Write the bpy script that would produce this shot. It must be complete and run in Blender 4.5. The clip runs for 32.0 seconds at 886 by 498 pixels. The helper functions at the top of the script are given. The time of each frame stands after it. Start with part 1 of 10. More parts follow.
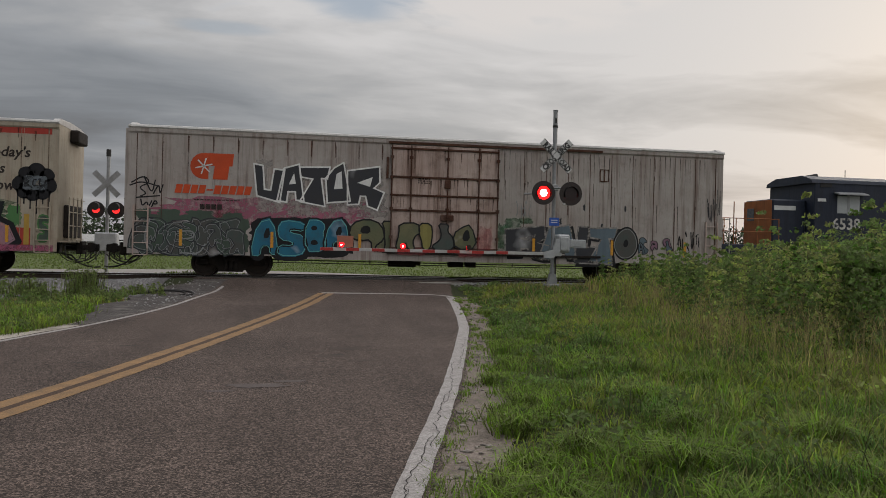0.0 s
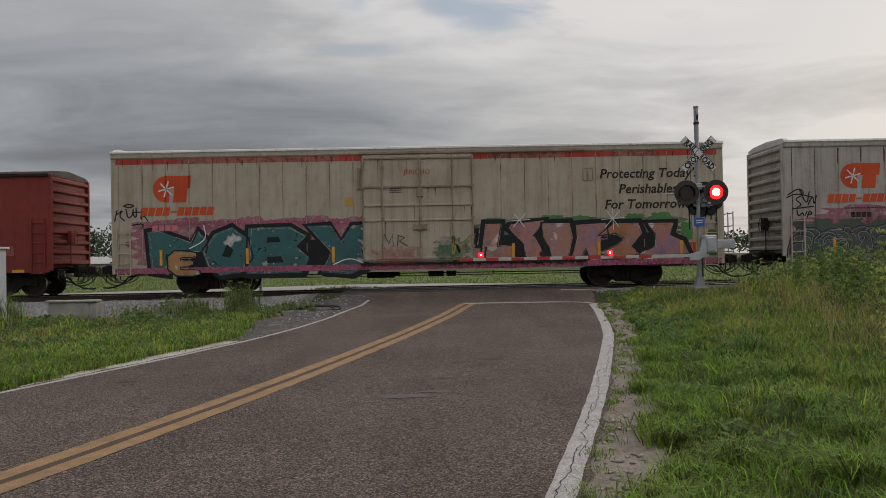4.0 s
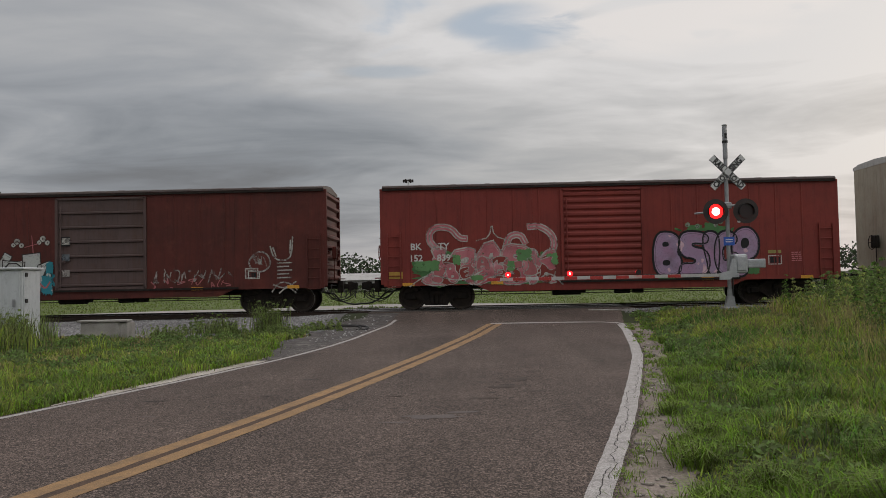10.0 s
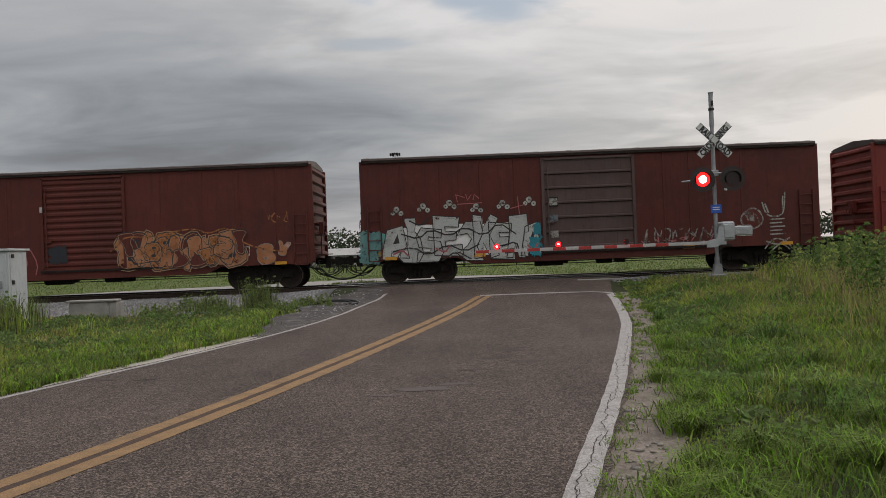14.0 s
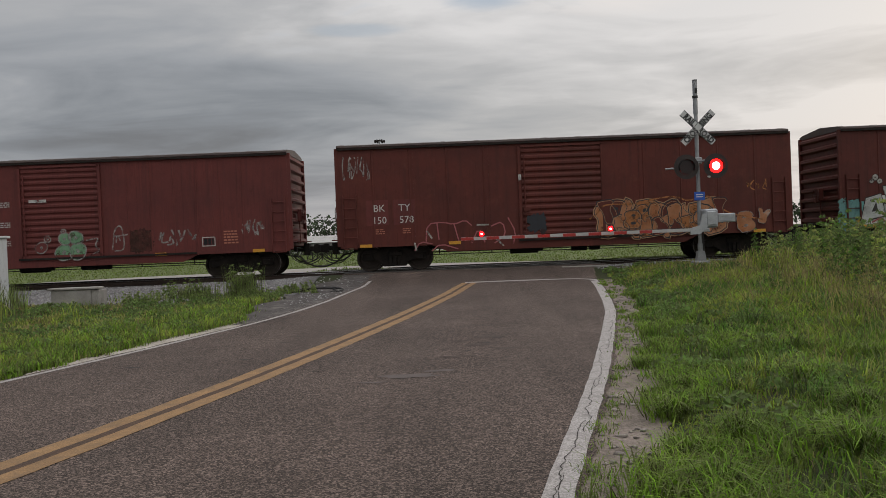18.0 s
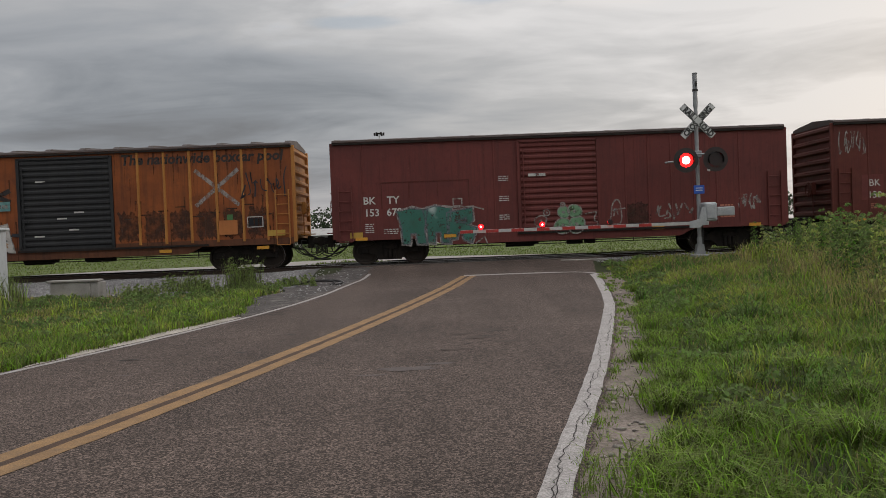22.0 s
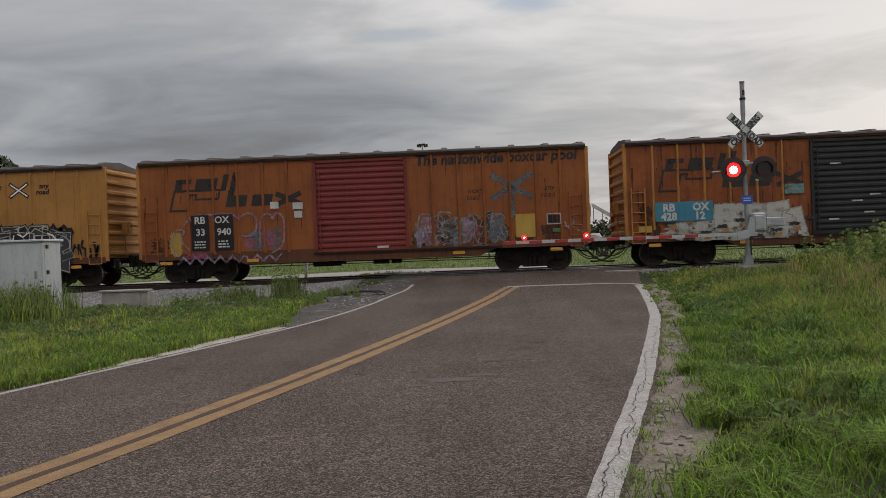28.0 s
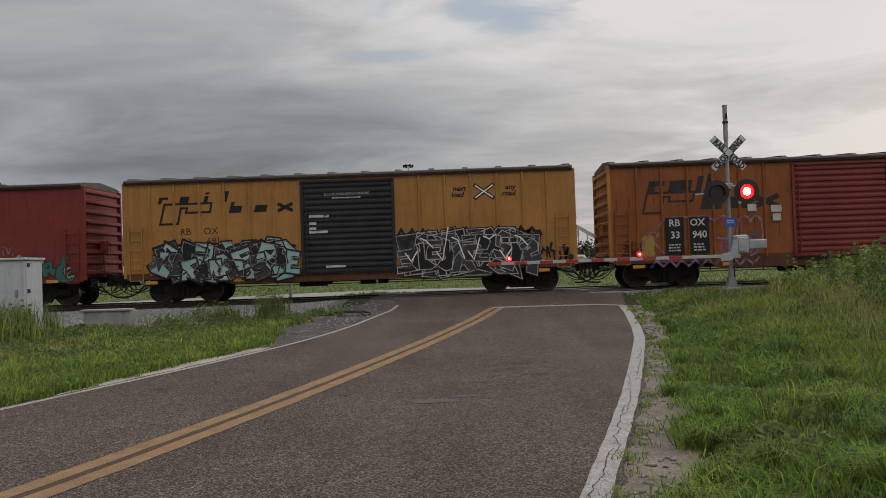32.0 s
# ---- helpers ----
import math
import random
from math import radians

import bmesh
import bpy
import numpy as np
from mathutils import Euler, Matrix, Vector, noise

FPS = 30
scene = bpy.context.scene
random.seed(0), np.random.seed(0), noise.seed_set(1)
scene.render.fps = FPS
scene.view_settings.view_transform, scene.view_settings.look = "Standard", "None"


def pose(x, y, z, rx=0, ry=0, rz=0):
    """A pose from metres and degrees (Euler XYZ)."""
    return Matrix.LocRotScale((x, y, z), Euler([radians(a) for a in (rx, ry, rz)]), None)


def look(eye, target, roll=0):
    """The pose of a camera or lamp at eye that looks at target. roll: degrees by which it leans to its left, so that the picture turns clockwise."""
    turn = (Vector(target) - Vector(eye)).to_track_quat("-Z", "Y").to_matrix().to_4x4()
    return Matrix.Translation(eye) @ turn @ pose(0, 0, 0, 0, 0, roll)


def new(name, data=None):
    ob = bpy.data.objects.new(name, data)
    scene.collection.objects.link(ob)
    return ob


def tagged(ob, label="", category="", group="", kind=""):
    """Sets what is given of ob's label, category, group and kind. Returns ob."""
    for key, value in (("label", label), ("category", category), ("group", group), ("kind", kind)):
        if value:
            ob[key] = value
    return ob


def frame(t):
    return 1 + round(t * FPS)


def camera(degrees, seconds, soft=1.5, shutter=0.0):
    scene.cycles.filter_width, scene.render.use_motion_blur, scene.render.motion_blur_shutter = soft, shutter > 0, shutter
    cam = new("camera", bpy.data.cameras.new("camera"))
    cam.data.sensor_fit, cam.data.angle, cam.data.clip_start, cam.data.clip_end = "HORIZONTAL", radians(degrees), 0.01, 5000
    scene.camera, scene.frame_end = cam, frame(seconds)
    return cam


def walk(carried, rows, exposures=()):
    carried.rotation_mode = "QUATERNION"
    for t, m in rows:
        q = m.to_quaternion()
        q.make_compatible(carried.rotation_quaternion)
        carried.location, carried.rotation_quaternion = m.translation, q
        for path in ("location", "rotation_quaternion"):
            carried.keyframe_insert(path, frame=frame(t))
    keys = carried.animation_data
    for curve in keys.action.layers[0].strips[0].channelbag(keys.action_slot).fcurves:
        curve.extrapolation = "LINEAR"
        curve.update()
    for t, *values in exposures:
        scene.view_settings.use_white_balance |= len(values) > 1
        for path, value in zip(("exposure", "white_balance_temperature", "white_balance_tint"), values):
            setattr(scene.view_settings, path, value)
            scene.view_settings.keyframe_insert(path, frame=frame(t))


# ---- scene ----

# ---- camera: held by hand on one spot at the road's edge ----
EYE = 1.50
cam = camera(57.57, 32.0, 0.8)


def aim(yaw, pitch, roll):
    return pose(0, 0, EYE, 0, 0, yaw) @ pose(0, 0, 0, 90 + pitch) @ pose(0, 0, 0, 0, 0, roll)


# the camera's own brightening, in stops
EXPO = [(0.0, -0.15), (1.5, -0.17), (3.5, -0.07), (7.0, -0.14), (9.5, -0.04), (13.0, 0.02), (20.0, 0.03), (25.0, 0.11), (28.0, 0.03), (32.0, -0.05)]

# seconds, yaw, pitch, roll
LOOKS = [
    (0.0, -10.362, 0.027, 1.298), (0.5, -8.283, 0.368, 0.859), (1.0, -7.308, 0.458, 0.382), (1.5, -6.890, 0.406, 0.223),
    (2.0, -4.962, 0.512, 0.088), (2.5, -4.150, 0.802, -0.649), (3.0, -2.707, 0.753, -0.810), (3.5, -1.393, 0.678, -1.009),
    (4.0, -0.493, 0.648, -1.072), (4.5, 0.070, 0.676, -1.051), (6.5, -0.523, 1.615, -0.483), (7.0, -0.252, 1.911, -0.530),
    (7.5, -0.062, 2.042, -0.525), (8.0, 0.026, 2.384, -0.637), (8.5, 0.229, 2.480, -0.580), (9.0, 0.512, 2.390, -0.751),
    (9.5, 0.835, 2.265, -1.014), (10.0, 1.389, 2.097, -1.141), (10.5, 1.928, 2.119, -1.309), (11.0, 2.359, 2.100, -1.479),
    (11.5, 2.418, 2.007, -1.651), (12.0, 2.171, 1.673, -1.831), (12.5, 1.834, 1.273, -1.934), (13.0, 1.219, 0.909, -1.937),
    (13.5, 0.888, 0.496, -2.093), (14.0, 0.638, 0.157, -2.265), (14.5, 0.322, -0.145, -2.371), (16.5, 0.042, -0.758, -2.298),
    (17.0, -0.070, -0.832, -2.277), (17.5, -0.252, -0.806, -2.302), (18.0, -0.404, -0.796, -2.290), (18.5, -0.476, -0.795, -2.312),
    (19.0, -0.529, -0.958, -2.343), (19.5, -0.604, -1.087, -2.358), (20.0, -0.668, -1.160, -2.343), (20.5, -0.679, -1.183, -2.236),
    (21.0, -0.563, -1.152, -2.197), (21.5, -0.479, -1.186, -2.255), (22.0, -0.432, -1.295, -2.192), (22.5, -0.783, -1.669, -1.996),
    (23.0, -1.064, -2.062, -2.080), (23.5, -0.703, -2.401, -2.301), (24.0, -0.170, -2.226, -2.482), (24.5, 0.496, -2.010, -2.427),
    (25.0, 1.044, -1.826, -2.467), (25.5, 1.619, -1.576, -2.418), (27.5, 2.428, -0.747, -2.143), (28.0, 2.593, -0.404, -2.191),
    (28.5, 2.750, -0.160, -2.214), (29.0, 2.810, 0.027, -2.191), (29.5, 2.737, 0.193, -2.144), (30.0, 2.324, 0.265, -1.966),
    (30.5, 1.860, 0.348, -1.886), (31.0, 1.646, 0.517, -1.869), (31.5, 1.438, 0.750, -1.859), (32.0, 1.495, 1.017, -1.912)]
walk(cam, [(t, aim(*a)) for t, *a in LOOKS], exposures=EXPO)

# metres that the train has run at each second
RUN = [
    (0.0, -0.001), (1.0, 4.484), (2.0, 9.021), (3.0, 13.438), (4.0, 17.807), (5.0, 22.197), (6.0, 26.602), (7.0, 31.040),
    (8.0, 35.483), (9.0, 39.870), (10.0, 44.246), (11.0, 48.610), (12.0, 52.991), (13.0, 57.451), (14.0, 61.866), (15.0, 66.203),
    (16.0, 70.531), (17.0, 74.856), (18.0, 79.203), (19.0, 83.627), (20.0, 88.009), (21.0, 92.314), (22.0, 96.615), (23.0, 100.916),
    (24.0, 105.267), (25.0, 109.682), (26.0, 114.014), (27.0, 118.284), (28.0, 122.544), (29.0, 126.825), (30.0, 131.187), (31.0, 135.494),
    (32.0, 139.722)]

# ---- sky, sun, exposure ----
SUN_AZ, SUN_EL = 48.0, 14.0      # degrees clockwise from straight ahead, and up
world = bpy.data.worlds.new("overcast_evening")
scene.world = world
world.use_nodes = True


def sky_nodes():
    nt = world.node_tree
    nt.nodes.clear()
    n = nt.nodes.new
    out, bg = n("ShaderNodeOutputWorld"), n("ShaderNodeBackground")
    sky = n("ShaderNodeTexSky")
    sky.sky_type, sky.sun_disc = 'NISHITA', False
    sky.sun_elevation, sky.sun_rotation = radians(SUN_EL), radians(SUN_AZ)
    sky.air_density, sky.dust_density = 1.5, 2.5
    tc, sep = n("ShaderNodeTexCoord"), n("ShaderNodeSeparateXYZ")
    nt.links.new(tc.outputs["Generated"], sep.inputs[0])

    def m(op, a, b=None, c=None):
        k = n("ShaderNodeMath")
        k.operation = op
        for i, v in enumerate((a, b, c)):
            if v is None:
                continue
            if isinstance(v, (int, float)):
                k.inputs[i].default_value = v
            else:
                nt.links.new(v, k.inputs[i])
        return k.outputs[0]

    # a flat cloud deck, seen in perspective
    x, y, z = sep.outputs[0], sep.outputs[1], m('MAXIMUM', sep.outputs[2], 0.0)
    up = m('ADD', z, 0.10)
    comb = n("ShaderNodeCombineXYZ")
    nt.links.new(m('MULTIPLY', m('DIVIDE', x, up), 0.72), comb.inputs[0])
    nt.links.new(m('DIVIDE', y, up), comb.inputs[1])

    def cloud(scale, rough, detail, off, distort=0.4):
        t = n("ShaderNodeTexNoise")
        t.inputs["Scale"].default_value, t.inputs["Detail"].default_value = scale, detail
        t.inputs["Roughness"].default_value = rough
        t.inputs["Distortion"].default_value = distort
        mp = n("ShaderNodeMapping")
        mp.inputs["Location"].default_value = off
        mp.inputs["Rotation"].default_value = (0, 0, radians(-6))
        nt.links.new(comb.outputs[0], mp.inputs[0])
        nt.links.new(mp.outputs[0], t.inputs[0])
        return t.outputs["Fac"]

    def step(v, lo, hi, top=1.0):
        r = n("ShaderNodeMapRange")
        r.interpolation_type = 'SMOOTHSTEP'
        r.inputs["From Min"].default_value, r.inputs["From Max"].default_value, r.inputs["To Max"].default_value = lo, hi, top
        nt.links.new(v, r.inputs["Value"])
        return r.outputs[0]

    def blend(a, b, f, mode='MIX'):
        k = n("ShaderNodeMix")
        k.data_type, k.blend_type = 'RGBA', mode
        for sock, v in (("A", a), ("B", b), ("Factor", f)):
            if isinstance(v, tuple):
                k.inputs[sock].default_value = (*v, 1)
            elif isinstance(v, (int, float)):
                k.inputs[sock].default_value = v
            else:
                nt.links.new(v, k.inputs[sock])
        return k.outputs["Result"]

    big, mid, fine = cloud(0.55, 0.5, 4, (3.1, 7.4, 0)), cloud(1.25, 0.52, 6, (5.0, 1.2, 2.0), 0.7), cloud(3.6, 0.55, 6, (1.0, 2.0, 4.0), 0.8)
    side = m('DIVIDE', x, m('MAXIMUM', m('SQRT', m('ADD', m('MULTIPLY', x, x), m('MULTIPLY', y, y))), 0.01))
    tex = m('ADD', m('MULTIPLY', big, 0.42), m('ADD', m('MULTIPLY', mid, 0.48), m('MULTIPLY', fine, 0.10)))
    tex = m('ADD', m('MULTIPLY', m('SUBTRACT', tex, 0.5), 1.10), 0.535)
    # the heavy bank low on the left, thinning towards the sun
    bank = m('MULTIPLY', m('MULTIPLY', step(z, 0.01, 0.10), step(z, 0.30, 0.17)), step(side, 0.38, -0.45))
    light = m('ADD', m('SUBTRACT', tex, m('MULTIPLY', bank, 0.115)), m('MULTIPLY', step(side, -0.25, 0.5), 0.15))
    light = m('ADD', light, m('MULTIPLY', m('MULTIPLY', step(z, 0.17, 0.28), step(side, -0.6, 0.35)), 0.16))
    ramp = n("ShaderNodeValToRGB")
    nt.links.new(light, ramp.inputs[0])
    el = ramp.color_ramp.elements
    el[0].position, el[0].color = 0.27, (0.165, 0.172, 0.190, 1)
    el[1].position, el[1].color = 0.74, (0.66, 0.645, 0.645, 1)
    for pos, col in ((0.37, (0.222, 0.236, 0.262, 1)), (0.48, (0.315, 0.327, 0.352, 1)), (0.60, (0.43, 0.43, 0.44, 1))):
        e = el.new(pos)
        e.color = col
    # pale band of clear light along the horizon
    low = m('POWER', m('SUBTRACT', 1.0, z), 26.0)
    c = blend(ramp.outputs[0], (0.50, 0.468, 0.46), m('MULTIPLY', low, m('ADD', 0.35, m('MULTIPLY', step(side, -0.5, 0.05), 0.5))))
    # thin places show a little blue
    c = blend(c, (0.36, 0.43, 0.52), m('MULTIPLY', step(mid, 0.60, 0.72), m('MULTIPLY', step(z, 0.2, 0.30), 0.7)))
    # a rent in the deck: blue air and bright torn edges high ahead
    def lobe(az, elev, wa, we):
        ax, ay = math.sin(radians(az)), math.cos(radians(az))
        across = m('SUBTRACT', m('MULTIPLY', x, ay), m('MULTIPLY', y, ax))
        u, v = m('DIVIDE', across, wa), m('DIVIDE', m('SUBTRACT', z, math.sin(radians(elev))), we)
        d = m('ADD', m('ADD', m('MULTIPLY', u, u), m('MULTIPLY', v, v)), m('MULTIPLY', m('SUBTRACT', mid, 0.5), 3.0))
        return m('MULTIPLY', step(d, 1.15, 0.2), step(y, 0.0, 0.2))
    c = blend(c, (0.40, 0.455, 0.53), m('MULTIPLY', lobe(3.6, 17.4, 0.085, 0.030), 1.0))
    c = blend(c, (0.36, 0.42, 0.49), m('MULTIPLY', lobe(-5.0, 14.5, 0.07, 0.010), 0.5))
    torn = m('MULTIPLY', lobe(17.0, 18.3, 0.22, 0.055), step(fine, 0.40, 0.56))
    c = blend(c, (0.72, 0.685, 0.67), m('MULTIPLY', torn, 1.0))
    # glow of the low sun behind the deck
    sx, sy = math.sin(radians(SUN_AZ)), math.cos(radians(SUN_AZ))
    dot = m('ADD', m('MULTIPLY', x, sx * 0.96), m('ADD', m('MULTIPLY', y, sy * 0.96), m('MULTIPLY', z, 0.26)))
    glow = m('POWER', m('MAXIMUM', dot, 0.0), 9.0)
    c = blend(c, blend((0.0, 0.0, 0.0), (0.055, 0.05, 0.048), glow), 1.0, 'ADD')
    # an overcast sky is brighter overhead than at the horizon
    over = m('ADD', 1.0, m('MULTIPLY', step(z, 0.32, 0.85), 1.35))
    k = n("ShaderNodeVectorMath")
    k.operation = 'SCALE'
    nt.links.new(c, k.inputs[0])
    nt.links.new(over, k.inputs["Scale"])
    c = blend(k.outputs[0], sky.outputs[0], 0.006, 'ADD')
    nt.links.new(c, bg.inputs["Color"])
    bg.inputs["Strength"].default_value = 1.0
    nt.links.new(bg.outputs[0], out.inputs[0])


sky_nodes()
sun = new("sun", bpy.data.lights.new("sun", 'SUN'))
sun.data.energy, sun.data.angle, sun.data.color = 0.7, radians(25), (1.0, 0.90, 0.80)
_a, _e = radians(SUN_AZ), radians(SUN_EL)
sun.matrix_world = look((60 * math.sin(_a), 60 * math.cos(_a), 20), (0, 0, 20 - 60 * math.tan(_e)))


# ---- materials ----
MATS = {}


def mat(name, col, col2=None, rough=0.7, metal=0.0, scale=6.0, fine=60.0, bump=0.15, spread=0.25, stretch=(1, 1, 1), island=0.0, emit=0.0, grain=0.2, leaf=0.0, dirt=None, dirt_amount=0.5, dirt_scale=1.2):
    """A painted or natural surface: two colours mixed by broad and fine noise, worn patches, relief."""
    if name in MATS:
        return MATS[name]
    mt = bpy.data.materials.new(name)
    mt.use_nodes = True
    nt = mt.node_tree
    n, link = nt.nodes.new, nt.links.new
    bs = nt.nodes["Principled BSDF"]
    tc, mp = n("ShaderNodeTexCoord"), n("ShaderNodeMapping")
    mp.inputs["Scale"].default_value = stretch
    link(tc.outputs["Object"], mp.inputs[0])

    def noise_at(s, d, r):
        t = n("ShaderNodeTexNoise")
        t.inputs["Scale"].default_value, t.inputs["Detail"].default_value, t.inputs["Roughness"].default_value = s, d, r
        link(mp.outputs[0], t.inputs[0])
        return t.outputs["Fac"]

    a, b = noise_at(scale, 6, 0.6), noise_at(fine, 3, 0.6)
    col2 = col2 or tuple(c * (1 - spread) for c in col)
    mix = n("ShaderNodeMix")
    mix.data_type = 'RGBA'
    mix.inputs["A"].default_value, mix.inputs["B"].default_value = (*col, 1), (*col2, 1)
    mr = n("ShaderNodeMapRange")
    mr.inputs["From Min"].default_value, mr.inputs["From Max"].default_value = 0.32, 0.68
    link(a, mr.inputs["Value"])
    link(mr.outputs[0], mix.inputs["Factor"])
    last = mix.outputs["Result"]
    hs = n("ShaderNodeHueSaturation")
    vr = n("ShaderNodeMapRange")
    vr.inputs["From Min"].default_value, vr.inputs["From Max"].default_value = 0.5 - grain, 0.5 + grain
    vr.inputs["To Min"].default_value, vr.inputs["To Max"].default_value = 1 - spread, 1 + spread
    link(b, vr.inputs["Value"])
    link(vr.outputs[0], hs.inputs["Value"])
    link(last, hs.inputs["Color"])
    last = hs.outputs[0]
    if dirt:
        d = noise_at(dirt_scale, 8, 0.68)
        dr = n("ShaderNodeMapRange")
        dr.inputs["From Min"].default_value, dr.inputs["From Max"].default_value = 0.50, 0.72
        dr.inputs["To Max"].default_value = dirt_amount
        link(d, dr.inputs["Value"])
        dm = n("ShaderNodeMix")
        dm.data_type = 'RGBA'
        dm.inputs["B"].default_value = (*dirt, 1)
        link(dr.outputs[0], dm.inputs["Factor"])
        link(last, dm.inputs["A"])
        last = dm.outputs["Result"]
    if island:
        ge = n("ShaderNodeNewGeometry")
        h2 = n("ShaderNodeHueSaturation")
        for sock, lo, hi in (("Value", 1 - island, 1 + island), ("Hue", 0.5 - island * 0.06, 0.5 + island * 0.05), ("Saturation", 1 - island * 0.5, 1 + island * 0.2)):
            r = n("ShaderNodeMapRange")
            r.inputs["To Min"].default_value, r.inputs["To Max"].default_value = lo, hi
            link(ge.outputs["Random Per Island"], r.inputs["Value"])
            link(r.outputs[0], h2.inputs[sock])
        link(last, h2.inputs["Color"])
        last = h2.outputs[0]
    link(last, bs.inputs["Base Color"])
    bs.inputs["Roughness"].default_value, bs.inputs["Metallic"].default_value = rough, metal
    bs.inputs["Specular IOR Level"].default_value = 0.10 if leaf else (0.22 if rough > 0.7 else 0.45)
    if bump:
        bp = n("ShaderNodeBump")
        bp.inputs["Strength"].default_value, bp.inputs["Distance"].default_value = bump, 0.01
        link(b, bp.inputs["Height"])
        link(bp.outputs[0], bs.inputs["Normal"])
    if emit:
        bs.inputs["Emission Color"].default_value = (*col, 1)
        bs.inputs["Emission Strength"].default_value = emit
    if leaf:
        # thin leaves let light through
        tr, ms = n("ShaderNodeBsdfTranslucent"), n("ShaderNodeMixShader")
        link(last, tr.inputs["Color"])
        ms.inputs[0].default_value = leaf
        link(bs.outputs[0], ms.inputs[1])
        link(tr.outputs[0], ms.inputs[2])
        link(ms.outputs[0], nt.nodes["Material Output"].inputs["Surface"])
    MATS[name] = mt
    return mt


def asphalt_material():
    """Worn asphalt: single pale and dark stones in a dark binder, broad tone changes, wheel-worn bands."""
    mt = bpy.data.materials.new("asphalt")
    mt.use_nodes = True
    nt = mt.node_tree
    n, link = nt.nodes.new, nt.links.new
    bs = nt.nodes["Principled BSDF"]
    tc = n("ShaderNodeTexCoord")

    def mapped(v, lo, hi, a, b):
        r = n("ShaderNodeMapRange")
        for k, q in (("From Min", lo), ("From Max", hi), ("To Min", a), ("To Max", b)):
            r.inputs[k].default_value = q
        link(v, r.inputs["Value"])
        return r.outputs[0]

    def noise_at(scale, detail, rough, stretch=(1, 1, 1)):
        mp, t = n("ShaderNodeMapping"), n("ShaderNodeTexNoise")
        mp.inputs["Scale"].default_value = stretch
        link(tc.outputs["Object"], mp.inputs[0])
        link(mp.outputs[0], t.inputs[0])
        t.inputs["Scale"].default_value, t.inputs["Detail"].default_value, t.inputs["Roughness"].default_value = scale, detail, rough
        return t.outputs["Fac"]

    def product(a, b):
        k = n("ShaderNodeMath")
        k.operation = 'MULTIPLY'
        link(a, k.inputs[0])
        link(b, k.inputs[1])
        return k.outputs[0]

    def chips(scale, lo, hi):
        v, sep = n("ShaderNodeTexVoronoi"), n("ShaderNodeSeparateColor")
        v.inputs["Scale"].default_value = scale
        link(tc.outputs["Object"], v.inputs["Vector"])
        link(v.outputs["Color"], sep.inputs[0])
        p = n("ShaderNodeMath")
        p.operation = 'POWER'
        p.inputs[1].default_value = 2.3
        link(sep.outputs[0], p.inputs[0])
        return mapped(p.outputs[0], 0, 1, lo, hi), v.outputs["Distance"]

    small, dist = chips(84, 0.40, 2.75)
    large, dist2 = chips(24, 0.93, 1.14)
    tone = mapped(noise_at(0.45, 6, 0.6), 0.34, 0.66, 0.80, 1.14)
    bands = mapped(noise_at(0.9, 4, 0.55, (1.3, 0.10, 1)), 0.35, 0.65, 0.88, 1.12)
    stain = mapped(noise_at(2.6, 7, 0.7), 0.58, 0.76, 1.0, 0.66)
    val = product(product(product(small, large), product(tone, bands)), stain)
    hs = n("ShaderNodeHueSaturation")
    hs.inputs["Color"].default_value = (0.0775, 0.0580, 0.0485, 1)
    link(val, hs.inputs["Value"])
    link(hs.outputs[0], bs.inputs["Base Color"])
    bs.inputs["Roughness"].default_value = 0.88
    bs.inputs["Specular IOR Level"].default_value = 0.2
    bp = n("ShaderNodeBump")
    bp.inputs["Strength"].default_value, bp.inputs["Distance"].default_value, bp.invert = 0.8, 0.006, True
    link(dist, bp.inputs["Height"])
    link(bp.outputs[0], bs.inputs["Normal"])
    MATS["asphalt"] = mt
    return mt


ASPHALT = asphalt_material()
YELLOW = mat("yellow_road_paint", (0.285, 0.172, 0.080), (0.205, 0.125, 0.062), 0.75, scale=3, fine=90, spread=0.25, grain=0.14, bump=0.4, dirt=(0.12, 0.085, 0.06), dirt_amount=0.75, dirt_scale=5)
WHITE = mat("white_road_paint", (0.36, 0.335, 0.32), (0.29, 0.27, 0.255), 0.78, scale=4, fine=70, spread=0.3, grain=0.13, bump=0.4, dirt=(0.13, 0.115, 0.108), dirt_amount=0.7, dirt_scale=9)
SOIL = mat("soil_and_turf", (0.026, 0.036, 0.012), (0.040, 0.040, 0.018), 0.95, scale=0.8, fine=30, bump=0.8, spread=0.35)
DIRT = mat("pale_dirt", (0.225, 0.185, 0.158), (0.15, 0.123, 0.102), 0.95, scale=2.5, fine=40, bump=1.0, spread=0.3, grain=0.16, dirt=(0.075, 0.065, 0.048), dirt_amount=0.7, dirt_scale=1.6)
BALLAST = mat("grey_ballast", (0.15, 0.143, 0.14), (0.075, 0.07, 0.068), 0.9, scale=9, fine=40, bump=1.0, spread=0.45)
STONE = mat("ballast_stone", (0.28, 0.272, 0.268), (0.18, 0.172, 0.168), 0.9, scale=9, bump=0.5, spread=0.25, island=0.45)
PALE_ROAD = mat("pale_gravel_road", (0.30, 0.28, 0.26), (0.24, 0.22, 0.20), 0.9, scale=0.8, fine=40, bump=0.4, spread=0.15)
RAIL = mat("rusty_rail_steel", (0.07, 0.05, 0.04), (0.05, 0.034, 0.027), 0.6, 0.6, scale=8, bump=0.3)
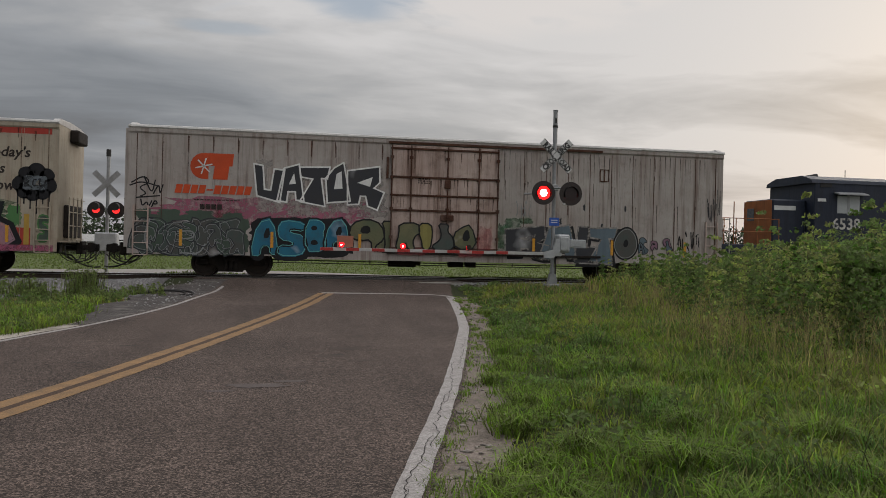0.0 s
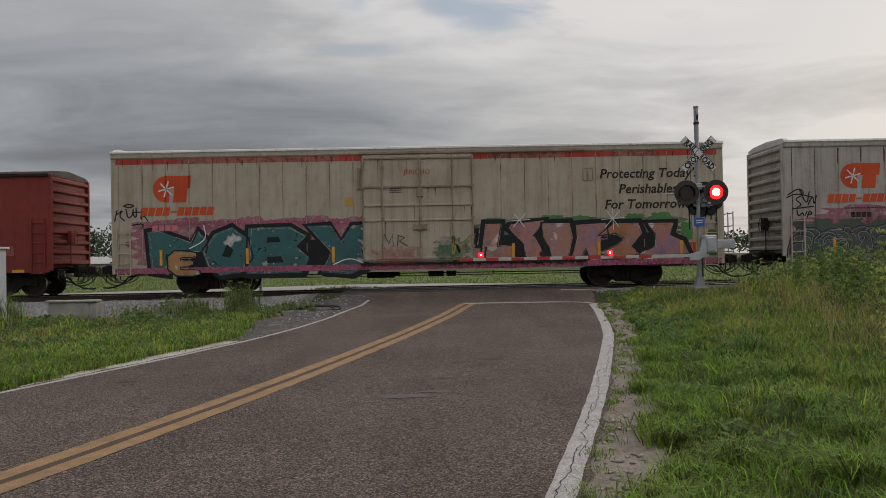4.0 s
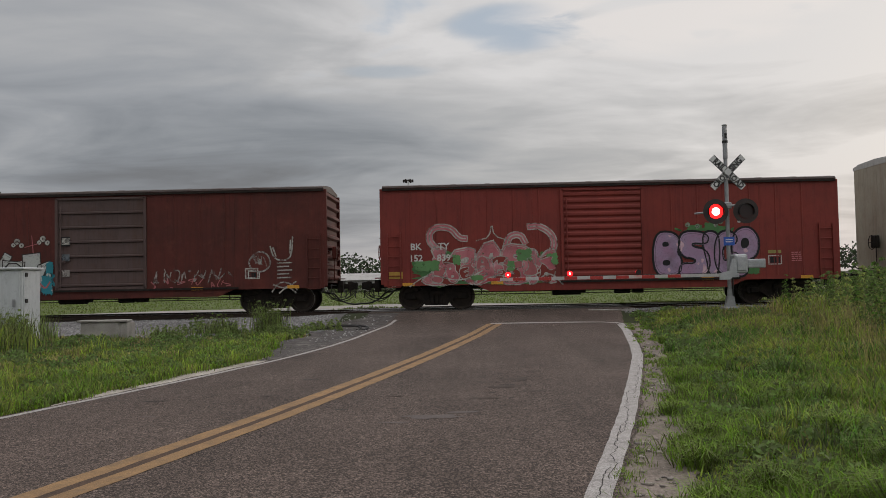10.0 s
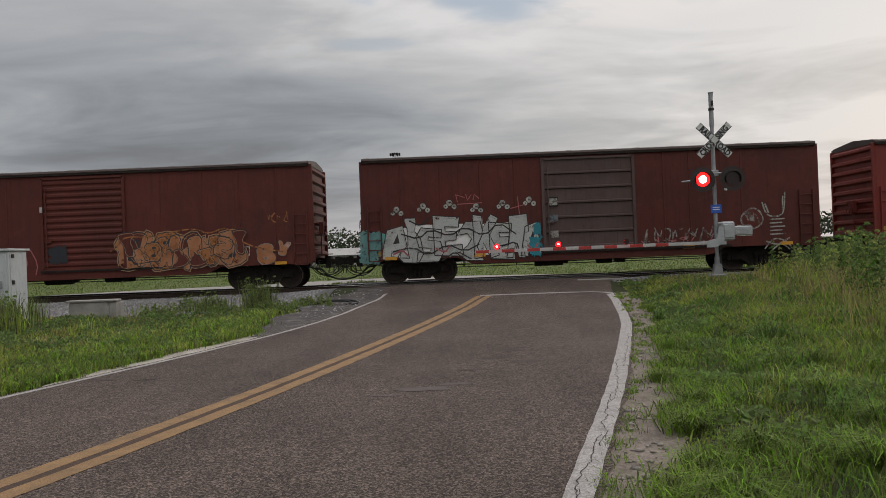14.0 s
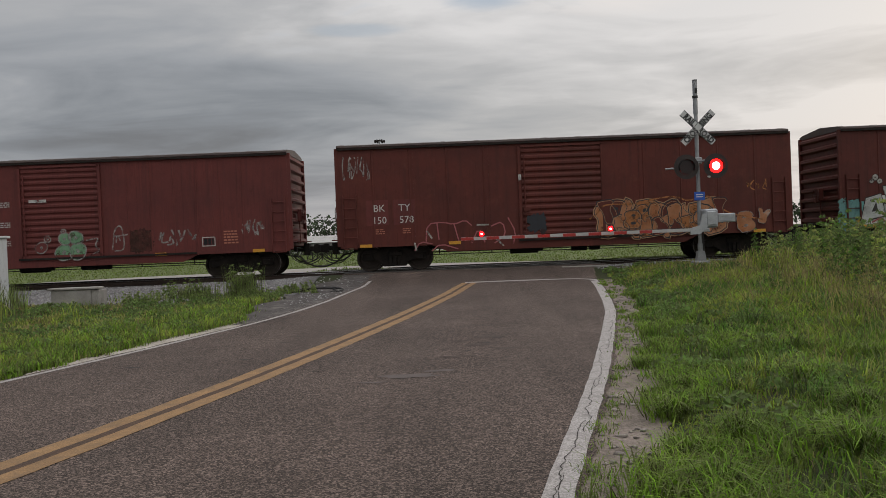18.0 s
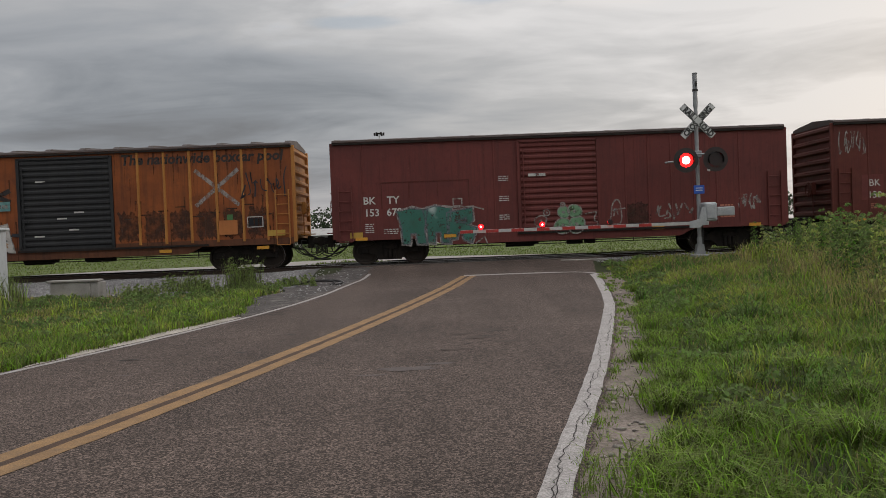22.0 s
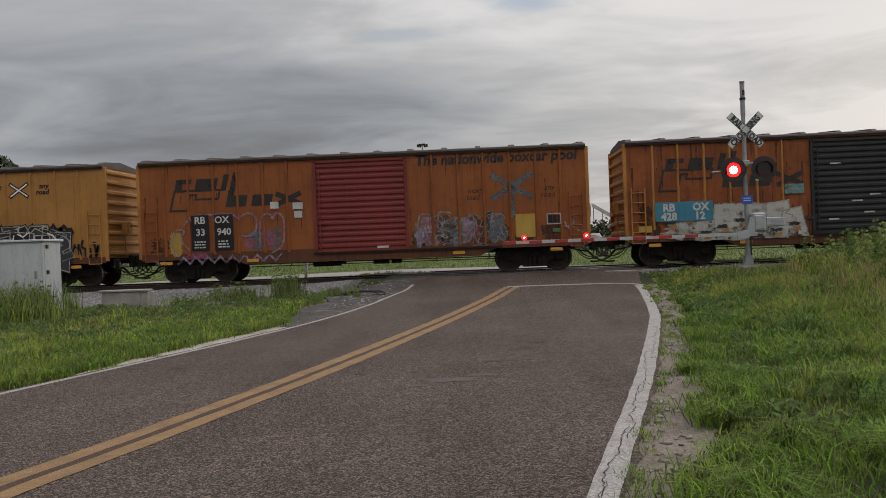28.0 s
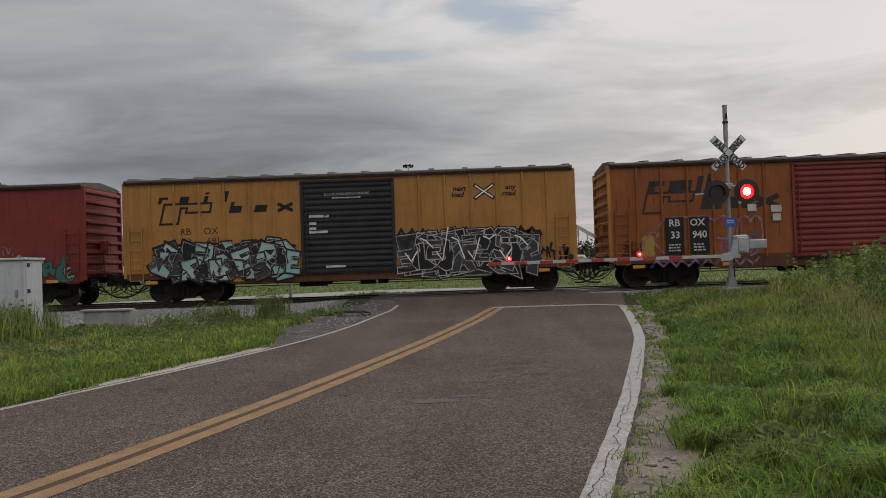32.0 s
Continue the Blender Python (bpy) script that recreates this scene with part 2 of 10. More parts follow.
RAIL_TOP = mat("polished_rail_head", (0.5, 0.49, 0.48), (0.36, 0.35, 0.34), 0.3, 0.95, scale=8, bump=0.05)
TIE = mat("dark_timber_tie", (0.045, 0.035, 0.028), (0.07, 0.058, 0.048), 0.9, scale=3, stretch=(1, 0.2, 1), bump=0.6)
PANEL = mat("rubber_crossing_panel", (0.05, 0.045, 0.042), (0.075, 0.068, 0.062), 0.85, scale=1.5, fine=60, bump=0.5)
GALV = mat("galvanised_steel", (0.33, 0.335, 0.34), (0.24, 0.245, 0.25), 0.5, 0.55, scale=5, fine=40, bump=0.06, spread=0.12)
SILVER = mat("aluminium_paint", (0.42, 0.43, 0.44), (0.32, 0.33, 0.34), 0.55, 0.35, scale=4, fine=30, bump=0.06, spread=0.12)
OLD_BLACK = mat("faded_black_disc", (0.040, 0.034, 0.033), (0.055, 0.046, 0.044), 0.8, 0.0, scale=4, bump=0.1)
BLACK = mat("black_steel", (0.018, 0.017, 0.017), (0.03, 0.027, 0.025), 0.65, 0.2, scale=5, bump=0.2)
CONCRETE = mat("weathered_concrete", (0.36, 0.34, 0.315), (0.25, 0.235, 0.215), 0.92, scale=3, fine=50, bump=0.5, spread=0.2, dirt=(0.12, 0.11, 0.095), dirt_amount=0.6, dirt_scale=2)
SIGN_WHITE = mat("white_reflective_sheet", (0.60, 0.60, 0.59), (0.50, 0.50, 0.49), 0.5, scale=6, bump=0.03, spread=0.06)
SIGN_BLACK = mat("black_lettering", (0.02, 0.02, 0.02), rough=0.6, bump=0.0)
BLUE_SIGN = mat("blue_plate", (0.02, 0.09, 0.42), rough=0.5, bump=0.0, spread=0.1)
LAMP_CORE = mat("lit_lamp_core", (1.0, 0.62, 0.55), rough=0.3, emit=7.0, bump=0.0, spread=0.0)
RED_LENS = mat("lit_red_lens", (1.0, 0.006, 0.006), rough=0.3, emit=4.5, bump=0.0, spread=0.0)
RED_LAMP = mat("lit_red_gate_lamp", (1.0, 0.005, 0.008), rough=0.3, emit=4.5, bump=0.0, spread=0.0)
DARK_LENS = mat("dark_blink_cover", (0.02, 0.008, 0.008), rough=0.35, bump=0.0)
RED_BAND = mat("red_reflective_band", (0.40, 0.03, 0.025), (0.3, 0.03, 0.025), 0.5, scale=8, bump=0.05)

# ---- mesh helpers ----
def mesh_of(bm, name, material, smooth=False):
    me = bpy.data.meshes.new(name)
    bm.normal_update()
    bm.to_mesh(me)
    bm.free()
    for m in (material if isinstance(material, (list, tuple)) else [material]):
        me.materials.append(m)
    if smooth:
        me.polygons.foreach_set("use_smooth", [True] * len(me.polygons))
    return me


def part(name, bm, material, parent, label="", smooth=False, at=None):
    """Links a bmesh as one mesh object under a thing or a part."""
    ob = new(name, mesh_of(bm, name, material, smooth) if isinstance(bm, bmesh.types.BMesh) else bm)
    ob.parent = parent
    if at is not None:
        ob.matrix_basis = at
    if label:
        ob["label"] = label
    return ob


def thing(name, label, category, at=None, group="", kind=""):
    ob = new(name)
    if at is not None:
        ob.matrix_basis = at
    return tagged(ob, label, category, group, kind)


def box(bm, x0, x1, y0, y1, z0, z1, bevel=0.0, mi=0):
    v = [bm.verts.new(p) for p in ((x0, y0, z0), (x1, y0, z0), (x1, y1, z0), (x0, y1, z0), (x0, y0, z1), (x1, y0, z1), (x1, y1, z1), (x0, y1, z1))]
    fs = [bm.faces.new([v[i] for i in q]) for q in ((0, 3, 2, 1), (4, 5, 6, 7), (0, 1, 5, 4), (1, 2, 6, 5), (2, 3, 7, 6), (3, 0, 4, 7))]
    for f in fs:
        f.material_index = mi
    if bevel:
        bmesh.ops.bevel(bm, geom=list({e for f in fs for e in f.edges}), offset=bevel, segments=1, affect='EDGES')
    return bm


def cyl(bm, p, q, r, seg=12, r2=None, mi=0):
    """A round bar from p to q."""
    p, q = Vector(p), Vector(q)
    m = Matrix.Translation((p + q) / 2) @ (q - p).to_track_quat('Z', 'Y').to_matrix().to_4x4()
    g = bmesh.ops.create_cone(bm, cap_ends=True, segments=seg, radius1=r, radius2=r if r2 is None else r2, depth=(q - p).length, matrix=m)
    if mi:
        for f in {f for v in g["verts"] for f in v.link_faces}:
            f.material_index = mi
    return bm


def prism(bm, pts, y0, y1, mi=0):
    """An upright plate: an outline in x, z, from y0 (near) to y1."""
    a, b = [bm.verts.new((x, y0, z)) for x, z in pts], [bm.verts.new((x, y1, z)) for x, z in pts]
    n = len(pts)
    area = sum(pts[i][0] * pts[(i + 1) % n][1] - pts[(i + 1) % n][0] * pts[i][1] for i in range(n))
    if area < 0:
        a.reverse(), b.reverse()
    fs = [bm.faces.new(a), bm.faces.new(b[::-1])] + [bm.faces.new((a[i], b[i], b[(i + 1) % n], a[(i + 1) % n])) for i in range(n)]
    for f in fs:
        f.material_index = mi
    return bm


def fast_mesh(name, verts, faces_n, loops, material):
    """A mesh from flat arrays: faces of equal size."""
    me = bpy.data.meshes.new(name)
    nf = len(loops) // faces_n
    me.vertices.add(len(verts))
    me.vertices.foreach_set("co", np.asarray(verts, np.float32).ravel())
    me.loops.add(len(loops))
    me.loops.foreach_set("vertex_index", np.asarray(loops, np.int32))
    me.polygons.add(nf)
    me.polygons.foreach_set("loop_start", np.arange(0, nf * faces_n, faces_n, dtype=np.int32))
    me.update(calc_edges=True)
    for m in (material if isinstance(material, (list, tuple)) else [material]):
        me.materials.append(m)
    return me


def text_mesh(body, size, depth, material, name="lettering", shear=0.0, space=1.0, wide=1.0, bold=0.0):
    """Letters in the built-in font as a mesh, lying in x, z and facing -y, centred on x."""
    cu = bpy.data.curves.new(name, 'FONT')
    cu.body, cu.size, cu.extrude, cu.align_x, cu.shear, cu.space_character = body, size, depth / 2, 'CENTER', shear, space
    cu.offset = bold
    cu.resolution_u = 2
    ob = new(name, cu)
    dg = bpy.context.evaluated_depsgraph_get()
    me = bpy.data.meshes.new_from_object(ob.evaluated_get(dg))
    bpy.data.objects.remove(ob)
    bpy.data.curves.remove(cu)
    me.transform(Matrix.Diagonal((wide, 1, 1, 1)))
    me.transform(pose(0, 0, 0, 90))
    me.materials.clear()
    me.materials.append(material)
    return me


def smooth_step(a, b, v):
    u = np.clip((v - a) / (b - a), 0, 1)
    return u * u * (3 - 2 * u)


# ---- plan: the track runs along x, the road comes up to it from behind ----
RAIL_Z = 0.40           # top of rail
SIDE_Y = 28.20          # near side of the cars
TRACK_Y = SIDE_Y + 1.58
STOP_Y = 24.5

RIGHT = ((-40, -9.0), (-15, -3.5), (-5, -1.6), (0, -0.35), (4.66, 0.73), (5.65, 0.99), (7.14, 1.39), (8.89, 1.84), (11.78, 2.53), (15.06, 3.28), (17.37, 3.70), (21.12, 4.29), (24.0, 4.66), (26.0, 5.0), (28.3, 5.4), (32, 5.9), (40, 7.4))
LEFT = ((-40, -16.5), (-15, -11), (-5, -8.7), (0, -7.55), (5, -6.45), (8.8, -5.48), (9.6, -5.25), (10.6, -4.95), (11.6, -4.65), (12.8, -4.31), (13.8, -4.06), (15.1, -3.72), (16.5, -3.41), (18.0, -3.11), (20.0, -2.80), (22.9, -2.52), (25.8, -2.25), (28.3, -2.05), (32, -1.95), (40, -1.7))
MIDDLE = ((-40, -12.8), (-15, -7.4), (-5, -5.35), (0, -4.5), (5.22, -3.17), (6.23, -2.88), (7.78, -2.48), (8.89, -2.20), (10.53, -1.82), (12.78, -1.33), (16.44, -0.58), (20.72, 0.31), (24.5, 0.94))


def along(points, y):
    return np.interp(y, [p[0] for p in points], [p[1] for p in points])


def grade(y):
    """Height of the road: level, then up to the rails and down behind them."""
    y = np.asarray(y, float)
    return 0.10 * smooth_step(15, 25, y) + 0.28 * smooth_step(24.2, 28.3, y) - 0.26 * smooth_step(31.5, 37, y)


def strip(name, xa, xb, ys, lift, material, parent=None, wobble=0.0):
    """A painted or paved strip that follows the road's grade between two edges."""
    ys = np.asarray(ys)
    n = len(ys)
    a, b = np.array([xa(y) for y in ys]), np.array([xb(y) for y in ys])
    if wobble:
        rs = np.random.RandomState(7)
        b = b + rs.normal(0, wobble, n)
    z = grade(ys) + lift
    verts = np.concatenate([np.stack([a, ys, z], 1), np.stack([b, ys, z], 1)])
    i = np.arange(n - 1)
    loops = np.stack([i, i + n, i + n + 1, i + 1], 1).ravel()
    ob = new(name, fast_mesh(name, verts, 4, loops, material))
    if parent:
        ob.parent = parent
    return ob


def build_ground():
    xs = np.unique(np.concatenate([np.linspace(-2500, -160, 14), np.linspace(-160, -40, 25), np.linspace(-40, -14, 40), np.linspace(-14, 16, 150), np.linspace(16, 50, 50), np.linspace(50, 160, 23), np.linspace(160, 2500, 14)]))
    ys = np.unique(np.concatenate([np.linspace(-1500, -40, 12), np.linspace(-40, 2, 40), np.linspace(2, 42, 260), np.linspace(42, 120, 60), np.linspace(120, 600, 20), np.linspace(600, 3000, 12)]))
    X, Y = np.meshgrid(xs, ys)
    Z = grade(Y)
    off = np.maximum(along(LEFT, Y) - X, X - along(RIGHT, Y))
    side = smooth_step(0.75, 1.7, off)
    rough = np.sin(X * 1.7 + np.sin(Y * 1.3)) * np.cos(Y * 1.9 + X * 0.6) * 0.03 + np.sin(X * 0.43 + 1) * np.sin(Y * 0.37) * 0.06
    near = smooth_step(60, 35, np.abs(X)) * smooth_step(50, 36, Y)
    bed = smooth_step(27.0, 28.2, Y) * smooth_step(32.6, 31.2, Y)
    Z = Z + side * near * rough * (1 - bed) - 0.024 * (1 - side)
    # shoulder of the ballast and shallow ditch on the left, low bank on the right
    left = smooth_step(-3.5, -6.0, X) * near
    Z = Z - left * (0.10 * smooth_step(20, 23, Y) * smooth_step(27.2, 25.5, Y))
    Z = Z - left * 0.13 * smooth_step(25.5, 27.6, Y)
    right = smooth_step(5.5, 9, X) * smooth_step(60, 30, X)
    Z = Z + right * 0.10 * smooth_step(16, 22, Y) * smooth_step(27.6, 25, Y)
    Z = np.where((Y > 27.8) & (Y < 31.8), np.minimum(Z, RAIL_Z - 0.48), Z)
    n, m = len(xs), len(ys)
    verts = np.stack([X.ravel(), Y.ravel(), Z.ravel()], 1)
    i = (np.arange(m - 1)[:, None] * n + np.arange(n - 1)[None, :]).ravel()
    loops = np.stack([i, i + 1, i + n + 1, i + n], 1).ravel()
    me = fast_mesh("ground", verts, 4, loops, SOIL)
    me.polygons.foreach_set("use_smooth", [True] * len(me.polygons))
    ob = new("ground", me)
    tagged(ob, "flat grassy ground beside the road and railway track", "ground", kind="structure")
    return ob, xs, ys, Z


GROUND, GX, GY, GZ = build_ground()


def ground_z(x, y):
    """Height of the ground at places given as arrays."""
    x, y = np.asarray(x, float), np.asarray(y, float)
    i, j = np.clip(np.searchsorted(GX, x) - 1, 0, len(GX) - 2), np.clip(np.searchsorted(GY, y) - 1, 0, len(GY) - 2)
    u, v = (x - GX[i]) / (GX[i + 1] - GX[i]), (y - GY[j]) / (GY[j + 1] - GY[j])
    return (GZ[j, i] * (1 - u) + GZ[j, i + 1] * u) * (1 - v) + (GZ[j + 1, i] * (1 - u) + GZ[j + 1, i + 1] * u) * v


def build_road():
    ys = np.concatenate([np.linspace(-40, 3, 30), np.linspace(3.2, 28.2, 140)])
    rnd = np.random.RandomState(3)
    jag = np.interp(ys, np.linspace(-40, 29, 400), np.abs(rnd.normal(0, 0.03, 400)))
    road = strip("road", lambda y: along(LEFT, y) - 0.08 - 0.02 * math.sin(y * 5), lambda y: along(RIGHT, y) + 0.06 + 0.03 * math.sin(y * 3.1) * math.sin(y * 7.7), ys, 0.0, ASPHALT)
    tagged(road, "worn grey-brown asphalt road running up to the railway crossing", "road", kind="structure")
    far = strip("road", lambda y: along(LEFT, y), lambda y: along(RIGHT, y), np.linspace(31.4, 39, 30), 0.04, ASPHALT)
    tagged(far, "asphalt road leaving the crossing behind the track", "road", kind="structure")
    fine = np.linspace(-20, STOP_Y, 200)
    part("edge_line", strip("edge_line", lambda y: along(RIGHT, y) - 0.17 - 0.004 * math.sin(y * 9) - 0.008 * y / 10, lambda y: along(RIGHT, y) + 0.02 + 0.005 * math.sin(y * 6.3), np.linspace(-20, 23.2, 220), 0.005, WHITE).data, None, road, "cracked white edge line")
    bpy.data.objects.remove(bpy.data.objects["edge_line"])
    part("edge_line", strip("edge_line_b", lambda y: along(LEFT, y), lambda y: along(LEFT, y) + 0.11, np.linspace(-20, 25.9, 200), 0.005, WHITE).data, None, road, "thin white edge line")
    bpy.data.objects.remove(bpy.data.objects["edge_line_b"])
    STAIN = mat("dark_road_stain", (0.085, 0.052, 0.036), (0.060, 0.042, 0.032), 0.9, scale=4, fine=60, spread=0.4, bump=0.4)
    part("stained_gap", strip("tmp_line", lambda y: along(MIDDLE, y) - 0.05, lambda y: along(MIDDLE, y) + 0.062, fine, 0.004, STAIN).data, None, road, "dark stained gap between the yellow lines")
    bpy.data.objects.remove(bpy.data.objects["tmp_line"])
    for k in (-0.23, 0.055):
        part("yellow_line", strip("tmp_line", lambda y, k=k: along(MIDDLE, y) + k - 0.006 * math.sin(y * 7.3), lambda y, k=k: along(MIDDLE, y) + k + 0.185 + 0.006 * math.sin(y * 9.1 + k * 30), fine, 0.005, YELLOW).data, None, road, "worn yellow centre line")
        bpy.data.objects.remove(bpy.data.objects["tmp_line"])
    # stop line, bent into the edge line at its outer end
    bm = bmesh.new()
    pts = [(0.80, STOP_Y + 0.02), (1.6, STOP_Y + 0.02), (2.6, STOP_Y), (3.5, STOP_Y - 0.05), (4.1, STOP_Y - 0.17), (4.42, STOP_Y - 0.5), (4.56, STOP_Y - 1.0), (4.62, STOP_Y - 1.4)]
    w = 0.33
    prev = None
    for i, (x, y) in enumerate(pts):
        q = pts[min(i + 1, len(pts) - 1)]
        p = pts[max(i - 1, 0)]
        d = Vector((q[0] - p[0], q[1] - p[1])).normalized()
        ww = w * (1 - 0.5 * i / (len(pts) - 1)) if i > 3 else w
        nrm = Vector((-d.y, d.x)) * ww / 2
        pair = [bm.verts.new((x + s * nrm.x, y + s * nrm.y, float(grade(y + s * nrm.y)) + 0.006)) for s in (1, -1)]
        if prev:
            bm.faces.new((prev[0], prev[1], pair[1], pair[0]))
        prev = pair
    bmesh.ops.subdivide_edges(bm, edges=bm.edges[:], cuts=2)
    for v in bm.verts:
        v.co.z = float(grade(v.co.y)) + 0.007
    part("stop_line", bm, WHITE, road, "worn white stop line")
    # meandering cracks in the edge line, small patches and tar marks
    DARK_TAR = mat("dark_tar", (0.03, 0.026, 0.024), (0.045, 0.04, 0.036), 0.9, scale=6, bump=0.3)
    rs = random.Random(5)
    for y0, y1, off in ((3.2, 6.4, -0.085), (6.0, 8.2, -0.06), (7.6, 10.5, -0.10), (3.4, 5.0, -0.04), (10.2, 13.5, -0.07)):
        bm, prev, yy, dx = bmesh.new(), None, y0, 0.0
        while yy < y1:
            dx = max(-0.045, min(0.045, dx + rs.uniform(-0.022, 0.022)))
            cx, w = along(RIGHT, yy) + off + dx, rs.uniform(0.0015, 0.005)
            pair = [bm.verts.new((cx + q * w, yy, float(grade(yy)) + 0.009)) for q in (-1, 1)]
            if prev:
                bm.faces.new((prev[0], prev[1], pair[1], pair[0]))
            prev = pair
            yy += rs.uniform(0.03, 0.08)
        part("crack", bm, DARK_TAR, road, "dark crack in the edge line")
    FAINT_TAR = mat("faint_oil_stain", (0.060, 0.046, 0.039), (0.075, 0.057, 0.048), 0.9, scale=9, fine=80, spread=0.5, bump=0.5)
    PATCH = mat("pale_scuff", (0.115, 0.095, 0.088), (0.09, 0.074, 0.068), 0.9, scale=3, bump=0.4)
    for x, y, rx, ry, m in ((-0.36, 8.83, 0.42, 0.16, PATCH), (-0.05, 9.1, 0.25, 0.08, PATCH), (-0.75, 8.5, 0.2, 0.06, PATCH), (0.54, 11.16, 0.30, 0.16, FAINT_TAR), (0.9, 10.7, 0.26, 0.12, FAINT_TAR), (0.19, 10.13, 0.28, 0.10, FAINT_TAR), (0.72, 12.0, 0.34, 0.18, FAINT_TAR), (0.3, 11.6, 0.2, 0.1, FAINT_TAR), (1.1, 12.9, 0.2, 0.1, FAINT_TAR), (-0.9, 10.4, 0.16, 0.05, FAINT_TAR), (-4.58, 10.41, 0.3, 0.07, FAINT_TAR), (0.62, 11.3, 0.10, 0.04, DARK_TAR), (0.35, 10.6, 0.09, 0.03, DARK_TAR), (0.82, 11.8, 0.12, 0.04, DARK_TAR), (2.95, 16.5, 0.18, 0.05, DARK_TAR), (-2.6, 10.6, 0.16, 0.05, DARK_TAR), (-1.45, 9.4, 0.12, 0.03, DARK_TAR), (-2.35, 12.3, 0.2, 0.05, DARK_TAR), (-4.0, 10.3, 0.2, 0.05, DARK_TAR), (-3.6, 9.1, 0.14, 0.03, PATCH)):
        bm = bmesh.new()
        vs = []
        for i in range(18):
            a = i * math.pi / 9
            k = rs.uniform(0.55, 1.0)
            px, py = x + rx * k * math.cos(a), y + ry * k * math.sin(a)
            vs.append(bm.verts.new((px, py, float(grade(py)) + 0.004)))
        bm.faces.new(vs)
        part("scuff", bm, m, road)
    return road


ROAD = build_road()


def margin(y):
    """Width of the bare strip right of the road."""
    return 0.46 + 0.24 * smooth_step(11, 4.5, y) + 0.07 * np.sin(y * 1.9) + 0.05 * np.sin(y * 4.7 + 1)


def apron(y):
    """Width of the gravel beside the left edge line, which widens towards the crossing."""
    return 1.15 * smooth_step(15.6, 19.5, y) + 0.18 * np.sin(y * 2.3) * smooth_step(16, 18, y)


def build_dirt_margin():
    """The bare strip of pale dirt and broken asphalt between the road's edge and the grass."""
    ob = strip("dirt_margin", lambda y: along(RIGHT, y) + 0.02, lambda y: along(RIGHT, y) + float(margin(y)) + 0.06 + 0.03 * math.sin(y * 13.1), np.linspace(-20, 23.8, 1500), -0.014, DIRT)
    tagged(ob, "bare strip of pale dirt and broken asphalt along the road", "verge", kind="structure")
    PALE_DIRT = mat("bleached_sand", (0.44, 0.40, 0.35), (0.30, 0.265, 0.23), 0.95, scale=2.5, fine=40, bump=0.8, spread=0.35, grain=0.15, dirt=(0.10, 0.09, 0.06), dirt_amount=0.8, dirt_scale=1.8)
    ob = strip("dirt_margin", lambda y: along(LEFT, y) - 0.06, lambda y: along(LEFT, y) - 0.11 - 0.40 * smooth_step(9.5, 13.0, y) - 0.10 * math.sin(y * 1.3) ** 2 - 0.03 * math.sin(y * 6.1) - 0.02 * math.sin(y * 14.3), np.linspace(-20, 19.5, 1500), -0.012, PALE_DIRT)
    tagged(ob, "thin strip of pale dirt beside the edge line", "verge", kind="structure")
    # ballast that spreads from the track to the grass on the left
    xs, ys = np.linspace(-32, -4.0, 120), np.linspace(22.0, 27.9, 30)
    X, Y = np.meshgrid(xs, ys)
    Y = Y + (27.9 - Y) / 5.9 * (0.25 * np.sin(X * 1.1) + 0.2 * np.sin(X * 2.7 + 1))
    Z = ground_z(X, Y) + 0.025
    i = (np.arange(29)[:, None] * 120 + np.arange(119)[None, :]).ravel()
    me = fast_mesh("ballast_shoulder", np.stack([X.ravel(), Y.ravel(), Z.ravel()], 1), 4, np.stack([i, i + 1, i + 121, i + 120], 1).ravel(), BALLAST)
    tagged(new("ballast_shoulder", me), "grey crushed-stone shoulder between the grass and the track", "ballast", kind="structure")
    # broken asphalt apron beside the crossing
    BROKEN = mat("broken_asphalt", (0.085, 0.075, 0.070), (0.05, 0.044, 0.041), 0.92, scale=5, fine=22, bump=1.0, spread=0.5, grain=0.12, dirt=(0.20, 0.18, 0.165), dirt_amount=0.75, dirt_scale=2.2)
    ob = strip("dirt_apron", lambda y: along(LEFT, y) - 0.05, lambda y: along(LEFT, y) - 0.4 - float(apron(y)), np.linspace(15.5, 27.8, 140), -0.012, BROKEN)
    tagged(ob, "grey gravel apron between the road and the track", "verge", kind="structure")


build_dirt_margin()


# ---- railway track ----
def rail_mesh(length):
    prof = ((-0.07, 0), (0.07, 0), (0.07, 0.012), (0.012, 0.03), (0.012, 0.125), (0.036, 0.14), (0.036, 0.165), (0.028, 0.172), (-0.028, 0.172), (-0.036, 0.165), (-0.036, 0.14), (-0.012, 0.125), (-0.012, 0.03), (-0.07, 0.012))
    bm = bmesh.new()
    a, b = [bm.verts.new((-length / 2, y, z)) for y, z in prof], [bm.verts.new((length / 2, y, z)) for y, z in prof]
    n = len(prof)
    for i in range(n):
        f = bm.faces.new((a[i], b[i], b[(i + 1) % n], a[(i + 1) % n]))
        f.material_index = 1 if i in (6, 7, 8) else 0
    bm.faces.new(a)
    bm.faces.new(b[::-1])
    bmesh.ops.recalc_face_normals(bm, faces=bm.faces[:])
    return mesh_of(bm, "rail", [RAIL, RAIL_TOP])


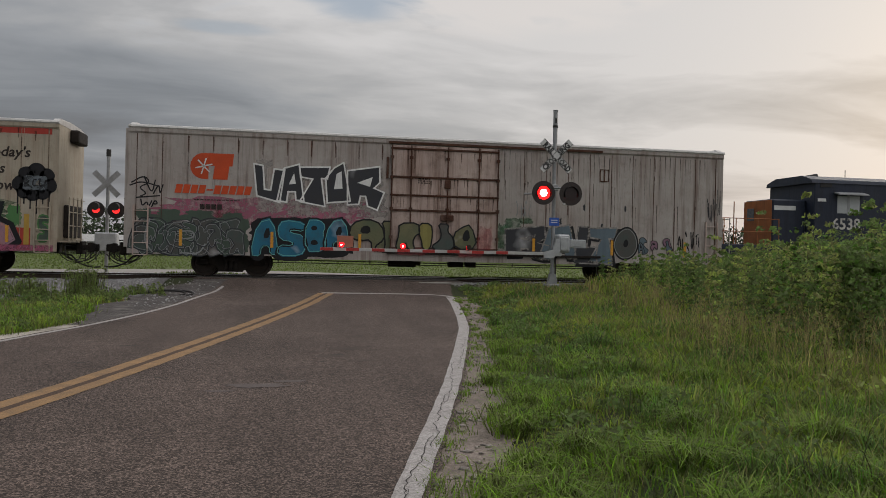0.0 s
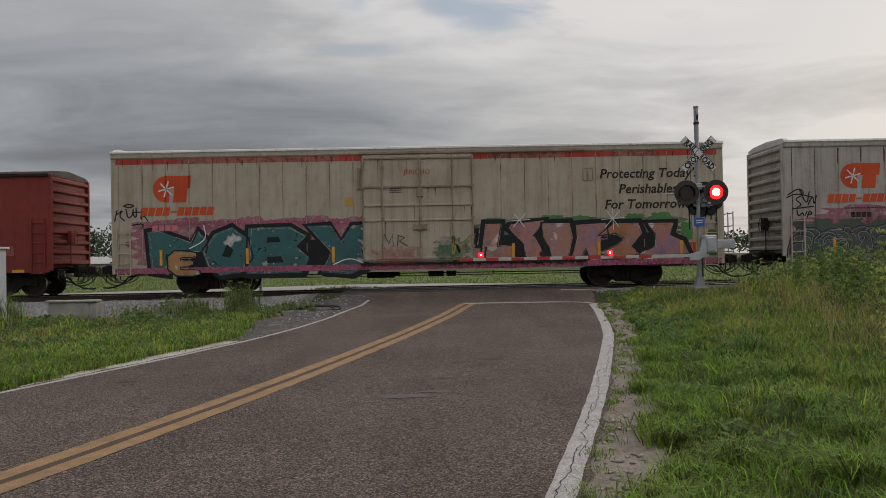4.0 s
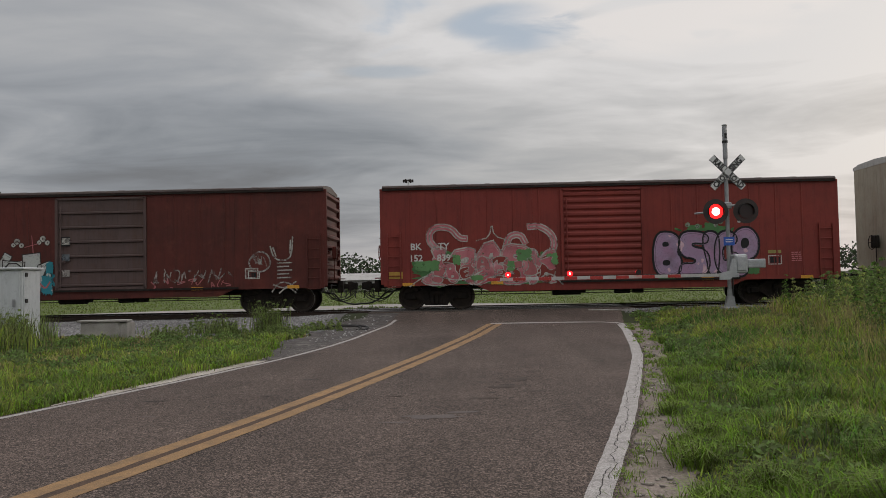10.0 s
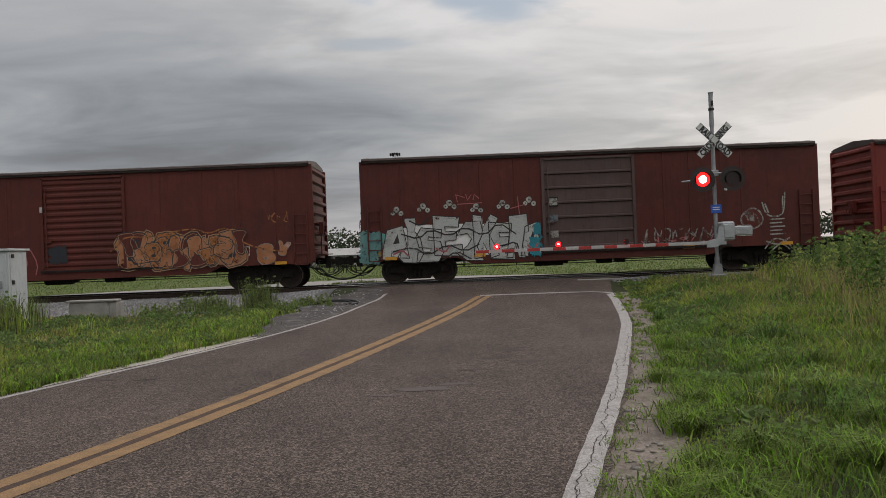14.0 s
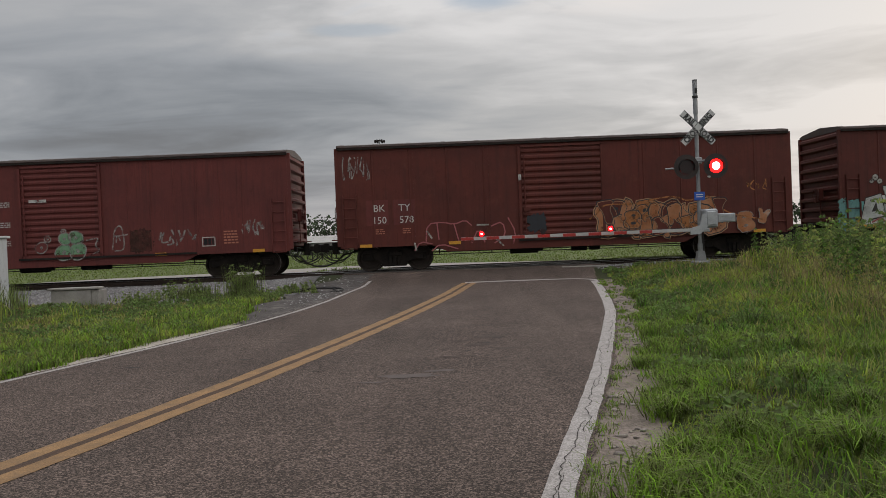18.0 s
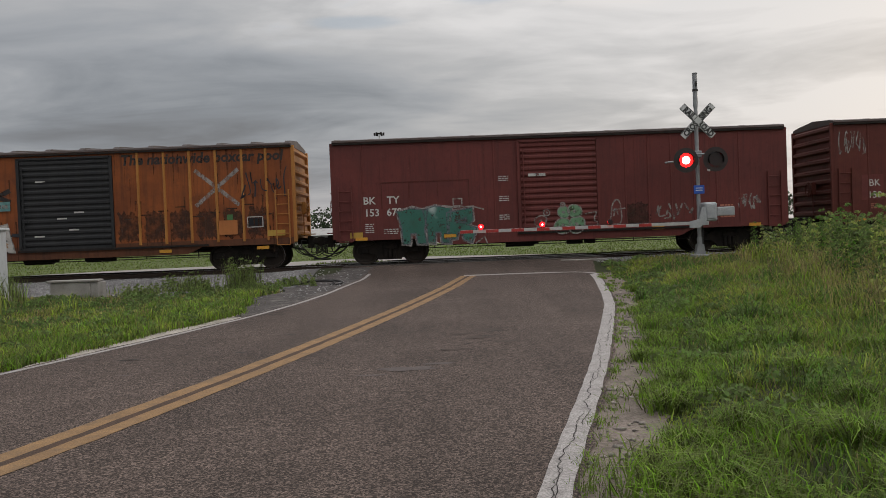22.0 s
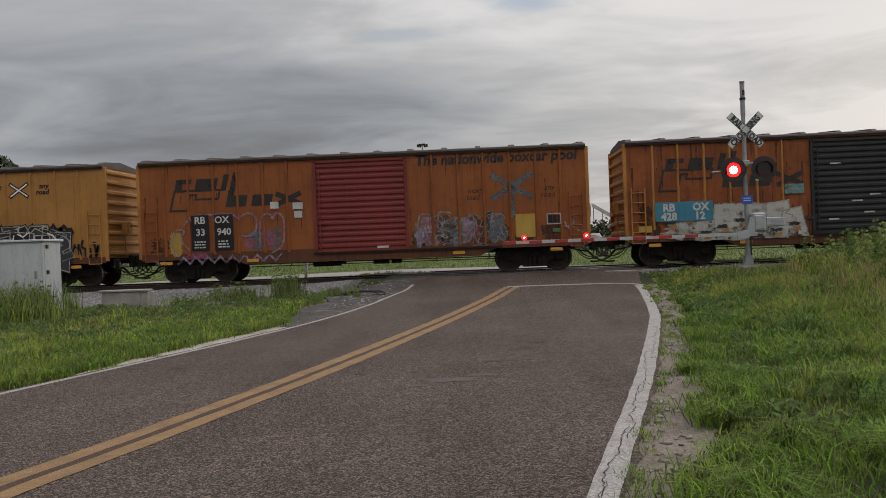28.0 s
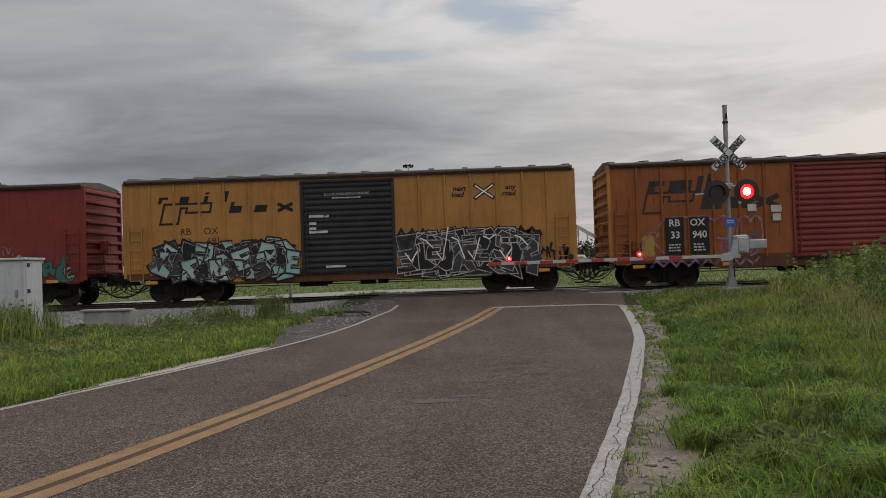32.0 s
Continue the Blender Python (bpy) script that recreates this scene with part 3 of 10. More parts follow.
def build_track():
    track = thing("railway_track", "single railway track with rusty rails on dark timber ties in grey ballast", "railway track", pose(0, TRACK_Y, 0), kind="structure")
    me = rail_mesh(300)
    for s in (-1, 1):
        part("rail", me, None, track, at=pose(0, s * 0.752, RAIL_Z - 0.172))
    bm = box(bmesh.new(), -0.115, 0.115, -1.3, 1.3, -0.17, 0, 0.008)
    tie = mesh_of(bm, "tie", TIE)
    for k in range(-130, 131):
        x = k * 0.52
        if -3.4 < x < 5.9:
            continue
        part("tie", tie, None, track, at=pose(x, 0, RAIL_Z - 0.172, 0, 0, (k * 37 % 7 - 3) * 0.3))
    # bed of ballast with sloping shoulders
    bm = bmesh.new()
    prof = ((-2.35, RAIL_Z - 0.46), (-1.45, RAIL_Z - 0.40), (-0.95, RAIL_Z - 0.31), (0, RAIL_Z - 0.215), (1.65, RAIL_Z - 0.225), (2.6, RAIL_Z - 0.5))
    n = 240
    rows = [[bm.verts.new((-150 + 300 * i / n, y + 0.04 * math.sin(i * 2.1 + j), z + 0.012 * math.sin(i * 1.3 + j * 2))) for j, (y, z) in enumerate(prof)] for i in range(n + 1)]
    for p, q in zip(rows, rows[1:]):
        for j in range(len(prof) - 1):
            bm.faces.new((p[j], q[j], q[j + 1], p[j + 1]))
    bmesh.ops.recalc_face_normals(bm, faces=bm.faces[:])
    part("ballast_bed", bm, mat("dark_ballast", (0.060, 0.055, 0.052), (0.032, 0.029, 0.027), 0.95, scale=9, fine=40, bump=1.0, spread=0.45), track, "dark ballast bed")
    # crossing surface: panels outside and between the rails
    crossing = thing("level_crossing", "dark rubber and asphalt panels of the level crossing between the rails", "level crossing", pose(0, TRACK_Y, 0), kind="structure")
    for y0, y1 in ((-1.62, -0.80), (-0.68, -0.005), (0.005, 0.68), (0.80, 1.75)):
        x = -3.3
        while x < 5.7:
            part("crossing_panel", box(bmesh.new(), x + 0.006, x + 1.82, y0, y1, RAIL_Z - 0.2, RAIL_Z - 0.012 - 0.006 * (int(x * 10) % 3), 0.008), PANEL, crossing)
            x += 1.83
    # asphalt ramp up to the panels
    bm = bmesh.new()
    box(bm, -3.3, 5.85, -2.1, -1.625, RAIL_Z - 0.3, RAIL_Z - 0.022, 0.006)
    part("approach", bm, ASPHALT, crossing, "patched asphalt edge")
    # shared loose stones on the near shoulder
    rs = np.random.RandomState(11)
    base = np.array([(1, 0, -.3), (-.5, .87, -.3), (-.5, -.87, -.3), (.2, .1, .8), (-.6, -.1, .4), (.3, -.7, .4)])
    tri = np.array([(0, 1, 2), (0, 3, 1), (1, 3, 4), (1, 4, 2), (2, 4, 5), (4, 3, 5), (3, 0, 5), (0, 2, 5)])

    def stones(count, x0, x1, y0, y1, size, name, label):
        x, y = rs.uniform(x0, x1, count), rs.uniform(y0, y1, count)
        keep = (x < along(LEFT, y) - 0.15) | (x > along(RIGHT, y) + 0.15)
        x, y = x[keep], y[keep]
        z = ground_z(x, y)
        bedz = np.interp(y - TRACK_Y, [p[0] for p in prof], [p[1] for p in prof], left=-9, right=-9)
        z = np.maximum(z, bedz)
        n_ = len(x)
        s = rs.uniform(0.5, 1.25, (n_, 1, 1)) * size
        a = rs.uniform(0, 6.28, n_)
        c, sn = np.cos(a), np.sin(a)
        v = base[None] * rs.uniform(0.7, 1.2, (n_, 6, 1)) * s
        vv = np.stack([v[..., 0] * c[:, None] - v[..., 1] * sn[:, None] + x[:, None], v[..., 0] * sn[:, None] + v[..., 1] * c[:, None] + y[:, None], v[..., 2] * 0.8 + z[:, None] + size * 0.2], -1)
        loops = (tri[None] + (np.arange(n_) * 6)[:, None, None]).reshape(-1)
        return tagged(new(name, fast_mesh(name, vv.reshape(-1, 3), 3, loops, STONE)), label, "gravel", kind="stuff")

    stones(24000, -15, -4.4, 22.6, 28.05, 0.046, "ballast_stones", "loose grey ballast stones on the track shoulder")
    stones(5000, 5.3, 16, 26.6, 28.95, 0.036, "ballast_stones", "loose grey ballast stones beside the crossing mast")
    # pale broken bits of old asphalt and concrete in the bare strip
    n_ = 900
    y = 3.4 + 20 * rs.uniform(0, 1, n_) ** 1.5
    x = along(RIGHT, y) + 0.05 + rs.uniform(0.0, 1.0, n_) * margin(y)
    s = rs.uniform(0.2, 1.0, n_) ** 6 * 0.07 + 0.006
    a = rs.uniform(0, 6.28, n_)
    v = base[None] * rs.uniform(0.6, 1.25, (n_, 6, 1)) * s[:, None, None]
    c, sn = np.cos(a)[:, None], np.sin(a)[:, None]
    vv = np.stack([v[..., 0] * c - v[..., 1] * sn + x[:, None], v[..., 0] * sn + v[..., 1] * c + y[:, None], v[..., 2] * 0.28 + grade(y)[:, None] - 0.008], -1)
    CHIP = mat("pale_rubble", (0.27, 0.238, 0.21), (0.18, 0.155, 0.135), 0.9, scale=9, bump=0.6, spread=0.25, island=0.45)
    tagged(new("margin_rubble", fast_mesh("margin_rubble", vv.reshape(-1, 3), 3, (tri[None] + (np.arange(n_) * 6)[:, None, None]).reshape(-1), CHIP)), "pale crumbs of broken asphalt and concrete in the dirt", "rubble", kind="stuff")
    stones(500, -5.5, -2.4, 19.5, 27, 0.04, "apron_stones", "scattered grey stones beside the crossing")
    return track


build_track()

# ---- train: paints ----
def car_paint(name, col, fade, streak=(0.07, 0.035, 0.02), streak_amount=0.45, rust=(0.09, 0.035, 0.018), rust_amount=0.4, rough=0.62, seed=0, alpha=0.0, veil=1.0, wear=1.0):
    """Old car paint: faded in broad patches, streaked downwards, with scuffs and rust."""
    if name in MATS:
        return MATS[name]
    mt = bpy.data.materials.new(name)
    mt.use_nodes = True
    nt = mt.node_tree
    n, link = nt.nodes.new, nt.links.new
    bs = nt.nodes["Principled BSDF"]
    tc = n("ShaderNodeTexCoord")

    def noise_at(scale, stretch, detail=6, rough_=0.62):
        mp, t = n("ShaderNodeMapping"), n("ShaderNodeTexNoise")
        mp.inputs["Scale"].default_value, mp.inputs["Location"].default_value = stretch, (seed * 7.31, seed * 1.7, seed * 3.3)
        link(tc.outputs["Object"], mp.inputs[0])
        link(mp.outputs[0], t.inputs[0])
        t.inputs["Scale"].default_value, t.inputs["Detail"].default_value, t.inputs["Roughness"].default_value = scale, detail, rough_
        return t.outputs["Fac"]

    def ramp(f, lo, hi, top):
        r = n("ShaderNodeMapRange")
        r.inputs["From Min"].default_value, r.inputs["From Max"].default_value, r.inputs["To Max"].default_value = lo, hi, top
        link(f, r.inputs["Value"])
        return r.outputs[0]

    def over(base, fac, c):
        k = n("ShaderNodeMix")
        k.data_type = 'RGBA'
        if isinstance(base, tuple):
            k.inputs["A"].default_value = (*base, 1)
        else:
            link(base, k.inputs["A"])
        k.inputs["B"].default_value = (*c, 1)
        link(fac, k.inputs["Factor"])
        return k.outputs["Result"]

    c = over(col, ramp(noise_at(0.55, (1, 1, 1.4)), 0.38, 0.66, 1.0), fade)
    c = over(c, ramp(noise_at(3.2, (1.6, 1, 0.10), 8), 0.50, 0.70, streak_amount), streak)
    c = over(c, ramp(noise_at(1.6, (1, 1, 1), 10, 0.72), 0.54, 0.72, rust_amount), rust)
    c = over(c, ramp(noise_at(5.5, (1, 1, 0.55), 10, 0.8), 0.53, 0.66, 0.5 * wear), tuple(v * 0.5 for v in col))
    c = over(c, ramp(noise_at(4.1, (1.3, 1, 0.8), 10, 0.8), 0.55, 0.70, 0.45 * wear), tuple(v * 1.35 + 0.015 for v in fade))
    c = over(c, ramp(noise_at(9, (2.2, 1, 0.06), 6), 0.56, 0.72, 0.55 * wear), tuple(v * 0.4 for v in col))
    c = over(c, ramp(noise_at(26, (1, 1, 0.6), 4), 0.58, 0.80, 0.45), tuple(v * 0.45 for v in col))
    link(c, bs.inputs["Base Color"])
    bs.inputs["Roughness"].default_value = rough
    bs.inputs["Specular IOR Level"].default_value = 0.28
    bp = n("ShaderNodeBump")
    bp.inputs["Strength"].default_value, bp.inputs["Distance"].default_value = 0.25, 0.012
    link(noise_at(2.3, (1, 1, 0.8)), bp.inputs["Height"])
    link(bp.outputs[0], bs.inputs["Normal"])
    if alpha:
        a = ramp(noise_at(3.5, (1, 1, 1), 8, 0.7), 0.62 - 0.35 * alpha, 0.70, 1.0)
        inv = n("ShaderNodeMath")
        inv.operation = 'SUBTRACT'
        inv.inputs[0].default_value = 1.0
        link(a, inv.inputs[1])
        thin = n("ShaderNodeMath")
        thin.operation = 'MULTIPLY'
        thin.inputs[1].default_value = veil
        link(inv.outputs[0], thin.inputs[0])
        link(thin.outputs[0], bs.inputs["Alpha"])
    MATS[name] = mt
    return mt


def spray(name, col, worn=0.0, seed=3, veil=1.0):
    return car_paint("spray_" + name, col, tuple(c * 0.75 for c in col), tuple(c * 0.5 for c in col), 0.4, tuple(c * 0.45 + 0.02 for c in col), 0.35, 0.55, seed, worn, veil, 0.35)


P_DARK, P_BLACK, P_WHITE = spray("charcoal", (0.035, 0.038, 0.045)), spray("black", (0.012, 0.012, 0.014)), spray("white", (0.74, 0.74, 0.72))
P_TEAL, P_AQUA, P_PINK = spray("teal", (0.03, 0.22, 0.27)), spray("aqua", (0.14, 0.42, 0.40)), spray("pink", (0.50, 0.17, 0.19))
P_GREEN, P_KHAKI, P_MOSS = spray("green", (0.08, 0.20, 0.07)), spray("khaki", (0.28, 0.25, 0.08)), spray("moss", (0.07, 0.10, 0.075))
P_LILAC, P_MAUVE, P_ORANGE = spray("lilac", (0.42, 0.25, 0.42)), spray("mauve", (0.26, 0.15, 0.20)), spray("orange", (0.44, 0.16, 0.05))
P_SALMON, P_GOLD, P_GREY = spray("salmon", (0.46, 0.18, 0.12)), spray("gold", (0.48, 0.30, 0.06)), spray("grey", (0.27, 0.28, 0.28))
P_OLD_ORANGE, P_OLD_WHITE = spray("worn_orange", (0.42, 0.17, 0.06), 0.55, 5), spray("worn_white", (0.38, 0.35, 0.325), 0.78, 6)
P_HAZE, P_HAZE_RED, P_HAZE_GREEN = spray("pink_overspray", (0.44, 0.13, 0.21), 0.4, 7, 0.62), spray("red_overspray", (0.40, 0.07, 0.08), 0.75, 8, 0.5), spray("green_overspray", (0.05, 0.15, 0.07), 0.5, 9, 0.7)
P_SLATE, P_SEAGREEN, P_RED = spray("slate_blue", (0.12, 0.16, 0.19)), spray("sea_green", (0.045, 0.15, 0.10)), spray("red", (0.42, 0.05, 0.035))
P_WORN_LILAC, P_WORN_SLATE = spray("worn_lilac", (0.30, 0.22, 0.30), 0.8, 11), spray("worn_slate", (0.13, 0.15, 0.165), 0.6, 12)
P_WORN_GREEN = spray("worn_green", (0.16, 0.30, 0.17), 0.4, 13)
P_SCUFF = spray("scraped_primer", (0.060, 0.030, 0.020), 0.50, 14, 0.75)
P_CHIP = spray("chipped_pale_grey", (0.44, 0.425, 0.385), 0.52, 15)
P_MARK = spray("worn_black_mark", (0.036, 0.030, 0.028), 0.14, 16)
P_WORN_AQUA = spray("worn_aqua", (0.13, 0.27, 0.26), 0.35, 17)
P_RUN = spray("rust_run", (0.115, 0.047, 0.026), 0.50, 24, 0.7)
P_SPRING = spray("spring_green", (0.12, 0.27, 0.10), 0.15, 26)
P_PALE_ORANGE = spray("pale_orange", (0.42, 0.25, 0.14), 0.2, 27)
P_SILVER_LINE = spray("silver_line", (0.55, 0.55, 0.53), 0.18, 28)
P_ROSE = spray("rose", (0.40, 0.13, 0.135), 0.12, 25)
P_STRIPE = spray("faded_red_stripe", (0.36, 0.12, 0.09), 0.45, 10)
STENCIL, STENCIL_DARK = spray("stencil_white", (0.55, 0.53, 0.50), 0.25, 2), spray("stencil_black", (0.03, 0.022, 0.018), 0.2, 4)
LOGO_RED, REFLECT = spray("logo_red_orange", (0.56, 0.075, 0.02)), mat("yellow_reflector", (0.62, 0.30, 0.03), rough=0.4, scale=20, bump=0.05)
BLUE_PATCH, BLACK_PATCH = spray("blue_panel", (0.06, 0.24, 0.34)), spray("black_panel", (0.014, 0.014, 0.016))
RUST_LINE = mat("rust_seam", (0.085, 0.038, 0.024), (0.045, 0.022, 0.015), 0.9, scale=2.5, fine=30, spread=0.35, dirt=(0.24, 0.17, 0.14), dirt_amount=0.6, dirt_scale=0.9)
# grime of the running gear; also paints the shade under the boxcar eaves
GRIME_AND_SHADE = mat("grimy_gear_and_eave_shade", (0.014, 0.012, 0.011), (0.03, 0.023, 0.019), 0.8, 0.1, scale=5, bump=0.4, spread=0.3)
WHEEL = mat("wheel_steel", (0.035, 0.028, 0.024), (0.06, 0.045, 0.036), 0.6, 0.5, scale=6, bump=0.2)
TREAD = mat("bright_wheel_tread", (0.32, 0.31, 0.30), (0.22, 0.21, 0.2), 0.35, 0.9, scale=8, bump=0.05)
ROOF_GREY = car_paint("galvanised_roof", (0.55, 0.54, 0.52), (0.46, 0.44, 0.42), (0.3, 0.27, 0.25), 0.3, seed=8)


# ---- train: letters and sprayed pieces ----

def ribbon(bm, pts, w, y, mi, taper=1.0):
    """A flat painted stroke along a line in x, z."""
    n = len(pts)
    closed = pts[0] == pts[-1]
    left, right = [], []
    for i in range(n):
        a, b = (pts[i - 1] if i else (pts[-2] if closed else None)), (pts[i + 1] if i < n - 1 else (pts[1] if closed else None))
        d1 = (Vector(pts[i]) - Vector(a)).normalized() if a else None
        d2 = (Vector(b) - Vector(pts[i])).normalized() if b else None
        d = ((d1 or d2) + (d2 or d1))
        d = d.normalized() if d.length > 0.05 else (d1 or d2)
        nrm = Vector((-d.y, d.x))
        k = 1.0
        if d1 and d2:
            k = min(1.5, 1 / max(0.55, abs(nrm.dot(Vector((-d1.y, d1.x))))))
        p = Vector(pts[i])
        if not a:
            p = p - d * w * 0.3
        if not b:
            p = p + d * w * 0.3
        ww = w * k / 2 * (1 + (taper - 1) * i / max(1, n - 1))
        left.append(bm.verts.new((p.x + nrm.x * ww, y, p.y + nrm.y * ww)))
        right.append(bm.verts.new((p.x - nrm.x * ww, y, p.y - nrm.y * ww)))
    for i in range(n - 1):
        try:
            f = bm.faces.new((left[i], left[i + 1], right[i + 1], right[i]))
            f.material_index = mi
        except ValueError:
            pass


def rounded(pts, k=2):
    """The line with its corners cut round."""
    if len(pts) < 3:
        return pts
    for _ in range(k):
        out = [pts[0]]
        for p, q in zip(pts, pts[1:]):
            out += [(p[0] * .75 + q[0] * .25, p[1] * .75 + q[1] * .25), (p[0] * .25 + q[0] * .75, p[1] * .25 + q[1] * .75)]
        pts = out + [pts[-1]]
    return pts


def fading(name, stops, scale=0.8, seed=1, specks=0.0, worn=0.0):
    """Sprayed paint that fades between several colours, a little dirty, and flaked off where it is worn."""
    key = "fade_" + name
    if key in MATS:
        return MATS[key]
    mt = bpy.data.materials.new(key)
    mt.use_nodes = True
    nt = mt.node_tree
    n, link = nt.nodes.new, nt.links.new
    bs, tc = nt.nodes["Principled BSDF"], n("ShaderNodeTexCoord")

    def noise_at(sc, detail, rough):
        mp, t = n("ShaderNodeMapping"), n("ShaderNodeTexNoise")
        mp.inputs["Location"].default_value = (seed * 5.7, seed * 2.1, seed * 3.9)
        link(tc.outputs["Object"], mp.inputs[0])
        link(mp.outputs[0], t.inputs[0])
        t.inputs["Scale"].default_value, t.inputs["Detail"].default_value, t.inputs["Roughness"].default_value = sc, detail, rough
        return t.outputs["Fac"]

    rp = n("ShaderNodeValToRGB")
    el = rp.color_ramp.elements
    for k, c in enumerate(stops):
        pos = 0.34 + 0.32 * k / (len(stops) - 1)
        e = el[0] if k == 0 else (el[1] if k == len(stops) - 1 else el.new(pos))
        e.position, e.color = pos, (*c, 1)
    link(noise_at(scale, 2, 0.5), rp.inputs[0])
    last = rp.outputs[0]
    for sc, lo, hi, top, c in ((1.7, 0.5, 0.72, 0.45, (0.05, 0.04, 0.035)), (22, 0.55, 0.75, 0.5, (0.04, 0.035, 0.03))) + (((7, 0.66, 0.70, 0.8, (0.62, 0.58, 0.54)),) if specks else ()):
        r, k = n("ShaderNodeMapRange"), n("ShaderNodeMix")
        r.inputs["From Min"].default_value, r.inputs["From Max"].default_value, r.inputs["To Max"].default_value = lo, hi, top
        link(noise_at(sc, 6, 0.65), r.inputs["Value"])
        k.data_type = 'RGBA'
        k.inputs["B"].default_value = (*c, 1)
        link(last, k.inputs["A"])
        link(r.outputs[0], k.inputs["Factor"])
        last = k.outputs["Result"]
    link(last, bs.inputs["Base Color"])
    bs.inputs["Roughness"].default_value = 0.6
    bs.inputs["Specular IOR Level"].default_value = 0.28
    if worn:
        r = n("ShaderNodeMapRange")
        r.inputs["From Min"].default_value, r.inputs["From Max"].default_value = 0.68 - 0.2 * worn, 0.76 - 0.2 * worn
        r.inputs["To Min"].default_value, r.inputs["To Max"].default_value = 1.0, 0.0
        link(noise_at(4.2, 9, 0.74), r.inputs["Value"])
        link(r.outputs[0], bs.inputs["Alpha"])
    MATS[key] = mt
    return mt


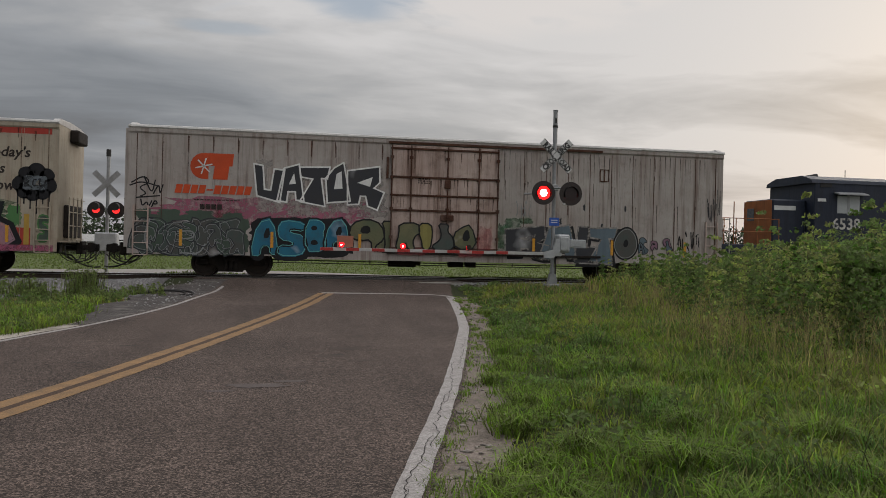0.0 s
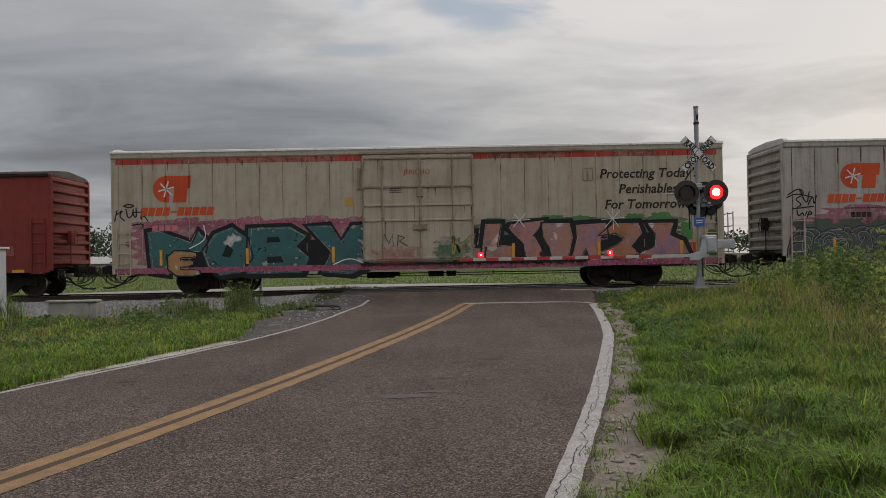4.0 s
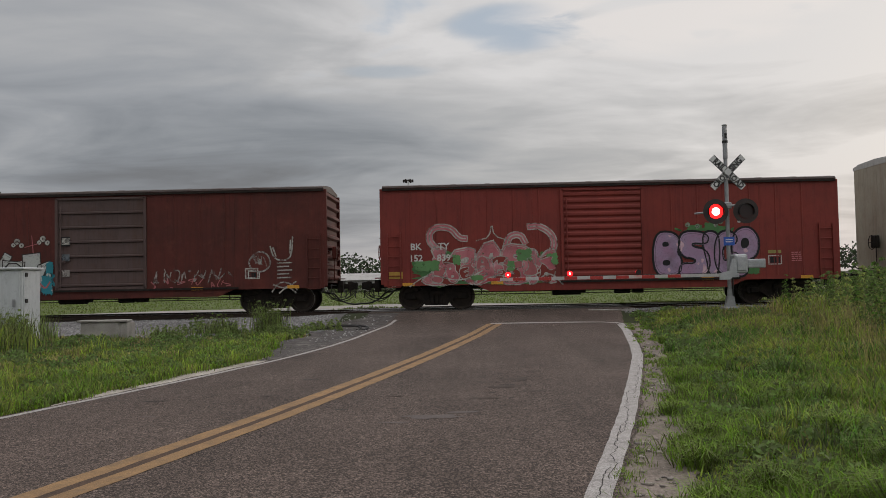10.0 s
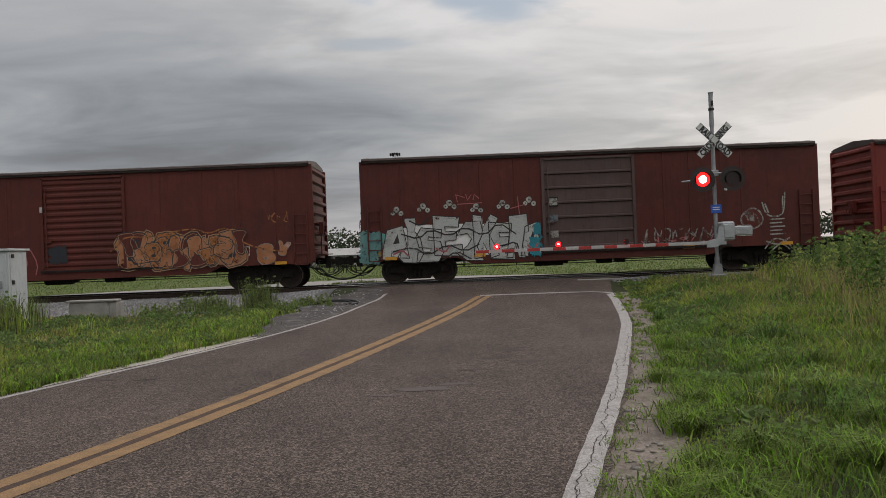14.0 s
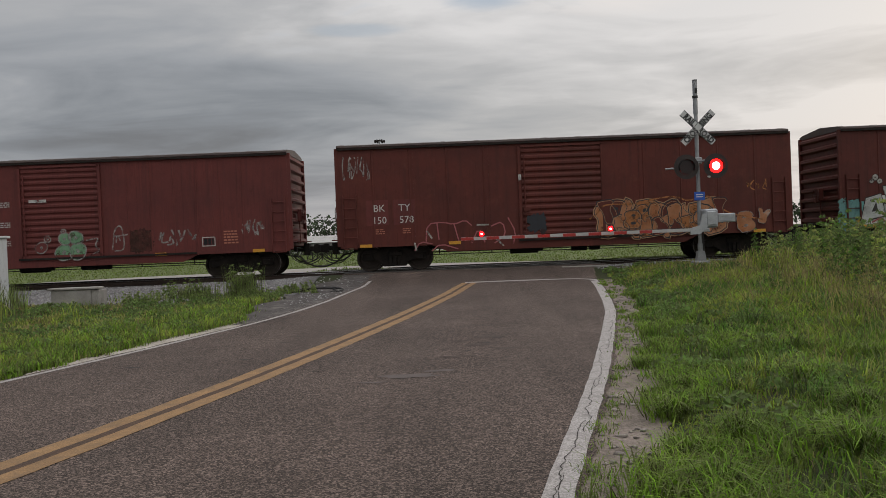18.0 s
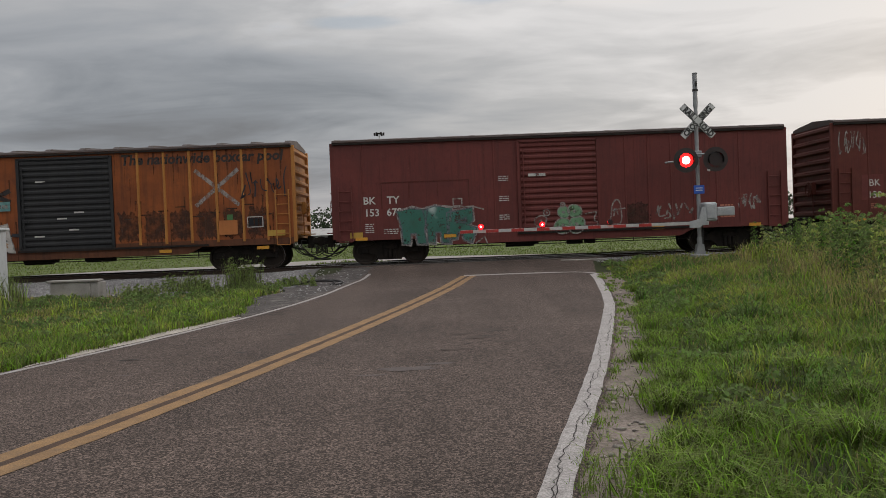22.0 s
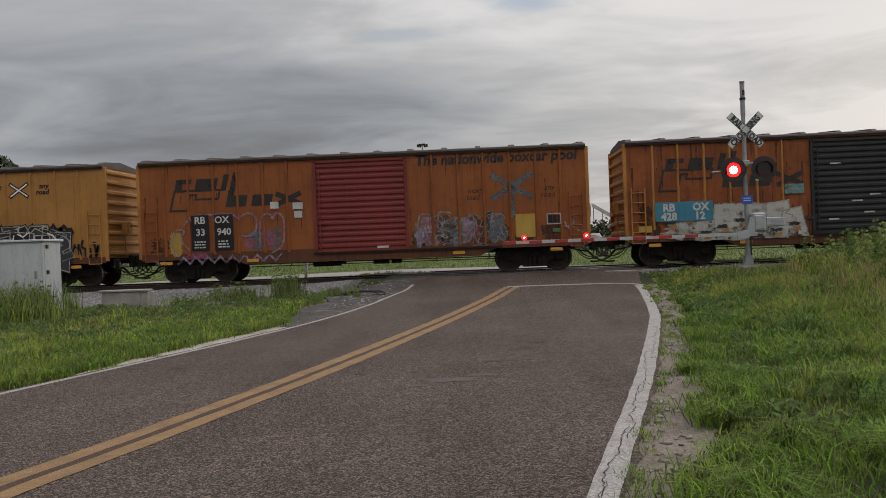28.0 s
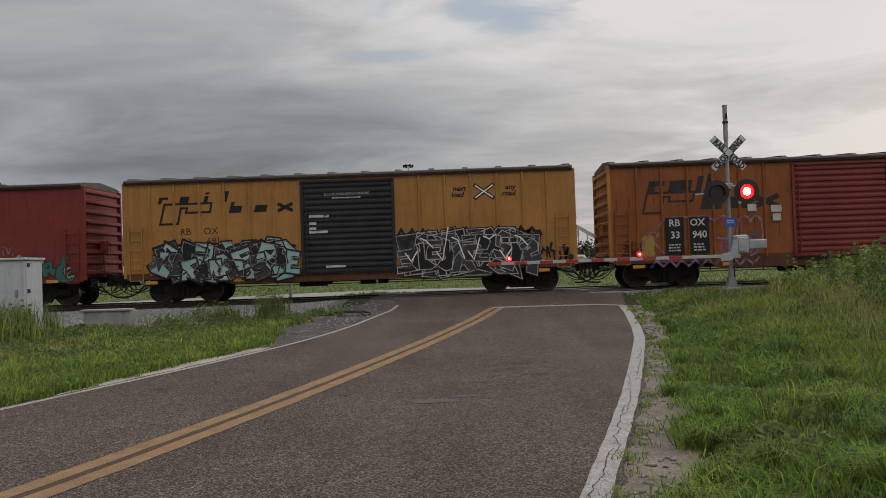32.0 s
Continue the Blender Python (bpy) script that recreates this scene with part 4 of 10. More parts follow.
# block letters on a grid of ten by ten: the outline, then its counters
BLOCKS = {
    'U': [[(0, 10), (3, 9.6), (3.6, 3.4), (5.6, 3.2), (6.6, 8.8), (10, 8.6), (8.6, 0), (1.2, 1.6)]],
    'A': [[(0, .3), (2.4, 8.8), (8, 10), (10, .4), (7, .6), (6.7, 2.8), (4, 2.7), (3.6, 0)], [(4.6, 4.8), (6.5, 5), (6.1, 7.4)]],
    'T': [[(0, 9.3), (10, 9.6), (9.2, 6.8), (7.2, 6.8), (8.6, .2), (.2, 1.2), (4.4, 6.6), (.4, 7)]],
    'O': [[(1.2, 0), (.4, 6), (3.6, 8.6), (7.2, 10), (10, .6)], [(4, 3.6), (6.6, 3.8), (6.2, 7.6), (4.8, 7)]],
    'R': [[(0, 8.6), (8.6, 9.8), (8.8, 6.2), (7.2, 4.9), (10, 4), (8.2, 0), (5.6, .8), (5, 3), (3.6, 3), (3.2, 1.2), (.2, 1)], [(3, 6), (6.6, 7.2), (6, 5.4)]],
    'S': [[(9.6, 9.2), (2, 10), (0, 7.4), (1, 4.4), (5.4, 3.9), (5.2, 2.8), (.6, 3), (0, 0), (8.2, 0), (10, 2.6), (9, 5.8), (4.4, 6.4), (4.6, 7.3), (9.2, 6.8)]],
    'B': [[(.2, .2), (.6, 9.8), (7, 10), (9.6, 8), (8, 5.8), (10, 3.4), (8.8, .3)], [(3.6, 6.8), (5.4, 6.9), (5.2, 7.6), (3.7, 7.6)], [(3.6, 2.7), (5.8, 2.8), (5.5, 3.7), (3.6, 3.6)]],
    'P': [[(1, 0), (.2, 7), (2.4, 9.6), (7, 10), (10, 7.4), (9, 4), (5.6, 3.2), (5.4, 0)], [(3.8, 5.6), (6.2, 6), (6, 7.6), (3.9, 7.5)]],
    'H': [[(0, 0), (1.6, 10), (6.4, 10), (5.2, 4.4), (10, 4.6), (9.4, 2), (10, 0)]],
    'X': [[(1.4, 9.8), (9.8, 10.6), (7, 6.6), (8.6, 4), (9.8, 0), (5, .4), (4.4, 4.4), (.6, 8.6)]],
    'I': [[(0, 10), (9, 10), (10, 6), (8.4, 0), (3, .4), (2.2, 3.6), (.4, 6)]],
    'N': [[(1.4, 9.6), (9.4, 10), (10, 6), (8.2, 5.4), (7, 3), (8.2, 0), (5.4, 0), (4, 3.2), (2.6, 0), (0, 0), (1.6, 6)]],
    'Z': [[(.8, 6.6), (4, 10), (9.2, 10), (10, 7), (7.8, 3.6), (10, 0), (4, .2), (.8, 2), (4.6, 4), (6, 5.6), (4.4, 7)]],
    'V': [[(2.8, 10), (7.4, 10), (6.8, 7), (9, 5.4), (10, 2), (8, 0), (2, .2), (0, 1.6), (4, 4), (4.2, 7)]],
    'F': [[(0, 9.4), (1.6, 9.8), (7.4, 7), (8.4, 9.6), (10, 7.4), (9.6, 4.8), (6, 5.2), (3.2, 4.4), (3.6, 0), (.6, .6)]],
    'G': [[(9, 8.8), (4, 10), (.6, 8), (0, 3), (2.6, .2), (8.6, 0), (10, 4.8), (5.6, 5.2), (5.8, 3.6), (3.4, 3.2), (3.4, 6.8), (8.6, 6.6)]],
    'E': [[(0, 10), (9, 9.4), (8.6, 7), (4, 7.2), (4.2, 6), (8, 6), (7.6, 4), (4, 3.8), (4, 2.6), (9.6, 2.8), (10, 0), (.4, .4)]],
    'K': [[(.4, 0), (0, 10), (3.6, 9.6), (3.8, 6.8), (7, 10), (10, 9), (6.4, 5.2), (10, .6), (6.6, 0), (3.8, 3.6), (3.6, .2)]],
    'Q': [[(1, 2), (0, 5), (2.4, 8.6), (6, 10), (9.2, 7.6), (10, 3.6), (7.6, .6), (3.6, 0)], [(4.2, 4.2), (5.4, 3.9), (6, 5.2), (5, 6.2)]],
    'Y': [[(0, 9.6), (3.4, 9.8), (5, 6.4), (6.6, 9.6), (10, 10), (8, 5), (8.6, 1.4), (6.4, 0), (2, .6), (3.4, 4.4)]],
    'D': [[(0, 9.2), (4, 10), (10, 9.4), (8.8, 4), (9.4, 0), (6.4, .2), (6, 3), (4.2, 3), (4, 0), (1.6, .2), (1.2, 5)]],
    '>': [[(0, 3.6), (5.4, 4.4), (4.6, 1), (10, 5.6), (5.6, 10), (6, 7), (.6, 6.4)]],
    '9': [[(.2, 4.4), (1, 8.4), (5, 10), (9, 8.4), (10, 3), (9.6, 0), (6.4, 0), (6.2, 3.6), (3, 3)], [(3.4, 5.6), (5.8, 5.6), (5.6, 7.6), (3.8, 7.4)]]}


def closed_round(pts, k):
    """A closed outline with its corners cut round."""
    for _ in range(k):
        pts = [q for a, b in zip(pts, pts[1:] + pts[:1]) for q in ((a[0] * .75 + b[0] * .25, a[1] * .75 + b[1] * .25), (a[0] * .25 + b[0] * .75, a[1] * .25 + b[1] * .75))]
    return pts


def form(car, shape, cell, fill, line=P_BLACK, lw=0.05, y=-1.58, halo=None, hw=0.16, inner=None, soft=0, turn=0.0, flip=False, shadow=None, label="", name="graffiti_letter"):
    """One sprayed block letter: halo, cast shadow, filled form with counters, outline and a thin inner line."""
    x0, x1, z0, z1 = cell
    cx, cz, c, s = (x0 + x1) / 2, (z0 + z1) / 2, math.cos(radians(turn)), math.sin(radians(turn))

    def put(p):
        px, pz = ((10 - p[0]) if flip else p[0]) / 10 * (x1 - x0) + x0 - cx, p[1] / 10 * (z1 - z0) + z0 - cz
        return (cx + px * c - pz * s, cz + px * s + pz * c)

    outs = [closed_round([put(p) for p in ring], soft) for ring in BLOCKS[shape]]
    if flip:
        outs = [r[::-1] for r in outs]
    bm = bmesh.new()

    def fill_ring(r, yy, mi, dx=0.0, dz=0.0):
        vs = [bm.verts.new((px + dx, yy, pz + dz)) for px, pz in r]
        f = bm.faces.new(vs)
        f.material_index = mi

    def ring_line(r, w, yy, mi, dx=0.0, dz=0.0):
        q = [(px + dx, pz + dz) for px, pz in r]
        ribbon(bm, q + [q[0]], w, yy, mi)

    body = outs[0]
    if halo:
        ring_line(body, hw, y, 1)
    if shadow:
        fill_ring(body, y - 0.0008, 3, lw * 1.6, -lw * 1.4)
        ring_line(body, lw * 1.4, y - 0.001, 3, lw * 1.6, -lw * 1.4)
    fill_ring(body, y - 0.002, 0)
    for r in outs[1:]:
        fill_ring(r, y - 0.003, 2)
    for r in outs:
        ring_line(r, lw, y - 0.004, 2)
    if inner:
        mx, mz = sum(p[0] for p in body) / len(body), sum(p[1] for p in body) / len(body)
        ring_line([(p[0] + (mx - p[0]) * 0.10, p[1] + (mz - p[1]) * 0.10) for p in body], max(0.016, lw * 0.42), y - 0.005, 4)
    bm.normal_update()
    bmesh.ops.triangulate(bm, faces=[f for f in bm.faces if len(f.verts) > 4])
    return part(name, bm, [fill, halo or line, line, shadow or line, inner or line], car, label)


def word(car, text, cells, fills, label="", **kw):
    """Block letters side by side, each in its own cell (x from, x to, z from, z to)."""
    step = 0.0012
    y = kw.pop("y", -1.58)
    for i, (ch, cell) in enumerate(zip(text, cells)):
        form(car, ch, cell, fills[i % len(fills)], y=y - step * i, label=label, **kw)


def tangle(car, x0, x1, z0, z1, fills, line, count, seed, y=-1.58, lw=0.035, size=(0.42, 0.72), soft=1, halo=None, inner=None, text="SRKEZBNVX>AY", label=""):
    """Wild style: overlapping, tilted and mirrored block letters and arrows, tall ones behind and small ones before them."""
    rs = random.Random(seed)
    h = z1 - z0
    tall = count // 2
    for k in range(count):
        back = k < tall
        m, i = (tall, k) if back else (count - tall, k - tall)
        w = h * rs.uniform(*size) * (1.15 if back else 0.8)
        hh = h * (rs.uniform(0.80, 1.0) if back else rs.uniform(0.42, 0.66))
        cx = x0 + w / 2 + (x1 - x0 - w) * (i + rs.uniform(-0.2, 0.2)) / max(1, m - 1)
        cz = z0 + hh / 2 + (h - hh) * rs.random()
        form(car, rs.choice(text), (cx - w / 2, cx + w / 2, cz - hh / 2, cz + hh / 2), fills[k % len(fills)], line, lw, y - 0.0009 * k, halo if back else None, lw * 3.0, inner, soft, rs.uniform(-24, 24), rs.random() < 0.4, label=label)


def strokes(car, lines, material, w=0.04, y=-1.585, soft=2, name="graffiti_tag", label=""):
    """A tag of a few drawn lines in x, z."""
    bm = bmesh.new()
    for k, pts in enumerate(lines):
        ribbon(bm, rounded(list(pts), soft), w, y - 0.0004 * k, 0, 0.9)
    return part(name, bm, material, car, label)


def splats(car, spots, material, y=-1.563, seed=1, label=""):
    """Puffs of spray, one patch each: (x, z, half width, half height)."""
    for k, (x, z, a, b) in enumerate(spots):
        blob(car, x - a, x + a, z - b, z + b, material, y - 0.0003 * k, seed + k, 0.3, label, "spray_puff")


def runs(car, xs, tops, material, seed, y=-1.569, long=(0.3, 1.6), w=(0.012, 0.05)):
    """Rust that has run down from seams and fittings."""
    rs = random.Random(seed)
    for x in xs:
        z = rs.choice(tops) + rs.uniform(-0.1, 0.05)
        d = rs.uniform(*long)
        bm = bmesh.new()
        dx = rs.uniform(-0.01, 0.01)
        ribbon(bm, [(x, z), (x + dx, z - d * 0.5), (x + dx * 2, z - d)], rs.uniform(*w), y, 0, 0.2)
        part("rust_run", bm, material, car)


def scribble(parent, x0, x1, z0, z1, material, loops=7, w=0.035, y=-1.567, seed=1, label="", name="graffiti_tag"):
    """A quick one-line tag."""
    rs = random.Random(seed)
    bm = bmesh.new()
    for i in range(loops):
        cx = x0 + (x1 - x0) * (i + 0.5) / loops
        r = (x1 - x0) / loops * 0.75
        pts = [(cx + rs.uniform(-r, r), rs.uniform(z0, z1)) for _ in range(rs.choice((3, 4, 5)))]
        ribbon(bm, rounded(pts, 2), w * rs.uniform(0.8, 1.3), y - 0.0007 * i, 0, rs.uniform(0.6, 1.3))
    return part(name, bm, material, parent, label)


def blob(parent, x0, x1, z0, z1, material, y=-1.5625, seed=1, ragged=0.12, label="", name="paint_patch"):
    """A ragged patch of paint."""
    rs = random.Random(seed)
    n = 44
    pts = []
    for i in range(n):
        a = 2 * math.pi * i / n
        c, s = math.cos(a), math.sin(a)
        k = 1 / max(abs(c), abs(s)) ** 0.85
        pts.append(((x0 + x1) / 2 + c * k * (x1 - x0) / 2 * (1 - rs.uniform(0, ragged)), (z0 + z1) / 2 + s * k * (z1 - z0) / 2 * (1 - rs.uniform(0, ragged))))
    bm = bmesh.new()
    bm.faces.new([bm.verts.new((px, y, pz)) for px, pz in pts])
    bmesh.ops.recalc_face_normals(bm, faces=bm.faces[:])
    bmesh.ops.triangulate(bm, faces=bm.faces[:])
    return part(name, bm, material, parent, label)


def letters(parent, body, x, z, size, material, y=-1.568, shear=0.0, space=1.0, wide=1.0, bold=0.0, name="lettering", label=""):
    return part(name, text_mesh(body, size, 0.004, material, shear=shear, space=space, wide=wide, bold=bold), None, parent, label, at=pose(x, y, z))


def plate(parent, x0, x1, z0, z1, material, y=-1.565, name="panel", label="", thick=0.004):
    return part(name, box(bmesh.new(), x0, x1, y - thick, y, z0, z1), material, parent, label)


def bars(parent, x, z, w, rows, material, y=-1.568, pitch=0.07, name="small_print"):
    """Small print that cannot be read, as plain bars."""
    rs = random.Random(int((x + 50) * 100))
    bm = bmesh.new()
    for i in range(rows):
        px = x
        while px < x + w - 0.03:
            d = rs.uniform(0.05, 0.14)
            box(bm, px, min(px + d, x + w), y - 0.003, y, z - i * pitch, z - i * pitch + pitch * 0.5)
            px += d + 0.03
    return part(name, bm, material, parent)


F_SILVER = fading("silver", [(0.40, 0.41, 0.39), (0.27, 0.345, 0.345), (0.44, 0.43, 0.405), (0.33, 0.25, 0.25), (0.40, 0.42, 0.40)], 1.5, 2, 0.0, 0.55)
F_AQUA = fading("aqua_chrome", [(0.22, 0.40, 0.37), (0.12, 0.34, 0.31), (0.38, 0.46, 0.44)], 1.6, 3)
F_INK = fading("ink", [(0.010, 0.010, 0.012), (0.018, 0.018, 0.02), (0.06, 0.055, 0.05)], 1.5, 4)
F_BLUE = fading("sea_blue", [(0.02, 0.16, 0.24), (0.05, 0.30, 0.36), (0.02, 0.12, 0.20)], 1.1, 5)
F_OLIVE = fading("olive", [(0.10, 0.12, 0.07), (0.30, 0.25, 0.11), (0.16, 0.15, 0.08)], 1.1, 6)
F_MOSS = fading("moss", [(0.06, 0.085, 0.075), (0.10, 0.135, 0.11), (0.085, 0.075, 0.07)], 1.4, 7)
F_COAL = fading("coal", [(0.035, 0.038, 0.045), (0.06, 0.062, 0.068), (0.04, 0.04, 0.045)], 1.0, 8)
F_SUNSET = fading("sunset", [(0.36, 0.15, 0.075), (0.36, 0.14, 0.13), (0.24, 0.14, 0.19), (0.38, 0.20, 0.09), (0.30, 0.19, 0.19)], 1.3, 9, 1.0)
F_DUSK = fading("dusk", [(0.28, 0.16, 0.22), (0.44, 0.15, 0.16), (0.36, 0.26, 0.27), (0.42, 0.18, 0.10)], 1.5, 10, 1.0)
F_LAGOON = fading("lagoon", [(0.035, 0.12, 0.12), (0.03, 0.15, 0.19), (0.05, 0.12, 0.09), (0.19, 0.105, 0.07), (0.09, 0.08, 0.07), (0.035, 0.10, 0.11)], 2.2, 11, 1.0, 0.4)
F_AMBER = fading("amber", [(0.34, 0.17, 0.06), (0.32, 0.08, 0.05), (0.10, 0.08, 0.06), (0.36, 0.20, 0.08)], 2.4, 12)
F_LILAC = fading("lilac", [(0.34, 0.20, 0.31), (0.44, 0.29, 0.40), (0.42, 0.15, 0.23), (0.32, 0.24, 0.35)], 1.8, 13, 0.0, 0.3)
F_PINK = fading("pink", [(0.38, 0.10, 0.12), (0.20, 0.04, 0.04), (0.46, 0.18, 0.20)], 1.6, 14, 0.0, 0.3)
F_JADE = fading("jade", [(0.035, 0.13, 0.095), (0.07, 0.21, 0.155), (0.05, 0.15, 0.12)], 1.3, 15, 0.0, 0.7)
F_ORANGE = fading("worn_orange", [(0.32, 0.12, 0.045), (0.20, 0.06, 0.035), (0.40, 0.19, 0.10)], 2.0, 16, 0.0, 0.6)
F_CHALK = fading("chalk", [(0.40, 0.39, 0.36), (0.30, 0.30, 0.28), (0.46, 0.43, 0.39)], 2.0, 17)


# ---- train: running gear ----
def wheelset_mesh():
    bm = bmesh.new()
    cyl(bm, (0, -0.72, 0), (0, 0.72, 0), 0.075, 10)
    for s in (-1, 1):
        prof = ((0.0, 0.02), (0.075, 0.06), (0.11, 0.045), (0.35, 0.03), (0.39, 0.065), (0.457, 0.065), (0.457, -0.05), (0.485, -0.055), (0.485, -0.075), (0.40, -0.075), (0.36, -0.03), (0.11, -0.045), (0.0, -0.05))
        seg = 28
        rings = []
        for i in range(seg):
            a = 2 * math.pi * i / seg
            rings.append([bm.verts.new((r * math.cos(a), s * (0.752 + d), r * math.sin(a))) for r, d in prof[1:-1]])
        for i in range(seg):
            p, q = rings[i], rings[(i + 1) % seg]
            for j in range(len(p) - 1):
                f = bm.faces.new((p[j], p[j + 1], q[j + 1], q[j]))
                f.material_index = 1 if j in (4,) else 0
        cyl(bm, (0, s * 0.80, 0), (0, s * 1.02, 0), 0.085, 10)
        # three bolts of the axle cap show that the wheel turns
        for k in range(3):
            a = k * 2.094
            cyl(bm, (0.05 * math.cos(a), s * 1.02, 0.05 * math.sin(a)), (0.05 * math.cos(a), s * 1.04, 0.05 * math.sin(a)), 0.016, 6)
    bmesh.ops.recalc_face_normals(bm, faces=bm.faces[:])
    return mesh_of(bm, "wheelset", [WHEEL, TREAD])


def truck_mesh():
    """Cast frames of a two-axle truck with springs and bolster; the axles are apart by 1.78 m."""
    bm = bmesh.new()
    for s in (-1, 1):
        y0, y1 = s * 1.00 - 0.07, s * 1.00 + 0.07
        prism(bm, [(-1.16, .40), (-1.12, .60), (-0.70, .64), (-0.42, .80), (0.42, .80), (0.70, .64), (1.12, .60), (1.16, .40), (1.06, .34), (0.70, .40), (0.46, .26), (0.40, .14), (-0.40, .14), (-0.46, .26), (-0.70, .40), (-1.06, .34)], y0, y1)
        for k in (-0.16, 0, 0.16):
            cyl(bm, (k, s * 1.09, .20), (k, s * 1.09, .50), 0.07, 10)
        box(bm, -0.26, 0.26, s * 1.0 - 0.14, s * 1.0 + 0.14, .50, .66, 0.02)
        for k in (-0.89, 0.89):
            box(bm, k - 0.14, k + 0.14, s * 1.0 - 0.1, s * 1.0 + 0.1, .36, .56, 0.02)
        for k in (-0.40, 0.40):
            prism(bm, [(k - 0.05, .25), (k + 0.05, .25), (k + 0.07, .62), (k - 0.07, .62)], s * 0.86 - 0.05, s * 0.86 + 0.05)
    box(bm, -0.20, 0.20, -1.1, 1.1, .50, .74, 0.03)
    cyl(bm, (0, 0, .70), (0, 0, .95), 0.22, 14)
    for k in (-0.42, 0.42):
        box(bm, k - 0.05, k + 0.05, -0.9, 0.9, .30, .40)
    return mesh_of(bm, "truck", GRIME_AND_SHADE)


WHEELSET, TRUCK = wheelset_mesh(), truck_mesh()
WHEELSETS = []


def add_trucks(car, xs):
    for x in xs:
        tr = part("truck", TRUCK, None, car, "grimy cast-steel truck frame", at=pose(x, 0, 0.02))
        for k in (-0.89, 0.89):
            WHEELSETS.append(part("wheelset", WHEELSET, None, tr, at=pose(k, 0, 0.44)))


def coupler_mesh():
    bm = bmesh.new()
    box(bm, -0.75, 0.0, -0.09, 0.09, .80, .98, 0.02)
    prism(bm, [(0, .74), (0.10, .72), (0.24, .76), (0.24, 1.02), (0.10, 1.06), (0, 1.04)], -0.16, 0.10)
    box(bm, 0.22, 0.36, -0.13, 0.03, .76, 1.02, 0.03)
    box(bm, -0.35, -0.15, -0.28, 0.28, .66, 1.10, 0.02)
    return mesh_of(bm, "coupler", GRIME_AND_SHADE)


def hose_mesh():
    bm = bmesh.new()
    pts = [Vector((-0.25, -0.32, .66)), Vector((0.05, -0.34, .62)), Vector((0.28, -0.36, .38)), Vector((0.55, -0.36, .26)), Vector((0.80, -0.34, .22)), Vector((1.0, -0.32, .24))]
    for p, q in zip(pts, pts[1:]):
        cyl(bm, p, q, 0.03, 8)
    cyl(bm, (-0.45, -0.5, .72), (-0.1, -0.32, .64), 0.022, 6)
    for p, q in zip([Vector((-0.1, -0.9, .74)), Vector((0.2, -0.7, .46)), Vector((0.5, -0.4, .52))], [Vector((0.2, -0.7, .46)), Vector((0.5, -0.4, .52)), Vector((0.62, -0.3, .70))]):
        cyl(bm, p, q, 0.016, 6)
    for y0, z0, dip, r in ((-0.62, .72, .34, 0.016), (-0.15, .70, .30, 0.02), (0.2, .68, .36, 0.018)):
        line = [Vector((-0.3 + 0.16 * k, y0, z0 - dip * math.sin(math.pi * min(1.0, k / 7)) ** 0.7)) for k in range(8)]
        for p, q in zip(line, line[1:]):
            cyl(bm, p, q, r, 5)
    cyl(bm, (0.1, -1.35, .95), (0.1, 0.0, .92), 0.018, 6)
    cyl(bm, (0.1, -1.35, .95), (0.14, -1.38, .62), 0.016, 6)
    for k in range(4):
        cyl(bm, (0.3 + 0.16 * k, -0.1, .74), (0.26 + 0.18 * k, -0.12, .50 - 0.05 * (k % 2)), 0.022, 5)
    return mesh_of(bm, "air_hose", BLACK)


COUPLER, HOSE = coupler_mesh(), hose_mesh()


def add_ends(car, L):
    for s in (1, -1):
        turn = pose(s * L / 2, 0, 0, 0, 0, 0 if s > 0 else 180)
        part("coupler", COUPLER, None, car, "knuckle coupler", at=turn @ pose(0.62, 0, 0))
        part("air_hose", HOSE, None, car, "hanging brake hose", at=turn @ pose(0.1, 0, 0))


def ladder(car, x, z0, z1, rungs, material, w=0.46, y=-1.60):
    bm = bmesh.new()
    for s in (-1, 1):
        box(bm, x + s * w / 2 - 0.022, x + s * w / 2 + 0.022, y - 0.03, y + 0.035, z0, z1)
    for i in range(rungs):
        z = z0 + (z1 - z0) * (i + 0.5) / rungs
        cyl(bm, (x - w / 2, y - 0.02, z), (x + w / 2, y - 0.02, z), 0.016, 6)
    cyl(bm, (x - w / 2, y + 0.02, z0 - 0.22), (x + w / 2, y + 0.02, z0 - 0.22), 0.018, 6)
    for s in (-1, 1):
        cyl(bm, (x + s * w / 2, y + 0.02, z0 - 0.22), (x + s * w / 2, y + 0.02, z0), 0.018, 6)
    return part("ladder", bm, material, car)


